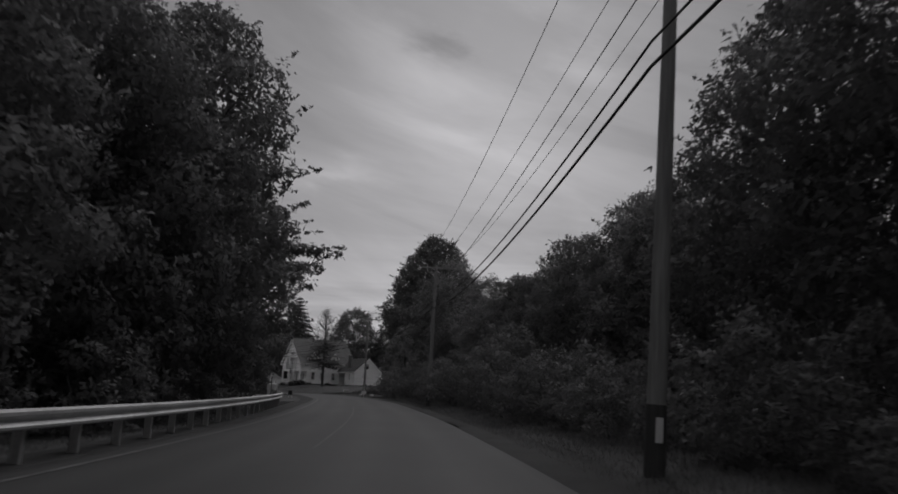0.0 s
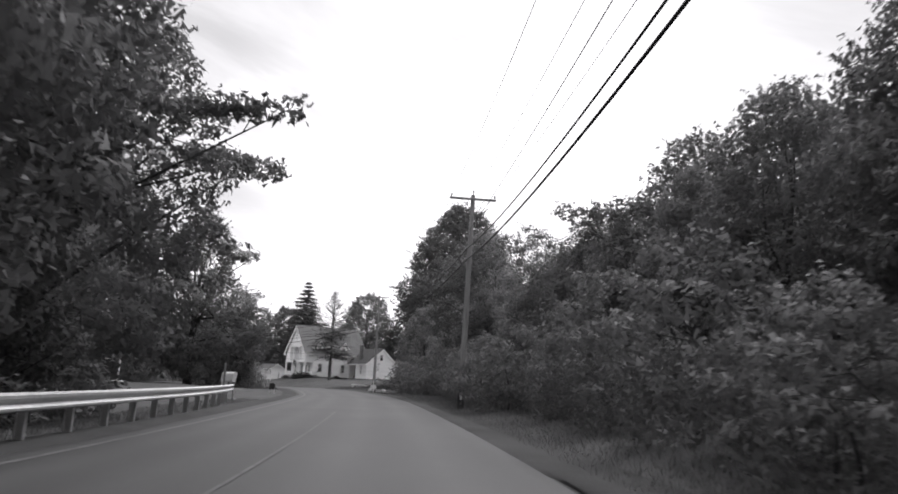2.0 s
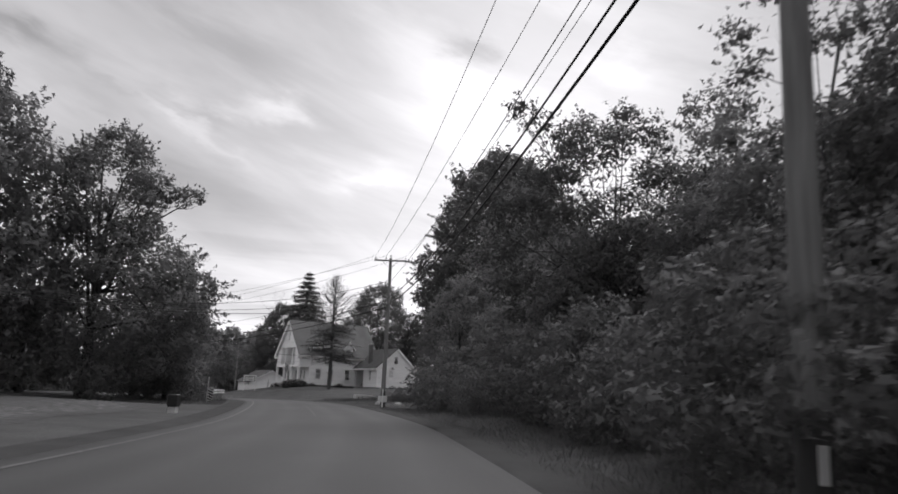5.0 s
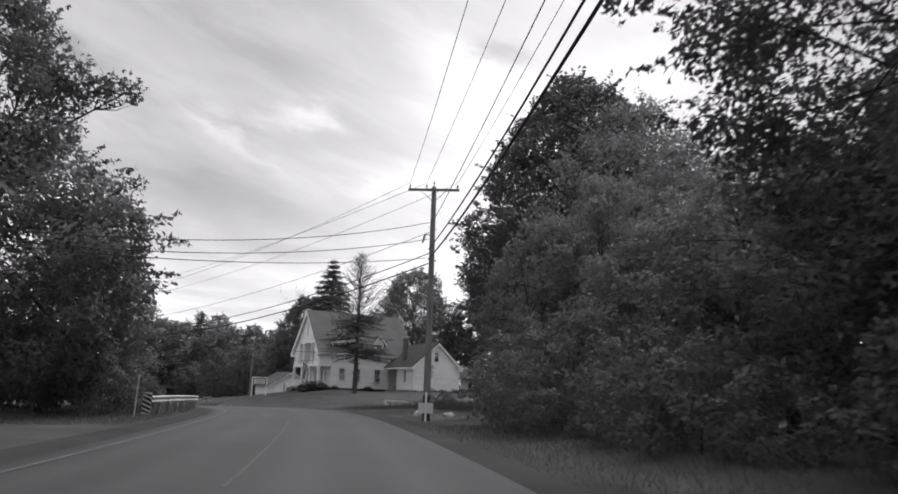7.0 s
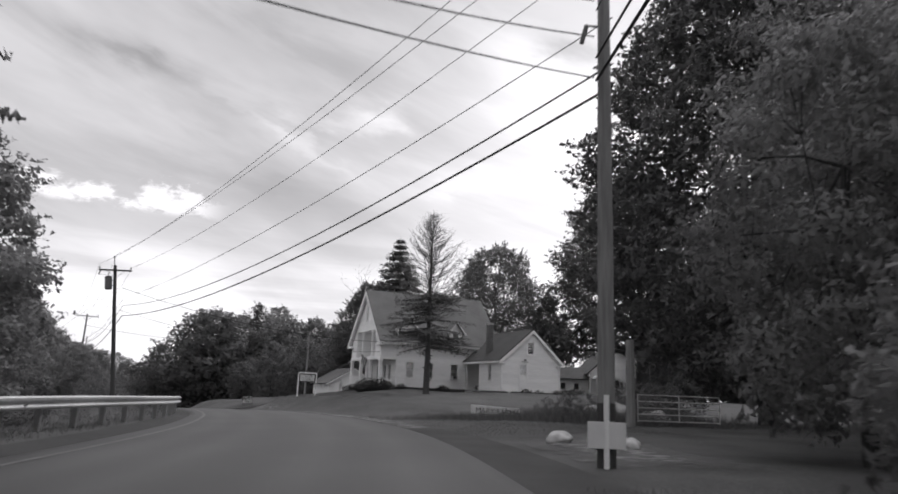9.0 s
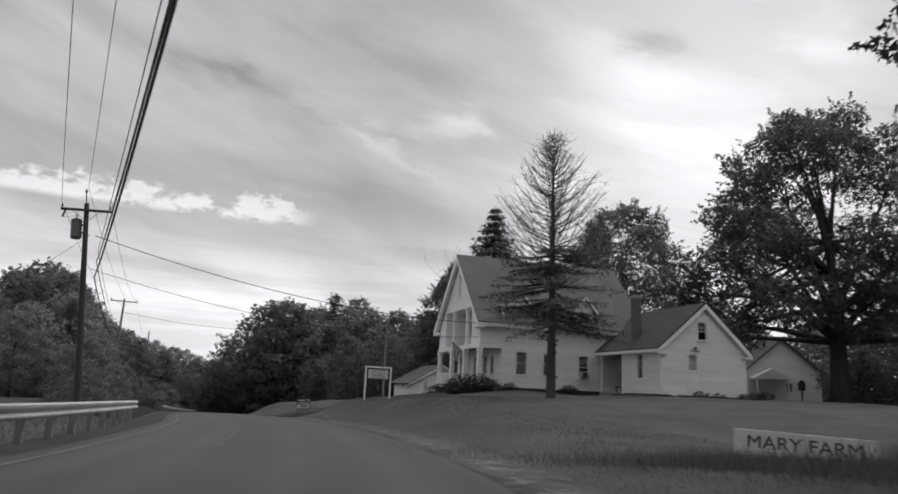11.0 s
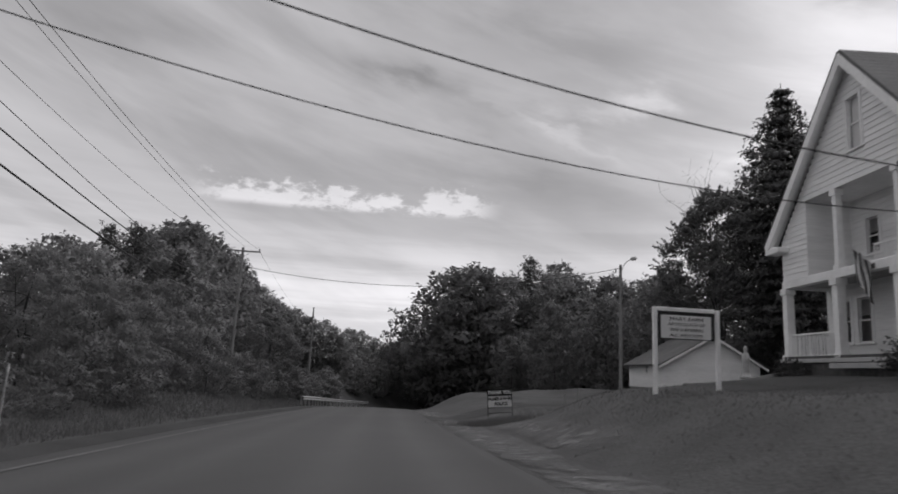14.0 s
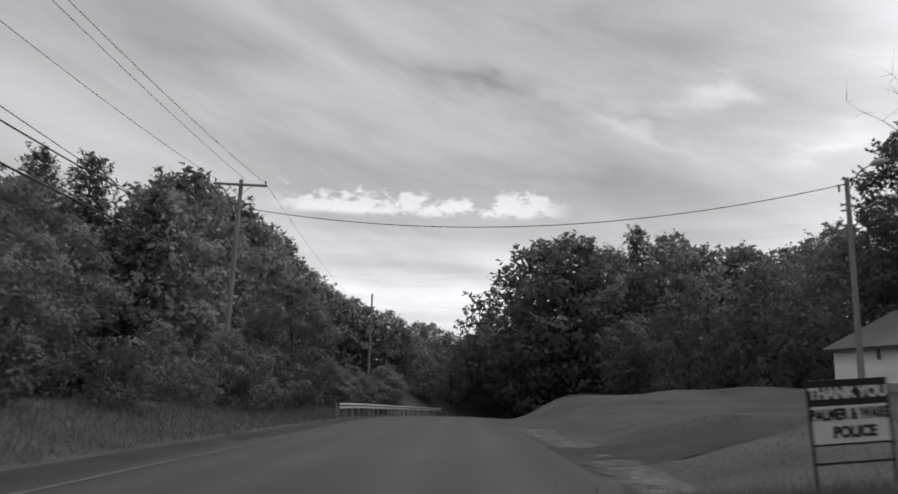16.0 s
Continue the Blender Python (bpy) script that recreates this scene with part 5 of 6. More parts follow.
# letter board on two posts
A, B = Vector((-40.05, 152.0, 0)), Vector((-38.75, 153.3, 0))
ang = math.degrees(math.atan2(B.y - A.y, B.x - A.x))
zA = ground_z(A.x, A.y)
ms = thing("letter_board_sign", Matrix.Translation((A.x, A.y, 0)) @ pose(0, 0, 0, 0, 0, ang), "white-framed letter board sign on two posts in the lawn", "sign")
wd = (B - A).length
for x, zz in ((0.0, zA), (wd, ground_z(B.x, B.y))):
    part("post", Build().box(x - 0.055, x + 0.055, -0.05, 0.05, zz - 0.3, 2.12, 0.01), TRIM, ms)
part("top_rail", Build().box(0.08, wd - 0.08, -0.04, 0.04, 2.02, 2.13, 0.008), TRIM, ms)
part("back_board", Build().box(0.08, wd - 0.08, 0.01, 0.04, 1.28, 2.02), BLACK, ms, "black back board")
part("letter_panel", Build().box(0.17, wd - 0.2, -0.035, 0.005, 1.30, 1.92, 0.008), SIGN_WHITE, ms, "white panel with four rows of dark letters")
for k, row in enumerate(("MARY FARM", "APOSTOLATE OF", "THE SUFFERING", "ALL WELCOME")):
    lettering(row, 0.135 if k == 0 else 0.112, BLACK, ms, Matrix.Translation((wd / 2 - 0.01, -0.04, 1.82 - k * 0.145)), squeeze=(1.35, 1.25, 1.25, 1.3)[k], weight=0.0)

# yard sign
YA, YB = Vector((-49.2, 158.65, 0)), Vector((-48.48, 159.4, 0))
yang = math.degrees(math.atan2(YB.y - YA.y, YB.x - YA.x))
yz = ground_z(-48.85, 159.0)
ysn = thing("yard_sign", Matrix.Translation((-48.72, 159.1, yz)) @ pose(0, 0, 0, 2, -4.5, yang), "small yard sign with dark header on a wire frame", "sign")
yt = -0.43 - yz
for x in (-0.52, 0.52):
    part("leg", Build().tube([(x, 0, -0.1), (x, 0, yt)], 0.016, 6), BLACK, ysn)
for a, b_ in ((0.0, 0.025), (0.755, 0.78), (0.97, 1.0)):
    part("cross_wire", Build().box(-0.53, 0.53, -0.012, 0.012, yt - b_, yt - a), BLACK, ysn)
part("panel", Build().box(-0.5, 0.5, -0.006, 0.006, yt - 0.755, yt - 0.315), SIGN_WHITE, ysn, "white lower panel")
part("header", Build().box(-0.5, 0.5, -0.007, 0.007, yt - 0.31, yt - 0.025), BLACK, ysn, "dark header panel")
lettering("THANK YOU", 0.185, SIGN_WHITE, ysn, Matrix.Translation((0, -0.011, yt - 0.165)), squeeze=0.95, weight=0.008)
lettering("PALMER & WARE", 0.18, BLACK, ysn, Matrix.Translation((0, -0.010, yt - 0.42)), squeeze=0.76, weight=0.008)
lettering("POLICE", 0.18, BLACK, ysn, Matrix.Translation((0.04, -0.010, yt - 0.63)), squeeze=0.95, weight=0.008)

# low board in the tall grass
LA, LB = Vector((-18.3, 123.4, 0)), Vector((-15.8, 123.0, 0))
lang = math.degrees(math.atan2(LB.y - LA.y, LB.x - LA.x))
lb = thing("ground_sign", Matrix.Translation((-17.05, 123.2, 0)) @ pose(0, 0, 0, 0, 2, lang), "long low pale sign board in tall grass", "sign")
part("board", Build().box(-1.27, 1.27, -0.02, 0.02, -0.45, 0.18, 0.008), SIGN_WHITE, lb)
for x in (-1.1, 1.1):
    part("post", Build().box(x - 0.05, x + 0.05, 0.02, 0.12, -0.8, 0.1), POLE_WOOD, lb)
lettering("MARY FARM", 0.36, BLACK, lb, Matrix.Translation((0.0, -0.024, -0.06)), squeeze=1.05, weight=0.0)

# ---- gate, boulder, statue and small yard things ----
z = ground_z(-10.8, 118)
gp = thing("gate_post", (-10.8, 118.0, z), "tall weathered wooden gate post", "post")
part("shaft", Build().tube([(0, 0, -0.4), (0, 0, 1.8), (0, 0, 3.5)], [0.2, 0.19, 0.17], 10), POLE_WOOD, gp)
gate = thing("metal_gate", Matrix.Translation((-10.5, 118.2, z)) @ pose(0, 0, 0, 0, 0, 20), "pale tubular metal farm gate", "gate")
for k in range(5):
    part("rail", Build().tube([(0, 0, 0.25 + k * 0.26), (3.6, 0, 0.25 + k * 0.26)], 0.025, 6), GALV, gate)
for x in (0, 1.8, 3.6):
    part("upright", Build().tube([(x, 0, 0.2), (x, 0, 1.32)], 0.028, 6), GALV, gate)


def boulder(x, y, size, mat=STONE, label="large pale granite boulder", sink=0.25, seed=1):
    me = bpy.data.meshes.new("boulder")
    bm = bmesh.new()
    bmesh.ops.create_icosphere(bm, subdivisions=3, radius=1.0)
    for vert in bm.verts:
        n = noise.noise(vert.co * 1.3 + Vector((seed * 3.1, 0, 0))) * 0.35 + noise.noise(vert.co * 3.5 + Vector((0, seed, 0))) * 0.1
        vert.co = Vector((vert.co.x * size[0], vert.co.y * size[1], vert.co.z * size[2])) * (1 + n)
    bm.to_mesh(me)
    bm.free()
    me.polygons.foreach_set("use_smooth", [True] * len(me.polygons))
    me.materials.append(mat)
    ob = new("boulder", me)
    ob.location = (x, y, ground_z(x, y) + size[2] * (1 - 2 * sink))
    tagged(ob, label, "boulder", "boulders by the drive")


boulder(-11.6, 121.2, (1.1, 0.7, 0.6))
boulder(-9.6, 120.6, (0.7, 0.5, 0.4), seed=4)
boulder(-13.2, 107.2, (0.35, 0.3, 0.2), STONE, "small grey stone by the drive", seed=6)
boulder(-11.5, 106.0, (0.3, 0.3, 0.18), STONE, "small grey stone by the drive", seed=7)

sx, sy = -40.2, 164.3
st = Build().lathe([(0.24, 0), (0.25, 0.10), (0.17, 0.14), (0.15, 0.3), (0.145, 0.6), (0.15, 0.85), (0.13, 1.0), (0.065, 1.09), (0.075, 1.16), (0.08, 1.24), (0.05, 1.31), (0.015, 1.34)], 14)
s_ob = part("statue", st, STONE, smooth=True)
s_ob.location = (sx, sy, ground_z(sx, sy))
tagged(s_ob, "small pale draped stone garden statue beside the porch", "statue")
wallb = thing("low_stone_wall", Matrix.Translation((-41.5, 166.2, ground_z(-41.5, 166.2))) @ pose(0, 0, 0, 0, 0, 36), "low dark stone bed edge behind the sign", "wall")
for k in range(7):
    part("stone", Build().box(-1.8 + k * 0.52, -1.3 + k * 0.52, -0.2, 0.2, -0.1, 0.28 + 0.05 * math.sin(k * 2.3), 0.05), STEEL_DARK, wallb)
bx, by = -9.2, 178.9
bz = ground_z(bx, by)
bh = thing("birdhouse", (bx, by, bz), "dark birdhouse on a post by the drive", "birdhouse")
part("post", Build().box(-0.06, 0.06, -0.06, 0.06, -0.2, 1.5), BLACK, bh)
part("house", Build().box(-0.28, 0.28, -0.28, 0.28, 1.4, 2.0, 0.02).prism([(-0.36, -0.34, 2.0), (0, -0.34, 2.35), (0.36, -0.34, 2.0)], (0, 0.68, 0)), BLACK, bh)
tb = thing("picnic_table", Matrix.Translation((-4.5, 171.5, ground_z(-4.5, 171.5))) @ pose(0, 0, 0, 0, 0, 30), "dark wooden picnic table under the maple", "picnic table")
part("tabletop", Build().box(-0.95, 0.95, -0.4, 0.4, 0.7, 0.76, 0.01), POLE_DARK, tb)
for y in (-0.72, 0.72):
    part("bench", Build().box(-0.95, 0.95, y - 0.13, y + 0.13, 0.42, 0.47, 0.01), POLE_DARK, tb)
for x in (-0.7, 0.7):
    part("leg", Build().prism([(x, -0.75, 0), (x, -0.65, 0), (x, 0.1, 0.7), (x, 0.0, 0.7)], (0.06, 0, 0)).prism([(x, 0.75, 0), (x, 0.65, 0), (x, -0.1, 0.7), (x, 0.0, 0.7)], (0.06, 0, 0)), POLE_DARK, tb)


# ---- trees and shrubs ----
def sub_lobes(rng, height, radius, base, count, fat=0.30, top_heavy=0.0):
    """Many small leafy lobes on the skin of an uneven crown between base and height."""
    out_l = []
    skew = rng.uniform(0.8, 1.2, 6)
    k = 0
    while len(out_l) < count:
        k += 1
        t = (len(out_l) + rng.random_sample()) / count
        w = k * 2.39996 + rng.normal(0, 0.25)
        prof = max(0.12, math.sin(math.pi * min(1.0, (0.16 + 0.80 * t) ** (1.0 + top_heavy)))) ** 0.65
        prof *= skew[int((w % 6.283) / 6.283 * 6) % 6]
        r = radius * fat * rng.uniform(0.7, 1.25) * (0.75 if t > 0.85 else 1.0)
        d = max(0.0, radius * prof - r * 0.8)
        z = base + (height - base - r * 0.7) * (0.05 + 0.95 * t)
        out_l.append((math.cos(w) * d, math.sin(w) * d, max(z, r * 0.5), r, r, r * rng.uniform(0.6, 0.8)))
    return out_l


def crown_leaves(rng, lobes, per_area, axis_h, leaf, ragged=0.18):
    """Leaf places and outward ways over the skins of the lobes, thinned where a lobe looks into the crown."""
    pts, outs = [], []
    for x, y, z, rx, ry, rz in lobes:
        n = int(per_area * (rx * ry * rz) ** (2 / 3) * 12.6)
        d = rng.normal(0, 1, (n, 3))
        d /= np.linalg.norm(d, axis=1)[:, None]
        away = np.array((x, y, (z - axis_h) * 0.8))
        away = away / (np.linalg.norm(away) + 1e-6)
        d = d[(d @ away > -0.25) | (rng.random_sample(n) < 0.15)]
        n = len(d)
        lump = np.array([noise.noise((a * 2.1 + x, b * 2.1 + y, c * 2.1 + z)) for a, b, c in d])
        rad = 1.0 + lump * 0.30 - np.abs(rng.normal(0, ragged, n)) + (rng.random_sample(n) < 0.05) * rng.uniform(0, 0.3, n)
        pts.append(np.array((x, y, z)) + d * np.array((rx, ry, rz)) * rad[:, None])
        outs.append(d)
        # leafy shoots that stand out of the clump
        m = max(5, n // 30)
        for _ in range(5):
            e = away * 0.8 + rng.normal(0, 0.6, 3) + np.array((0, 0, 0.45))
            e /= np.linalg.norm(e)
            s = rng.uniform(0.75, 1.65, m)
            q = np.array((x, y, z)) + e * np.array((rx, ry, rz)) * s[:, None] + rng.normal(0, 0.09, (m, 3)) * rx * (1.75 - s)[:, None]
            pts[-1] = np.concatenate([pts[-1], q])
            outs[-1] = np.concatenate([outs[-1], np.tile(e, (m, 1))])
    owner = np.repeat(np.arange(len(pts)), [len(p) for p in pts])
    pts, outs = np.concatenate(pts), np.concatenate(outs)
    buried = np.zeros(len(pts), bool)
    for i, lobe in enumerate(lobes):
        q = (((pts - np.array(lobe[:3])) / np.array(lobe[3:])) ** 2).sum(1)
        buried |= (q < 0.66) & (owner != i)
    keep = ~buried | (rng.random_sample(len(pts)) < 0.06)
    return pts[keep], outs[keep]


def wood(rng, height, radius, lobes, trunk_to=0.75, bend=0.3, limbs=True):
    b = Build()
    n = 6
    sway = rng.normal(0, bend, (n + 1, 2))
    sway[0] = 0
    path = [(sway[k, 0] * k / n, sway[k, 1] * k / n, -0.4 + (height * trunk_to + 0.4) * k / n) for k in range(n + 1)]
    b.tube(path, [radius * (1.25 if k == 0 else 1) * (1 - 0.8 * k / n) for k in range(n + 1)], 9)
    if limbs:
        for lobe in lobes:
            k = rng.randint(2, n)
            a = Vector(path[k])
            e = Vector(lobe[:3])
            m = a.lerp(e, 0.5) + Vector((rng.normal(0, 0.2), rng.normal(0, 0.2), rng.uniform(0.0, 0.4)))
            r = radius * 0.38 * (1 - 0.5 * k / n)
            b.tube([a, m, e], [r, r * 0.65, r * 0.25], 6)
            for _ in range(3):
                f = e + Vector(rng.normal(0, 0.55, 3)) * lobe[3]
                b.tube([m.lerp(e, 0.6), m.lerp(f, 0.8), f], [r * 0.3, r * 0.2, r * 0.06], 4)
    return b


def leafy_tree(name, label, category, height, radius, base, seed, density=60, leaf=0.2, mat=LEAF, trunk_r=0.22, lobes=None, count=34, group="", width=0.6, fat=0.30, core=1300, ragged=0.18):
    rng = np.random.RandomState(seed)
    lobes = lobes or sub_lobes(rng, height, radius, base, count, fat)
    t = thing(name, (0, 0, 0), label, category, group)
    part("trunk", wood(rng, height, trunk_r, [lobes[k] for k in range(0, len(lobes), 4 if density > 20 else 9)]), BARK, t, smooth=True)
    mid = base + (height - base) * 0.45
    pts, outw = crown_leaves(rng, lobes, density, mid, leaf, ragged)
    size = np.full(len(pts), leaf)
    if core:
        pick = rng.randint(0, len(lobes), core)
        L = np.array(lobes)[pick]
        d = rng.normal(0, 1, (core, 3))
        d /= np.linalg.norm(d, axis=1)[:, None]
        inner = L[:, :3] * np.array((0.85, 0.85, 1.0)) + d * L[:, 3:] * (0.42 if density > 20 else 0.6)
        pts, outw = np.concatenate([pts, inner]), np.concatenate([outw, d])
        size = np.concatenate([size, np.full(core, radius * (0.085 if density > 20 else 0.17))])
    part("crown", leaf_mesh("crown", pts, outw, size, width, rng=rng, lift=0.35, wild=0.6, soft=0.72), mat, t)
    return t


def place(proto, x, y, scale=1.0, turn=0.0, tall=1.0, used=set()):
    m = Matrix.LocRotScale((x, y, ground_z(x, y) - 0.05), Euler((0, 0, turn)), (scale, scale, scale * tall))
    if proto.name not in used:
        used.add(proto.name)
        proto.matrix_basis = m
        return proto
    return copy_thing(proto, m @ Matrix.Diagonal((*[1 / c for c in proto.scale], 1)))


WOODS = "roadside woods"
ROADSIDE = "dense leafy deciduous tree at the roadside"
airy = leafy_tree("roadside_tree", "tall roadside tree with sky showing through its crown", "tree", 15.0, 4.8, 2.0, 17, 44, 0.19, LEAF_LIGHT, 0.2, group=WOODS, count=44, fat=0.30, core=60, ragged=0.45)
near_a = leafy_tree("roadside_tree", ROADSIDE, "tree", 13.0, 4.6, 0.6, 11, 42, 0.215, group=WOODS, count=46, fat=0.31)
near_b = leafy_tree("roadside_tree", ROADSIDE, "tree", 14.5, 4.4, 1.2, 12, 42, 0.215, group=WOODS, count=50, fat=0.30)
near_c = leafy_tree("roadside_tree", "lighter leafy deciduous tree at the roadside", "tree", 11.0, 4.0, 0.4, 13, 42, 0.21, LEAF_PALE, group=WOODS, count=44, fat=0.31)
far_a = leafy_tree("woodland_tree", "dense broadleaf tree in the wood edge", "tree", 14.0, 5.2, 0.4, 21, 7.0, 0.47, LEAF_PALE, group=WOODS, count=46, fat=0.33, core=420)
far_b = leafy_tree("woodland_tree", "dark broadleaf tree in the wood edge", "tree", 15.5, 5.0, 0.5, 22, 7.0, 0.47, LEAF, group=WOODS, count=48, fat=0.32, core=420)
far_c = leafy_tree("woodland_tree", "paler broadleaf tree in the wood edge", "tree", 13.0, 5.0, 0.3, 24, 7.5, 0.44, LEAF_LIGHT, group=WOODS, count=46, fat=0.33, core=420)
sparse = leafy_tree("birch_tree", "thin-crowned pale tree with sky showing through", "tree", 16.0, 3.6, 4.0, 23, 24, 0.22, LEAF_PALE, 0.14, group=WOODS, count=30, fat=0.34, core=0, ragged=0.55)
shrub_a = leafy_tree("shrub", "tangled leafy roadside shrub", "shrub", 3.0, 1.8, 0.0, 31, 55, 0.15, LEAF, 0.05, count=16, fat=0.36, group="roadside shrubs", core=80)
shrub_b = leafy_tree("shrub", "dense dark roadside shrub", "shrub", 4.2, 2.2, 0.0, 32, 50, 0.17, LEAF, 0.06, count=18, fat=0.36, group="roadside shrubs", core=80)
bush = leafy_tree("garden_bush", "rounded dark garden bush by the porch", "bush", 1.5, 1.25, 0.0, 33, 90, 0.12, YEW, 0.04, count=14, fat=0.4, group="garden bushes", core=40)



def pine_tree(name, label, height, radius, seed):
    """Conifer with whorls of rising branches that end in upright needle tufts."""
    rng = np.random.RandomState(seed)
    t = thing(name, (0, 0, 0), label, "tree", WOODS)
    b = Build().tube([(0, 0, -0.4), (0.05, 0, height * 0.5), (0, 0, height)], [0.2, 0.13, 0.02], 7)
    pts, outs = [], []
    z = 0.9
    while z < height - 0.25:
        reach = radius * (1 - z / height) ** 0.72 + 0.22
        n = 6 + int(reach)
        w0 = rng.uniform(0, 6.28)
        for k in range(n):
            w = w0 + 6.283 * k / n + rng.normal(0, 0.2)
            L = reach * rng.uniform(0.7, 1.15)
            d = np.array((math.cos(w), math.sin(w), 0.0))
            tip = d * L + np.array((0, 0, z + L * 0.30))
            b.tube([(0, 0, z), tuple(d * L * 0.55 + np.array((0, 0, z + L * 0.08))), tuple(tip)], [0.035, 0.02, 0.008], 4)
            for q in np.concatenate([rng.uniform(0.3, 1.0, 2 + int(L * 2.2)), [1.0]]):
                c = d * L * q + np.array((0, 0, z + L * 0.30 * q ** 1.6)) + rng.normal(0, 0.16, 3) * (0.4 + q)
                m = 11
                e = rng.normal(0, 0.62, (m, 3)) + np.array((0, 0, 0.85)) + d * 0.35
                e /= np.linalg.norm(e, axis=1)[:, None]
                pts.append(c + e * rng.uniform(0.02, 0.34, (m, 1)))
                outs.append(e)
        z += rng.uniform(0.42, 0.62)
    part("trunk", b, BARK, t)
    pts, outs = np.concatenate(pts), np.concatenate(outs)
    part("crown", leaf_mesh("crown", pts, outs, np.full(len(pts), 0.30), 0.34, rng=rng, wild=0.7, soft=0.4), LEAF_DARK, t)
    return t


pine = pine_tree("pine_tree", "young dark pine with upright needle tufts", 14.0, 3.6, 91)
R = random.Random(5)
HEIGHTS = {near_a.name: 13.0, near_b.name: 14.5, near_c.name: 11.0, far_a.name: 14.0, far_b.name: 15.5, far_c.name: 13.0, sparse.name: 16.0, airy.name: 15.0, pine.name: 14.0}


def grow(proto, x, y, top, wide=1.0):
    """Stands a copy at (x, y) whose top reaches the height top in the world."""
    k = (top - ground_z(x, y)) / HEIGHTS[proto.name]
    w = k * wide
    return place(proto, x, y, w, R.uniform(0, 6.28), k / w)


def row(y0, y1, lat0, lat1, gap0, gap1, kinds, tops, wide=1.0):
    y = y0
    while y < y1:
        x, yy = road_at(y, R.uniform(lat0, lat1))
        grow(R.choice(kinds), x, yy, R.uniform(*tops), wide)
        y += R.uniform(gap0, gap1)


# right-hand woods: shrubs in front, then trees that rise towards the back
y = 2.0
while y < 97:
    x, yy = road_at(y, R.uniform(5.3, 6.6) if y < 70 else R.uniform(6.4, 7.6))
    place(R.choice((shrub_a, shrub_b)), x, yy, R.uniform(0.5, 1.0), R.uniform(0, 6.28))
    y += R.uniform(1.5, 2.5)
# unseen trees beside and behind the start, added to block skylight from the rear
row(-24, 8, 10.0, 11.5, 6, 8, (far_a, far_b), (13, 15))
row(8, 19, 10.6, 11.6, 4.6, 5.4, (near_a, near_b), (13, 15), 0.95)
row(22, 33, 11.3, 12.0, 4.4, 5.2, (near_a, near_b), (9.8, 10.9), 1.0)
row(38, 54, 10.4, 11.4, 4.6, 5.8, (near_a, near_b), (9.5, 10.6), 1.0)
row(54, 64, 10.4, 11.4, 4.6, 5.8, (near_a, near_b), (8.8, 9.6), 1.0)
for x, yy, top, p in ((9.8, 31.0, 10.8, airy), (9.4, 33.8, 11.2, near_b)):
    grow(p, x, yy, top)
row(64, 75, 10.4, 11.8, 4.6, 6.2, (near_a, near_b), (7.2, 9.0), 1.15)
row(76, 94, 10.4, 11.8, 4.6, 6.2, (near_c,), (7.0, 8.8), 1.15)
row(26, 84, 15.0, 17.5, 5.5, 7.5, (far_a, far_b), (9.2, 11.4), 1.1)
row(34, 92, 22, 26, 7.5, 10, (far_b, far_a), (14, 17.5), 1.0)
bough_lobes = sub_lobes(np.random.RandomState(25), 11.8, 3.6, 0.8, 44, 0.30) \
    + [(-2.6 - 0.55 * k, 0.7 + 0.12 * k, 8.2 + 0.16 * math.sin(k * 1.5), 0.85 - 0.08 * k, 0.7, 0.5 - 0.03 * k) for k in range(6)] \
    + [(-2.4 - 0.6 * k, -0.8 - 0.35 * k, 5.0 - 0.08 * k, 0.8 - 0.07 * k, 0.6, 0.4) for k in range(6)]
bough_tree = leafy_tree("roadside_tree", "dense roadside tree with leafy boughs reaching out", "tree", 11.8, 3.6, 0.8, 26, 46, 0.20, LEAF, 0.2, lobes=bough_lobes, group=WOODS, core=900)
place(bough_tree, 8.1, 48.4)
R.seed(6)
# left-hand woods behind the first guardrail
# out of view behind the start: added trees that hold back the open sky's light
row(-22, 4, -10.8, -9.6, 7, 9, (far_a, far_b), (13, 15))
row(5, 37, -11.6, -10.4, 4.6, 5.8, (near_a, near_b), (13.5, 16), 0.88)
row(8, 52, -19, -15, 6.0, 8.5, (far_a, far_b), (15, 19))
y = 6.0
while y < 46:
    x, yy = road_at(y, R.uniform(-9.4, -8.4))
    place(R.choice((shrub_a, shrub_b)), x, yy, R.uniform(0.6, 0.9), R.uniform(0, 6.28))
    y += R.uniform(3.4, 5.2)
reach_lobes = sub_lobes(np.random.RandomState(15), 15.0, 4.2, 1.0, 46, 0.30) + [(3.2 + 0.6 * k, -0.4 - 0.04 * k, 9.1 + 0.1 * math.sin(k), 0.75 - 0.06 * k, 0.6, 0.34) for k in range(7)] \
    + [(3.0 + 0.3 * k, 2.5 + 0.65 * k, 8.6 + 0.1 * k, 0.8 - 0.06 * k, 0.7, 0.4) for k in range(6)]
reaching = leafy_tree("roadside_tree", "dense roadside tree with limbs reaching over the road", "tree", 15.0, 4.2, 1.0, 15, 50, 0.21, LEAF, 0.24, lobes=reach_lobes, group=WOODS)
place(reaching, -13.4, 38.8)
R.seed(7)
grow(near_b, -11.2, 28.0, 17.5, 0.95)
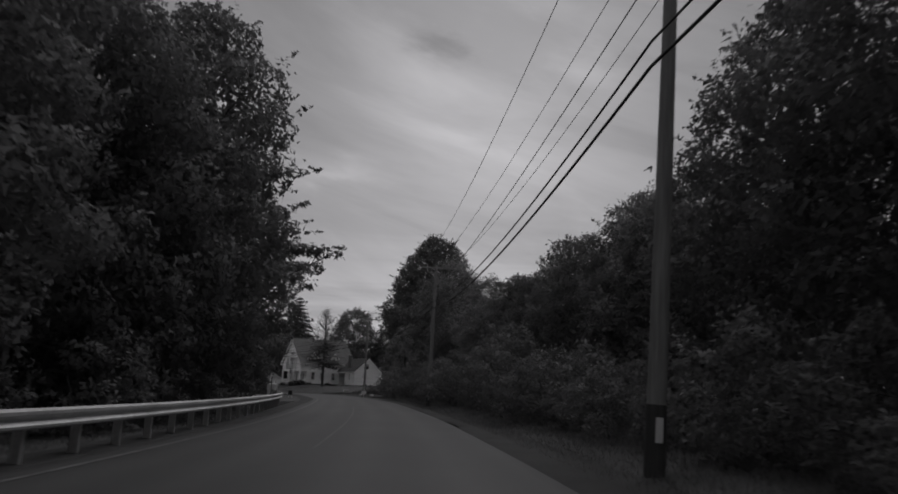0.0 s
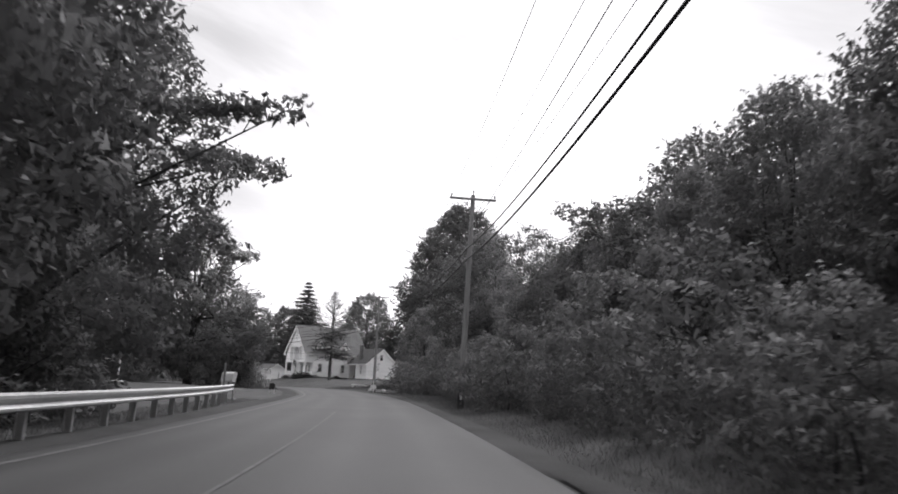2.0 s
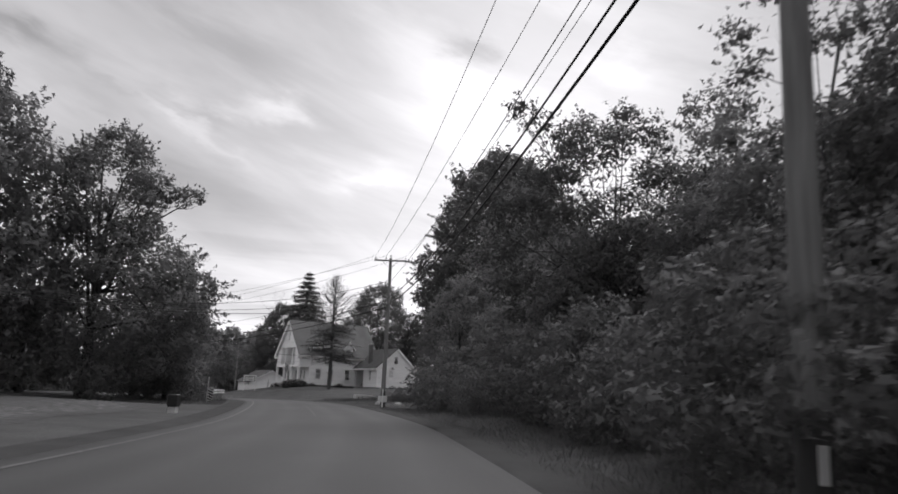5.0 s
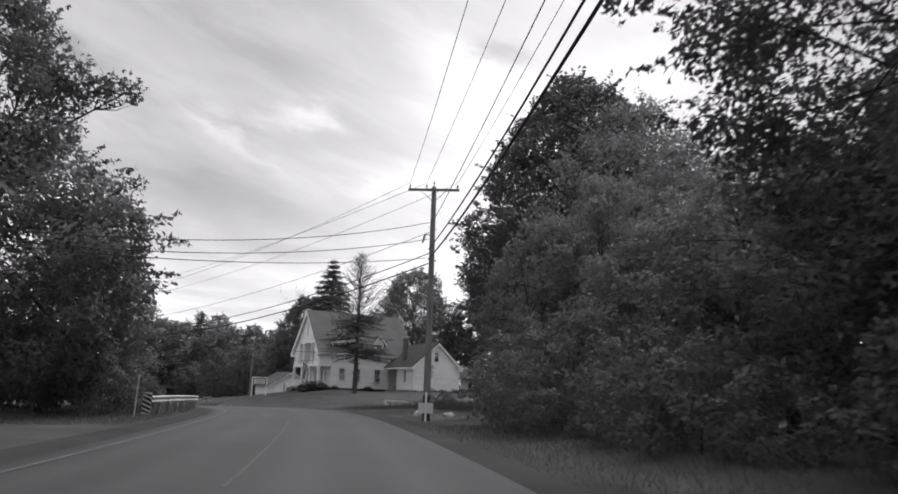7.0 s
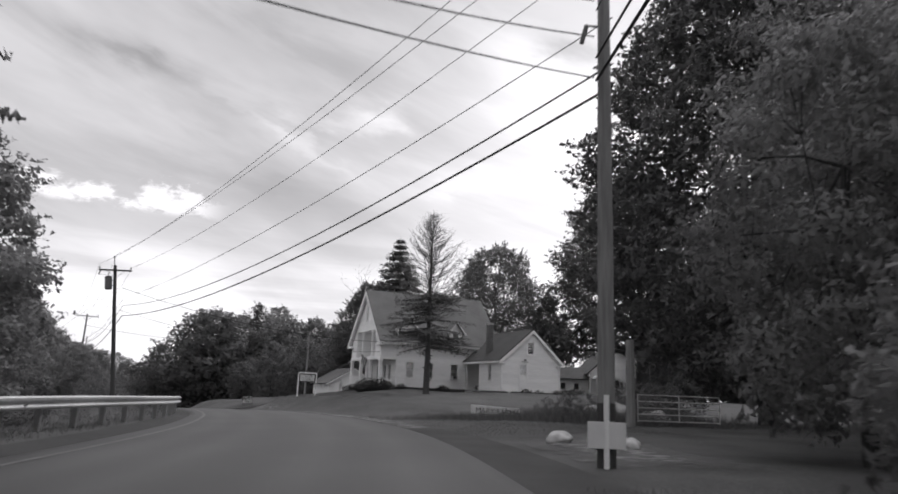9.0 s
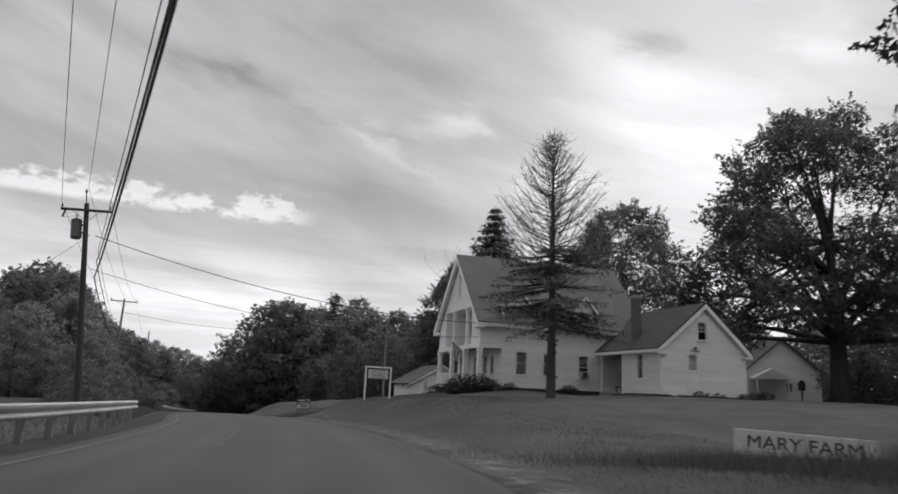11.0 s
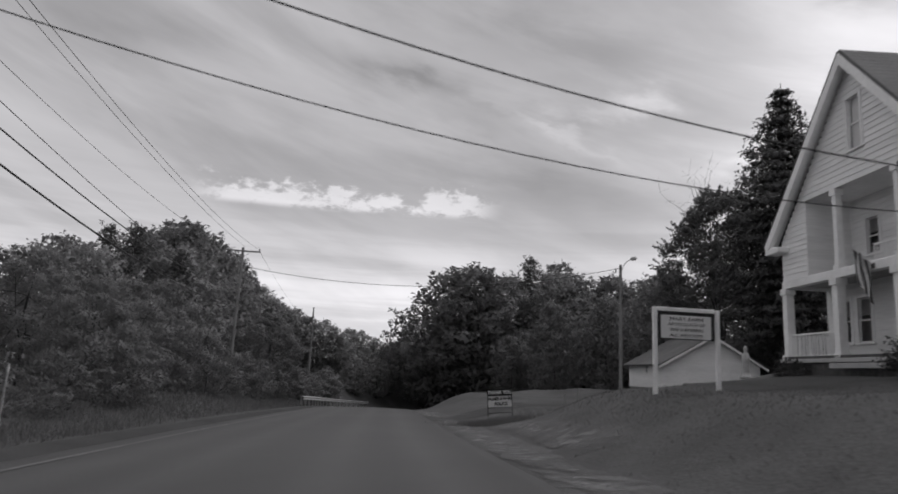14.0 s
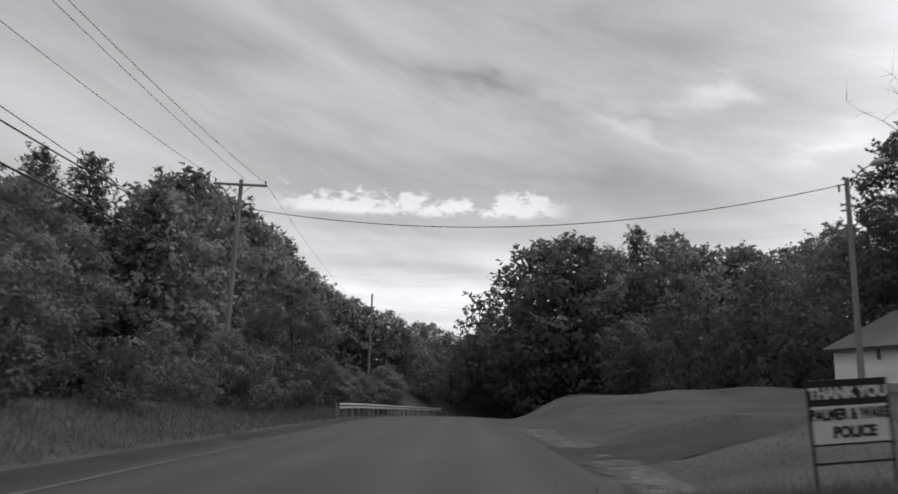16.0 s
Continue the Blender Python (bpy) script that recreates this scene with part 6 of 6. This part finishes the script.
# trees round the left-hand clearing
for x, yy, top, p in ((-39.0, 90, 21.8, near_a), (-42, 88, 23.2, far_b), (-44.5, 82, 25.5, far_a), (-45, 74, 23, far_b), (-38, 65, 19, near_a), (-31, 58, 17, near_b),
                      (-25, 53, 15, near_a), (-33, 105, 9.0, near_c), (-40, 101, 13, far_a), (-46, 112, 9, far_a), (-53, 120, 8, far_b), (-49, 94, 18, far_a), (-28.7, 101.5, 8.2, near_c), (-57, 104, 15, far_b)):
    grow(p, x, yy, top)
for x, yy in ((-25.5, 97.5), (-26.5, 101), (-28, 91), (-33, 85), (-37, 79), (-28, 104), (-33, 109), (-35, 72), (-31, 66)):
    place(R.choice((shrub_a, shrub_b)), x, yy, R.uniform(0.6, 0.9), R.uniform(0, 6.28))
big_lobes = [(x, y + 0.3, z, a, b_, c) for x, y, z, a, b_, c in sub_lobes(np.random.RandomState(71), 19.4, 4.3, 10.0, 34, 0.30)] \
    + [(1.6 + 0.62 * k, 0.9 + 0.2 * k, 14.9 + 0.25 * math.sin(k * 1.4) - 0.08 * k, 1.5 - 0.12 * k, 1.2 - 0.06 * k, 1.05 - 0.08 * k) for k in range(7)] \
    + [(x + 2.6, y - 0.2, z, a, b_, c) for x, y, z, a, b_, c in sub_lobes(np.random.RandomState(72), 12.2, 6.2, 0.8, 52, 0.27)] \
    + [(4.7 + 0.65 * k, -0.9 - 0.1 * k, 7.9 + 0.2 * math.sin(k), 1.4 - 0.12 * k, 1.2, 1.0 - 0.06 * k) for k in range(6)]
left_tree = leafy_tree("oak_tree", "tall dark tree with a limb reaching out over lower boughs", "tree", 19.4, 6.0, 0.8, 73, 36, 0.24, LEAF, 0.42, lobes=big_lobes, group=WOODS, core=1500, ragged=0.22)
place(left_tree, -31.5, 95.3)
R.seed(8)
# left-hand woods past the second guardrail
for x, yy, top, p in ((-60.5, 148, 3.4, near_c), (-64.5, 152, 3.9, near_c), (-68, 156, 4.6, near_c), (-70, 150, 5.6, near_c), (-77, 156.5, 7.2, far_c), (-76, 158.5, 6.6, pine), (-73, 163, 0.7, far_c), (-80, 173, 1.6, far_b), (-84, 161.5, 10.0, pine), (-85.5, 164.5, 10.8, pine), (-88, 165, 8.6, far_b), (-86, 169, 10.0, far_c), (-83, 167, 9.0, pine), (-90, 171, 11.6, pine),
                      (-92.5, 174, 13.4, far_b), (-86, 178, 4.0, far_c), (-100, 180, 11.5, far_b), (-84, 230, 7.0, far_a), (-83, 250, 12, far_b), (-72, 262, 12, far_a), (-80, 282, 12, far_b), (-90, 280, 12, far_a), (-100, 270, 12, far_b),
                      (-110, 235, 9.5, far_a), (-108, 246, 10, far_b), (-101, 257, 10, far_a), (-94, 267, 10.5, far_b), (-114, 250, 12, far_a), (-60, 138, 3.6, far_c), (-67, 142, 5.5, far_c), (-74, 147, 7.0, far_c), (-63, 128, 5.0, far_c),
                      (-85, 155, 7.2, far_b), (-96, 164, 10.6, far_a), (-108, 172, 12.3, far_b), (-120, 215, 9.5, far_b)):
    grow(p, x, yy, top)
R.seed(9)
# woods beyond the lawn
for x, yy, top, p in ((-92, 238, 17, far_b), (-84, 240, 19, far_a), (-60, 220, 14, far_a), (-53, 222, 14, far_b),
                      (-46, 224, 15, far_a), (-38, 226, 15, far_b), (-66, 238, 16, far_a), (-54, 240, 19, far_b), (-75, 240, 16.6, far_b), (-30, 224, 15, far_a), (-20, 226, 15, far_b), (-10, 222, 14, far_a), (0, 215, 14, far_b), (10, 205, 14, far_a),
                      (14, 192, 14, far_b), (18, 178, 15, far_a), (20, 163, 15, far_b), (20, 148, 15, far_a), (16, 134, 15, far_b), (12, 122, 15, far_a), (-64, 210, 9.5, far_b), (-71, 211, 9.0, far_b), (2, 199, 11, far_b), (9, 194, 11, far_a), (15, 186, 12, far_b), (-5, 203, 11, far_a), (4, 206, 13, far_a), (13, 200, 14, far_b)):
    grow(p, x, yy, top)

R.seed(10)
# wood edge that closes the view down the road past the crest
for k in range(22):
    b_ = radians(64 - k * 1.32 + R.uniform(-0.4, 0.4))
    reach = (66 + k * 1.1 if k < 16 else 64 + k * 2.3) + R.uniform(-2, 2) + (16 if 7 <= k <= 16 else 0)
    x, yy = -46.9 - math.sin(b_) * reach, 149.2 + math.cos(b_) * reach
    elev = (11.4, 11.8, 12.4, 12.8, 12.3, 11.6, 10.6, 9.3, 8.0, 6.8, 5.9, 5.1, 4.5, 4.0, 3.6, 3.2, 3.0, 2.8, 2.6, 2.2, 2.0, 2.0)[k]
    grow((far_a, far_b, far_c)[k % 3], x, yy, -0.5 + reach * math.tan(radians(elev + 1.1)) + R.uniform(-0.8, 0.4), 1.15 if k > 7 else 0.95)
for b0, e0, reach in ((33.0, 10.4, 84), (31.2, 11.0, 86), (29.8, 11.2, 80), (27.6, 10.2, 84), (24.9, 11.8, 92), (22.2, 10.4, 86), (19.5, 10.0, 88), (16.6, 9.8, 88), (13.8, 9.8, 90)):
    b_ = radians(b0)
    grow(pine if e0 > 11.5 else R.choice((far_a, far_b)), -46.9 - math.sin(b_) * reach, 149.2 + math.cos(b_) * reach, -0.5 + reach * math.tan(radians(e0 + 0.1)), 1.1)

for x, yy, top in ((-3, 186, 7), (3, 184, 8), (8, 181, 7.5), (13, 176, 8), (0, 191, 9), (7, 189, 9), (16, 170, 8)):
    grow((far_a, far_b)[yy % 2], x, yy, top, 1.5)
y = 143.0
while y < 205:
    x, yy = road_at(y, R.uniform(-11.0, -9.2))
    place(R.choice((shrub_a, shrub_b)), x, yy, R.uniform(0.45, 0.95), R.uniform(0, 6.28))
    y += R.uniform(1.6, 3.0)
for x, yy, top, p in ((-74.0, 166.5, 0.9, near_c), (-80, 174.5, 4.6, near_a), (-84.5, 181, 0.2, near_c), (-89, 187, -0.4, near_a)):
    grow(p, x, yy, top, 1.1)
row(188, 206, -9.5, -8.0, 4.0, 5.5, (near_a, near_c), (-0.8, 0.4), 1.3)
row(210, 244, -9.5, -8.0, 4.0, 5.5, (far_a, far_b), (0.5, 4.0), 1.15)
row(207, 244, 10.5, 14.0, 3.0, 4.0, (far_b,), (3.5, 6.5), 1.2)
R.seed(11)
# single trees that stand out
oak = leafy_tree("oak_tree", "huge dark broadleaf tree beside the drive", "tree", 28.5, 8.7, 1.2, 41, 36, 0.29, LEAF_DARK, 0.5, count=135, fat=0.25, core=1800)
place(oak, -3.2, 127.9, 1.03)
for x, yy, top, p in ((-6.6, 104.6, 10.3, near_c), (-3.0, 107.5, 13.5, near_c), (-2.5, 97, 7.5, near_c), (-1.4, 96.5, 11.6, sparse), (0.6, 119.5, 23.6, airy), (2.6, 112, 17.0, airy), (1.6, 91.5, 9.8, airy), (5.5, 93, 11, airy), (4.5, 84, 8.5, near_c), (5.5, 99, 10, far_c), (2.6, 63.0, 11.4, sparse), (4.5, 77, 14.0, sparse), (1.5, 103, 11.0, sparse)):
    grow(p, x, yy, top, 0.78 if p is near_c else 1.0)
ash_lobes = sub_lobes(np.random.RandomState(18), 14.6, 5.1, 2.6, 60, 0.27) \
    + [(-2.4 - 0.6 * k, -1.0 - 0.52 * k, 9.0 + 0.25 * math.sin(k * 1.2), 1.0 - 0.07 * k, 0.9, 0.6) for k in range(8)] \
    + [(-1.6 - 0.55 * k, -2.0 - 0.4 * k, 11.6 + 0.2 * k, 1.0 - 0.08 * k, 0.9, 0.6) for k in range(6)] \
    + [(-2.5 - 0.62 * k, 1.0 + 0.1 * k, 9.4 + 0.25 * math.sin(k * 1.7), 0.95 - 0.07 * k, 0.8, 0.5) for k in range(8)] \
    + [(-2.0 - 0.6 * k, -1.6 + 0.1 * k, 10.4 + 0.2 * k, 0.9 - 0.06 * k, 0.8, 0.5) for k in range(6)] \
    + [(-2.2 - 0.5 * k, 2.6 + 0.2 * k, 11.2 + 0.3 * k, 0.9 - 0.08 * k, 0.8, 0.5) for k in range(5)]
ash = leafy_tree("ash_tree", "airy roadside tree with feathery limbs over the road", "tree", 14.0, 4.0, 3.0, 18, 42, 0.19, LEAF_DARK, 0.18, lobes=ash_lobes, group=WOODS, core=60, ragged=0.42)
place(ash, 0.9, 80.2, 1.0, 0.0, 0.97)
maple_lobes = []
mr = np.random.RandomState(9)
for bx_, by_, bz_, br_ in ((-7.6, -2, 17.2, 3.6), (-5, 0, 22.0, 4.2), (-3, -1, 24.5, 4.0), (-9, -2, 11, 4.2), (-7, 3, 16, 4.5), (-2, -4, 21, 5), (4, 2, 23, 5), (0, 0, 25, 4.4), (8, -3, 17, 5), (7, 5, 11, 4.5), (3, -7, 12, 4.5), (-4, -7, 9, 3.6), (11, 1, 9.5, 4), (-9.5, -4, 6.2, 2.8), (0, 4, 16, 5), (5, -5, 7, 3), (-6, -5, 14, 4), (10, -5, 12, 4), (-11, 0, 8.5, 3.4), (-12, -3, 5.6, 2.4), (-7, 2, 7.5, 3.2), (2, -3, 8.0, 3.6), (8, 1, 6.5, 3.0), (13, -3, 6.5, 3.2), (13, 2, 13, 4)):
    for q in range(9):
        d_ = mr.normal(0, 1, 3)
        d_ /= np.linalg.norm(d_)
        maple_lobes.append((bx_ + d_[0] * br_ * 0.6, by_ + d_[1] * br_ * 0.6, bz_ + d_[2] * br_ * 0.5, br_ * 0.48, br_ * 0.48, br_ * 0.36))
maple = leafy_tree("maple_tree", "old spreading maple with a thick trunk beside the drive", "tree", 24.0, 12, 5, 42, 27, 0.31, LEAF_DARK, 0.95, lobes=maple_lobes, core=300, ragged=0.28)
place(maple, -6.1, 178.5)
back_maple = leafy_tree("maple_tree", "rounded maple behind the farmhouse", "tree", 20.0, 7.4, 3.0, 43, 40, 0.26, LEAF, 0.35, count=66, fat=0.26, core=350, ragged=0.26)
place(back_maple, -25.0, 180.0)
side_tree = leafy_tree("broadleaf_tree", "dark broadleaf tree with bare twigs behind the porch", "tree", 19.5, 6.0, 0.8, 44, 52, 0.27, LEAF_DARK, 0.3, count=64, fat=0.27, core=900)
place(side_tree, -49.9, 203.4, 1.03)
grow(far_b, -42, 204, 15)
grow(far_a, -34, 200, 13)
grow(far_b, -57, 208, 11)


def spruce(x, y, height, radius, seed):
    rng = np.random.RandomState(seed)
    t = thing("spruce_tree", (x, y, ground_z(x, y)), "tall dark conical spruce behind the house", "tree")
    b = Build().tube([(0, 0, -0.4), (0, 0, height * 0.5), (0, 0, height)], [0.3, 0.2, 0.02], 8)
    cs, outs = [], []
    z = 5.0
    while z < height - 0.3:
        reach = radius * (1 - z / height) ** 0.8 + 0.08
        reach = min(reach, 3.6 + z * 0.12)
        n = max(4, int(6 + reach * 2.2))
        ph = rng.uniform(0, 6.28)
        for k in range(n):
            w = ph + 6.283 * k / n + rng.normal(0, 0.15)
            L = reach * rng.uniform(0.75, 1.1)
            tip = Vector((math.cos(w) * L, math.sin(w) * L, z - L * 0.22 + 0.25))
            b.tube([(0, 0, z), (tip.x * 0.6, tip.y * 0.6, z - L * 0.2), tip], [0.03, 0.02, 0.008], 4)
            m = int(18 + L * 26)
            s = rng.uniform(0.15, 1.0, m)
            p = np.stack([tip.x * s, tip.y * s, z + (-L * 0.22) * s + 0.22 * s ** 4], axis=1)
            p += rng.normal(0, 1, (m, 3)) * np.array((0.16, 0.16, 0.07)) * (1 + L * 0.25)
            p[:, 2] -= rng.random_sample(m) * 0.28
            cs.append(p)
            outs.append(np.tile((math.cos(w), math.sin(w), 0), (m, 1)))
        z += rng.uniform(0.8, 1.05)
    part("trunk", b, BARK, t)
    pts = np.concatenate(cs)
    part("crown", leaf_mesh("crown", pts, np.concatenate(outs), np.full(len(pts), 0.42), 0.42, rng=rng, wild=0.5), NEEDLE, t)


spruce(-42.6, 194.2, 25.4, 10.6, 51)


def dying_conifer(x, y, height, seed):
    """Bare fine-twigged top over drooping dark lower boughs."""
    rng = np.random.RandomState(seed)
    t = thing("larch_tree", (x, y, ground_z(x, y)), "half-dead conifer with bare top and drooping dark lower boughs", "tree")
    trunk = Build().tube([(0, 0, -0.4), (0, 0, 0.1), (0.02, 0, height * 0.3), (-0.03, 0, height * 0.7), (0, 0, height)], [0.46, 0.29, 0.21, 0.10, 0.015], 10)
    for k in range(14):
        w, z = rng.uniform(0, 6.28), rng.uniform(1.2, 4.2)
        trunk.tube([(math.cos(w) * 0.2, math.sin(w) * 0.2, z), (math.cos(w) * 0.42, math.sin(w) * 0.42, z + 0.05)], [0.07, 0.05], 5)
    part("trunk", trunk, BARK, t, smooth=True)
    z = height * 0.40
    while z < height - 0.2:
        f = (height - z) / (height * 0.58)
        reach = 0.25 + 3.9 * math.sin(min(1.0, f * 1.15) * 1.5) * (0.55 + 0.45 * f)
        for k in range(7):
            w = rng.uniform(0, 6.28)
            L = reach * rng.uniform(0.7, 1.1)
            rise = L * rng.uniform(0.55, 0.95)
            d = Vector((math.cos(w), math.sin(w), 0))
            a = Vector((0, 0, z - 0.4))
            e = a + d * L + Vector((0, 0, rise))
            m = a + d * L * 0.55 + Vector((0, 0, rise * 0.32))
            twigs = Build().tube([a, m, e], [0.028, 0.018, 0.006], 4)
            for j in range(int(6 + L * 7)):
                s = rng.uniform(0.25, 1.0)
                q = m.lerp(e, (s - 0.5) * 2) if s > 0.5 else a.lerp(m, s * 2)
                side = Vector((rng.normal(0, 0.35), rng.normal(0, 0.35), rng.uniform(0.15, 0.5))) + d * 0.25
                twigs.tube([q, q + side * rng.uniform(0.5, 1.1)], [0.008, 0.003], 3, caps=False)
            part("bare_branch", twigs, TWIG, t)
        z += 0.27
    for k in range(78):
        z = rng.uniform(4.0, 9.2)
        w = rng.uniform(0, 6.28)
        L = rng.uniform(3.0, 5.0) * (1.0 if z < 7.4 else 0.72)
        d = Vector((math.cos(w), math.sin(w), 0))
        a = Vector((0, 0, z))
        m = a + d * L * 0.55 + Vector((0, 0, -0.25))
        e = a + d * L + Vector((0, 0, -0.1 - rng.uniform(0, 0.5)))
        bough = part("bough", Build().tube([a, m, e], [0.05, 0.03, 0.008], 5), BARK, t)
        n = int(L * 80 * (0.7 if z > 5 else 0.4))
        s = rng.uniform(0.2, 1.0, n)[:, None]
        ma, mm, me_ = np.array(a), np.array(m), np.array(e)
        p = ma * (1 - s) ** 2 + 2 * s * (1 - s) * mm + s * s * me_
        side = np.array((-d.y, d.x, 0))
        p = p + side * rng.normal(0, 0.38, (n, 1)) * s + np.stack([np.zeros(n), np.zeros(n), -np.abs(rng.normal(0, 0.14, n))], axis=1)
        spray = part("needle_spray", leaf_mesh("needle_spray", p, np.tile((d.x, d.y, 0.2), (n, 1)), np.full(n, 0.24), 0.2, rng=rng, wild=0.5), NEEDLE, bough)
        tagged(spray, "dark drooping needle foliage", kind="stuff")


dying_conifer(-26.75, 149.3, 16.9, 61)


def bare_twigs(x, y, z, height, seed, label="leafless dead branch tips above a tree"):
    rng = np.random.RandomState(seed)
    b = Build()
    for k in range(9):
        w = rng.uniform(0, 6.28)
        p = Vector((0, 0, -4.0))
        path = [p]
        d = Vector((math.cos(w) * 0.35, math.sin(w) * 0.35, 1))
        for i in range(5):
            d = (d + Vector(rng.normal(0, 0.16, 3))).normalized()
            p = p + d * (height + 4) / 5
            path.append(p)
        b.tube(path, [0.06, 0.045, 0.03, 0.02, 0.012, 0.005], 4)
        for i in range(2, 6):
            for _ in range(3):
                e = path[i] + Vector(rng.normal(0, 0.6, 3)) + Vector((0, 0, 0.4))
                b.tube([path[i], e], [0.012, 0.004], 3, caps=False)
    return b


for ob in list(side_tree.children)[:1]:
    part("dead_top", bare_twigs(0, 0, 0, 3.6, 71), TWIG, side_tree, "leafless dead branch tips", at=Matrix.Translation((-1.0, 0.5, 18.5)))

# garden bushes along the house and beds
for u, v, s in ((0.7, -6.0, 0.75), (2.2, -6.0, 0.5), (-0.1, -6.0, 1.05), (-0.9, -5.3, 1.1), (-1.1, -4.4, 0.75), (-0.3, 3.2, 0.55), (6.6, -6.0, 0.6), (7.0, -5.6, 0.5), (12.0, -13.2, 0.4), (13.4, -13.1, 0.35), (15.6, -12.9, 0.4), (17.0, -12.2, 0.5), (18.5, -11.5, 0.5)):
    q = HOUSE @ Vector((u, v, 0))
    place(bush, q.x, q.y, s, R.uniform(0, 6.28), 0.8)


# ---- grass: rough verge, tall clumps ----
def grass(name, label, count, height, sampler, seed, width=0.02):
    rng = np.random.RandomState(seed)
    xy = sampler(rng, count)
    n = len(xy)
    z = land(xy[:, 0], xy[:, 1]) - 0.03
    h = height * rng.uniform(0.4, 1.2, n)
    w = rng.uniform(0, 6.28, n)
    a = np.stack([np.cos(w), np.sin(w), np.zeros(n)], axis=1) * width
    lean = rng.normal(0, 0.35, (n, 2)) * h[:, None]
    base = np.stack([xy[:, 0], xy[:, 1], z], axis=1)
    tip = base + np.stack([lean[:, 0], lean[:, 1], h], axis=1)
    q = np.stack([base - a, base + a, tip], axis=1)
    ob = part(name, loose_mesh(name, q.reshape(-1, 3), n, 3), BLADE)
    tagged(ob, label, "grass", kind="stuff")


def beside(lo, hi, y0, y1, power=1.0):
    def f(rng, n):
        yy = rng.uniform(y0, y1, n)
        lat = lo + (hi - lo) * rng.random_sample(n) ** power
        k = np.interp(yy, AXIS[:, 1], np.arange(len(AXIS)))
        at = [np.interp(k, np.arange(len(AXIS)), c) for c in (AXIS[:, 0], AXIS[:, 1], RIGHT[:, 0], RIGHT[:, 1])]
        return np.stack([at[0] + at[2] * lat, at[1] + at[3] * lat], axis=1)
    return f


def around(cx, cy, rx, ry):
    return lambda rng, n: np.stack([cx + rng.normal(0, rx, n), cy + rng.normal(0, ry, n)], axis=1)


grass("verge_grass", "rough uncut grass along the woods", 60000, 0.17, beside(2.9, 7.6, 2, 97), 81, 0.009)
grass("verge_grass", "rough uncut grass below the guardrail", 16000, 0.13, beside(-9.0, -6.5, 2, 60), 82, 0.009)
grass("verge_grass", "rough uncut grass round the second guardrail", 30000, 0.20, beside(-12, -6.6, 92, 190), 83, 0.009)
grass("tall_grass", "clump of tall pale grass round the low sign", 10000, 0.34, around(-16.4, 122.3, 2.4, 0.45), 84, 0.009)
grass("tall_grass", "tall weeds by the drive", 16000, 0.65, around(-11.8, 121.0, 2.2, 1.0), 85, 0.010)
for x, yy, s_ in ((-12.8, 122.9, 0.36), (-11.2, 122.2, 0.42), (-9.6, 121.5, 0.46), (-10.4, 124.2, 0.5), (-8.2, 122.6, 0.55), (-14.4, 121.2, 0.28), (-13.4, 121.6, 0.34), (-12.0, 120.4, 0.3), (-9.0, 127, 0.5), (-13.2, 119.8, 0.22)):
    place(shrub_b, x, yy, s_, R.uniform(0, 6.28))
grass("tall_grass", "pale weeds below the woods", 22000, 0.26, beside(-9.4, -6.6, 141, 190), 88, 0.010)
grass("tall_grass", "unmown grass round the yard sign", 5000, 0.28, around(-48.7, 158.2, 0.9, 0.5), 87, 0.006)
grass("lawn_grass", "short mown lawn blades beside the road", 60000, 0.09, beside(3.6, 11, 108, 165), 86, 0.008)
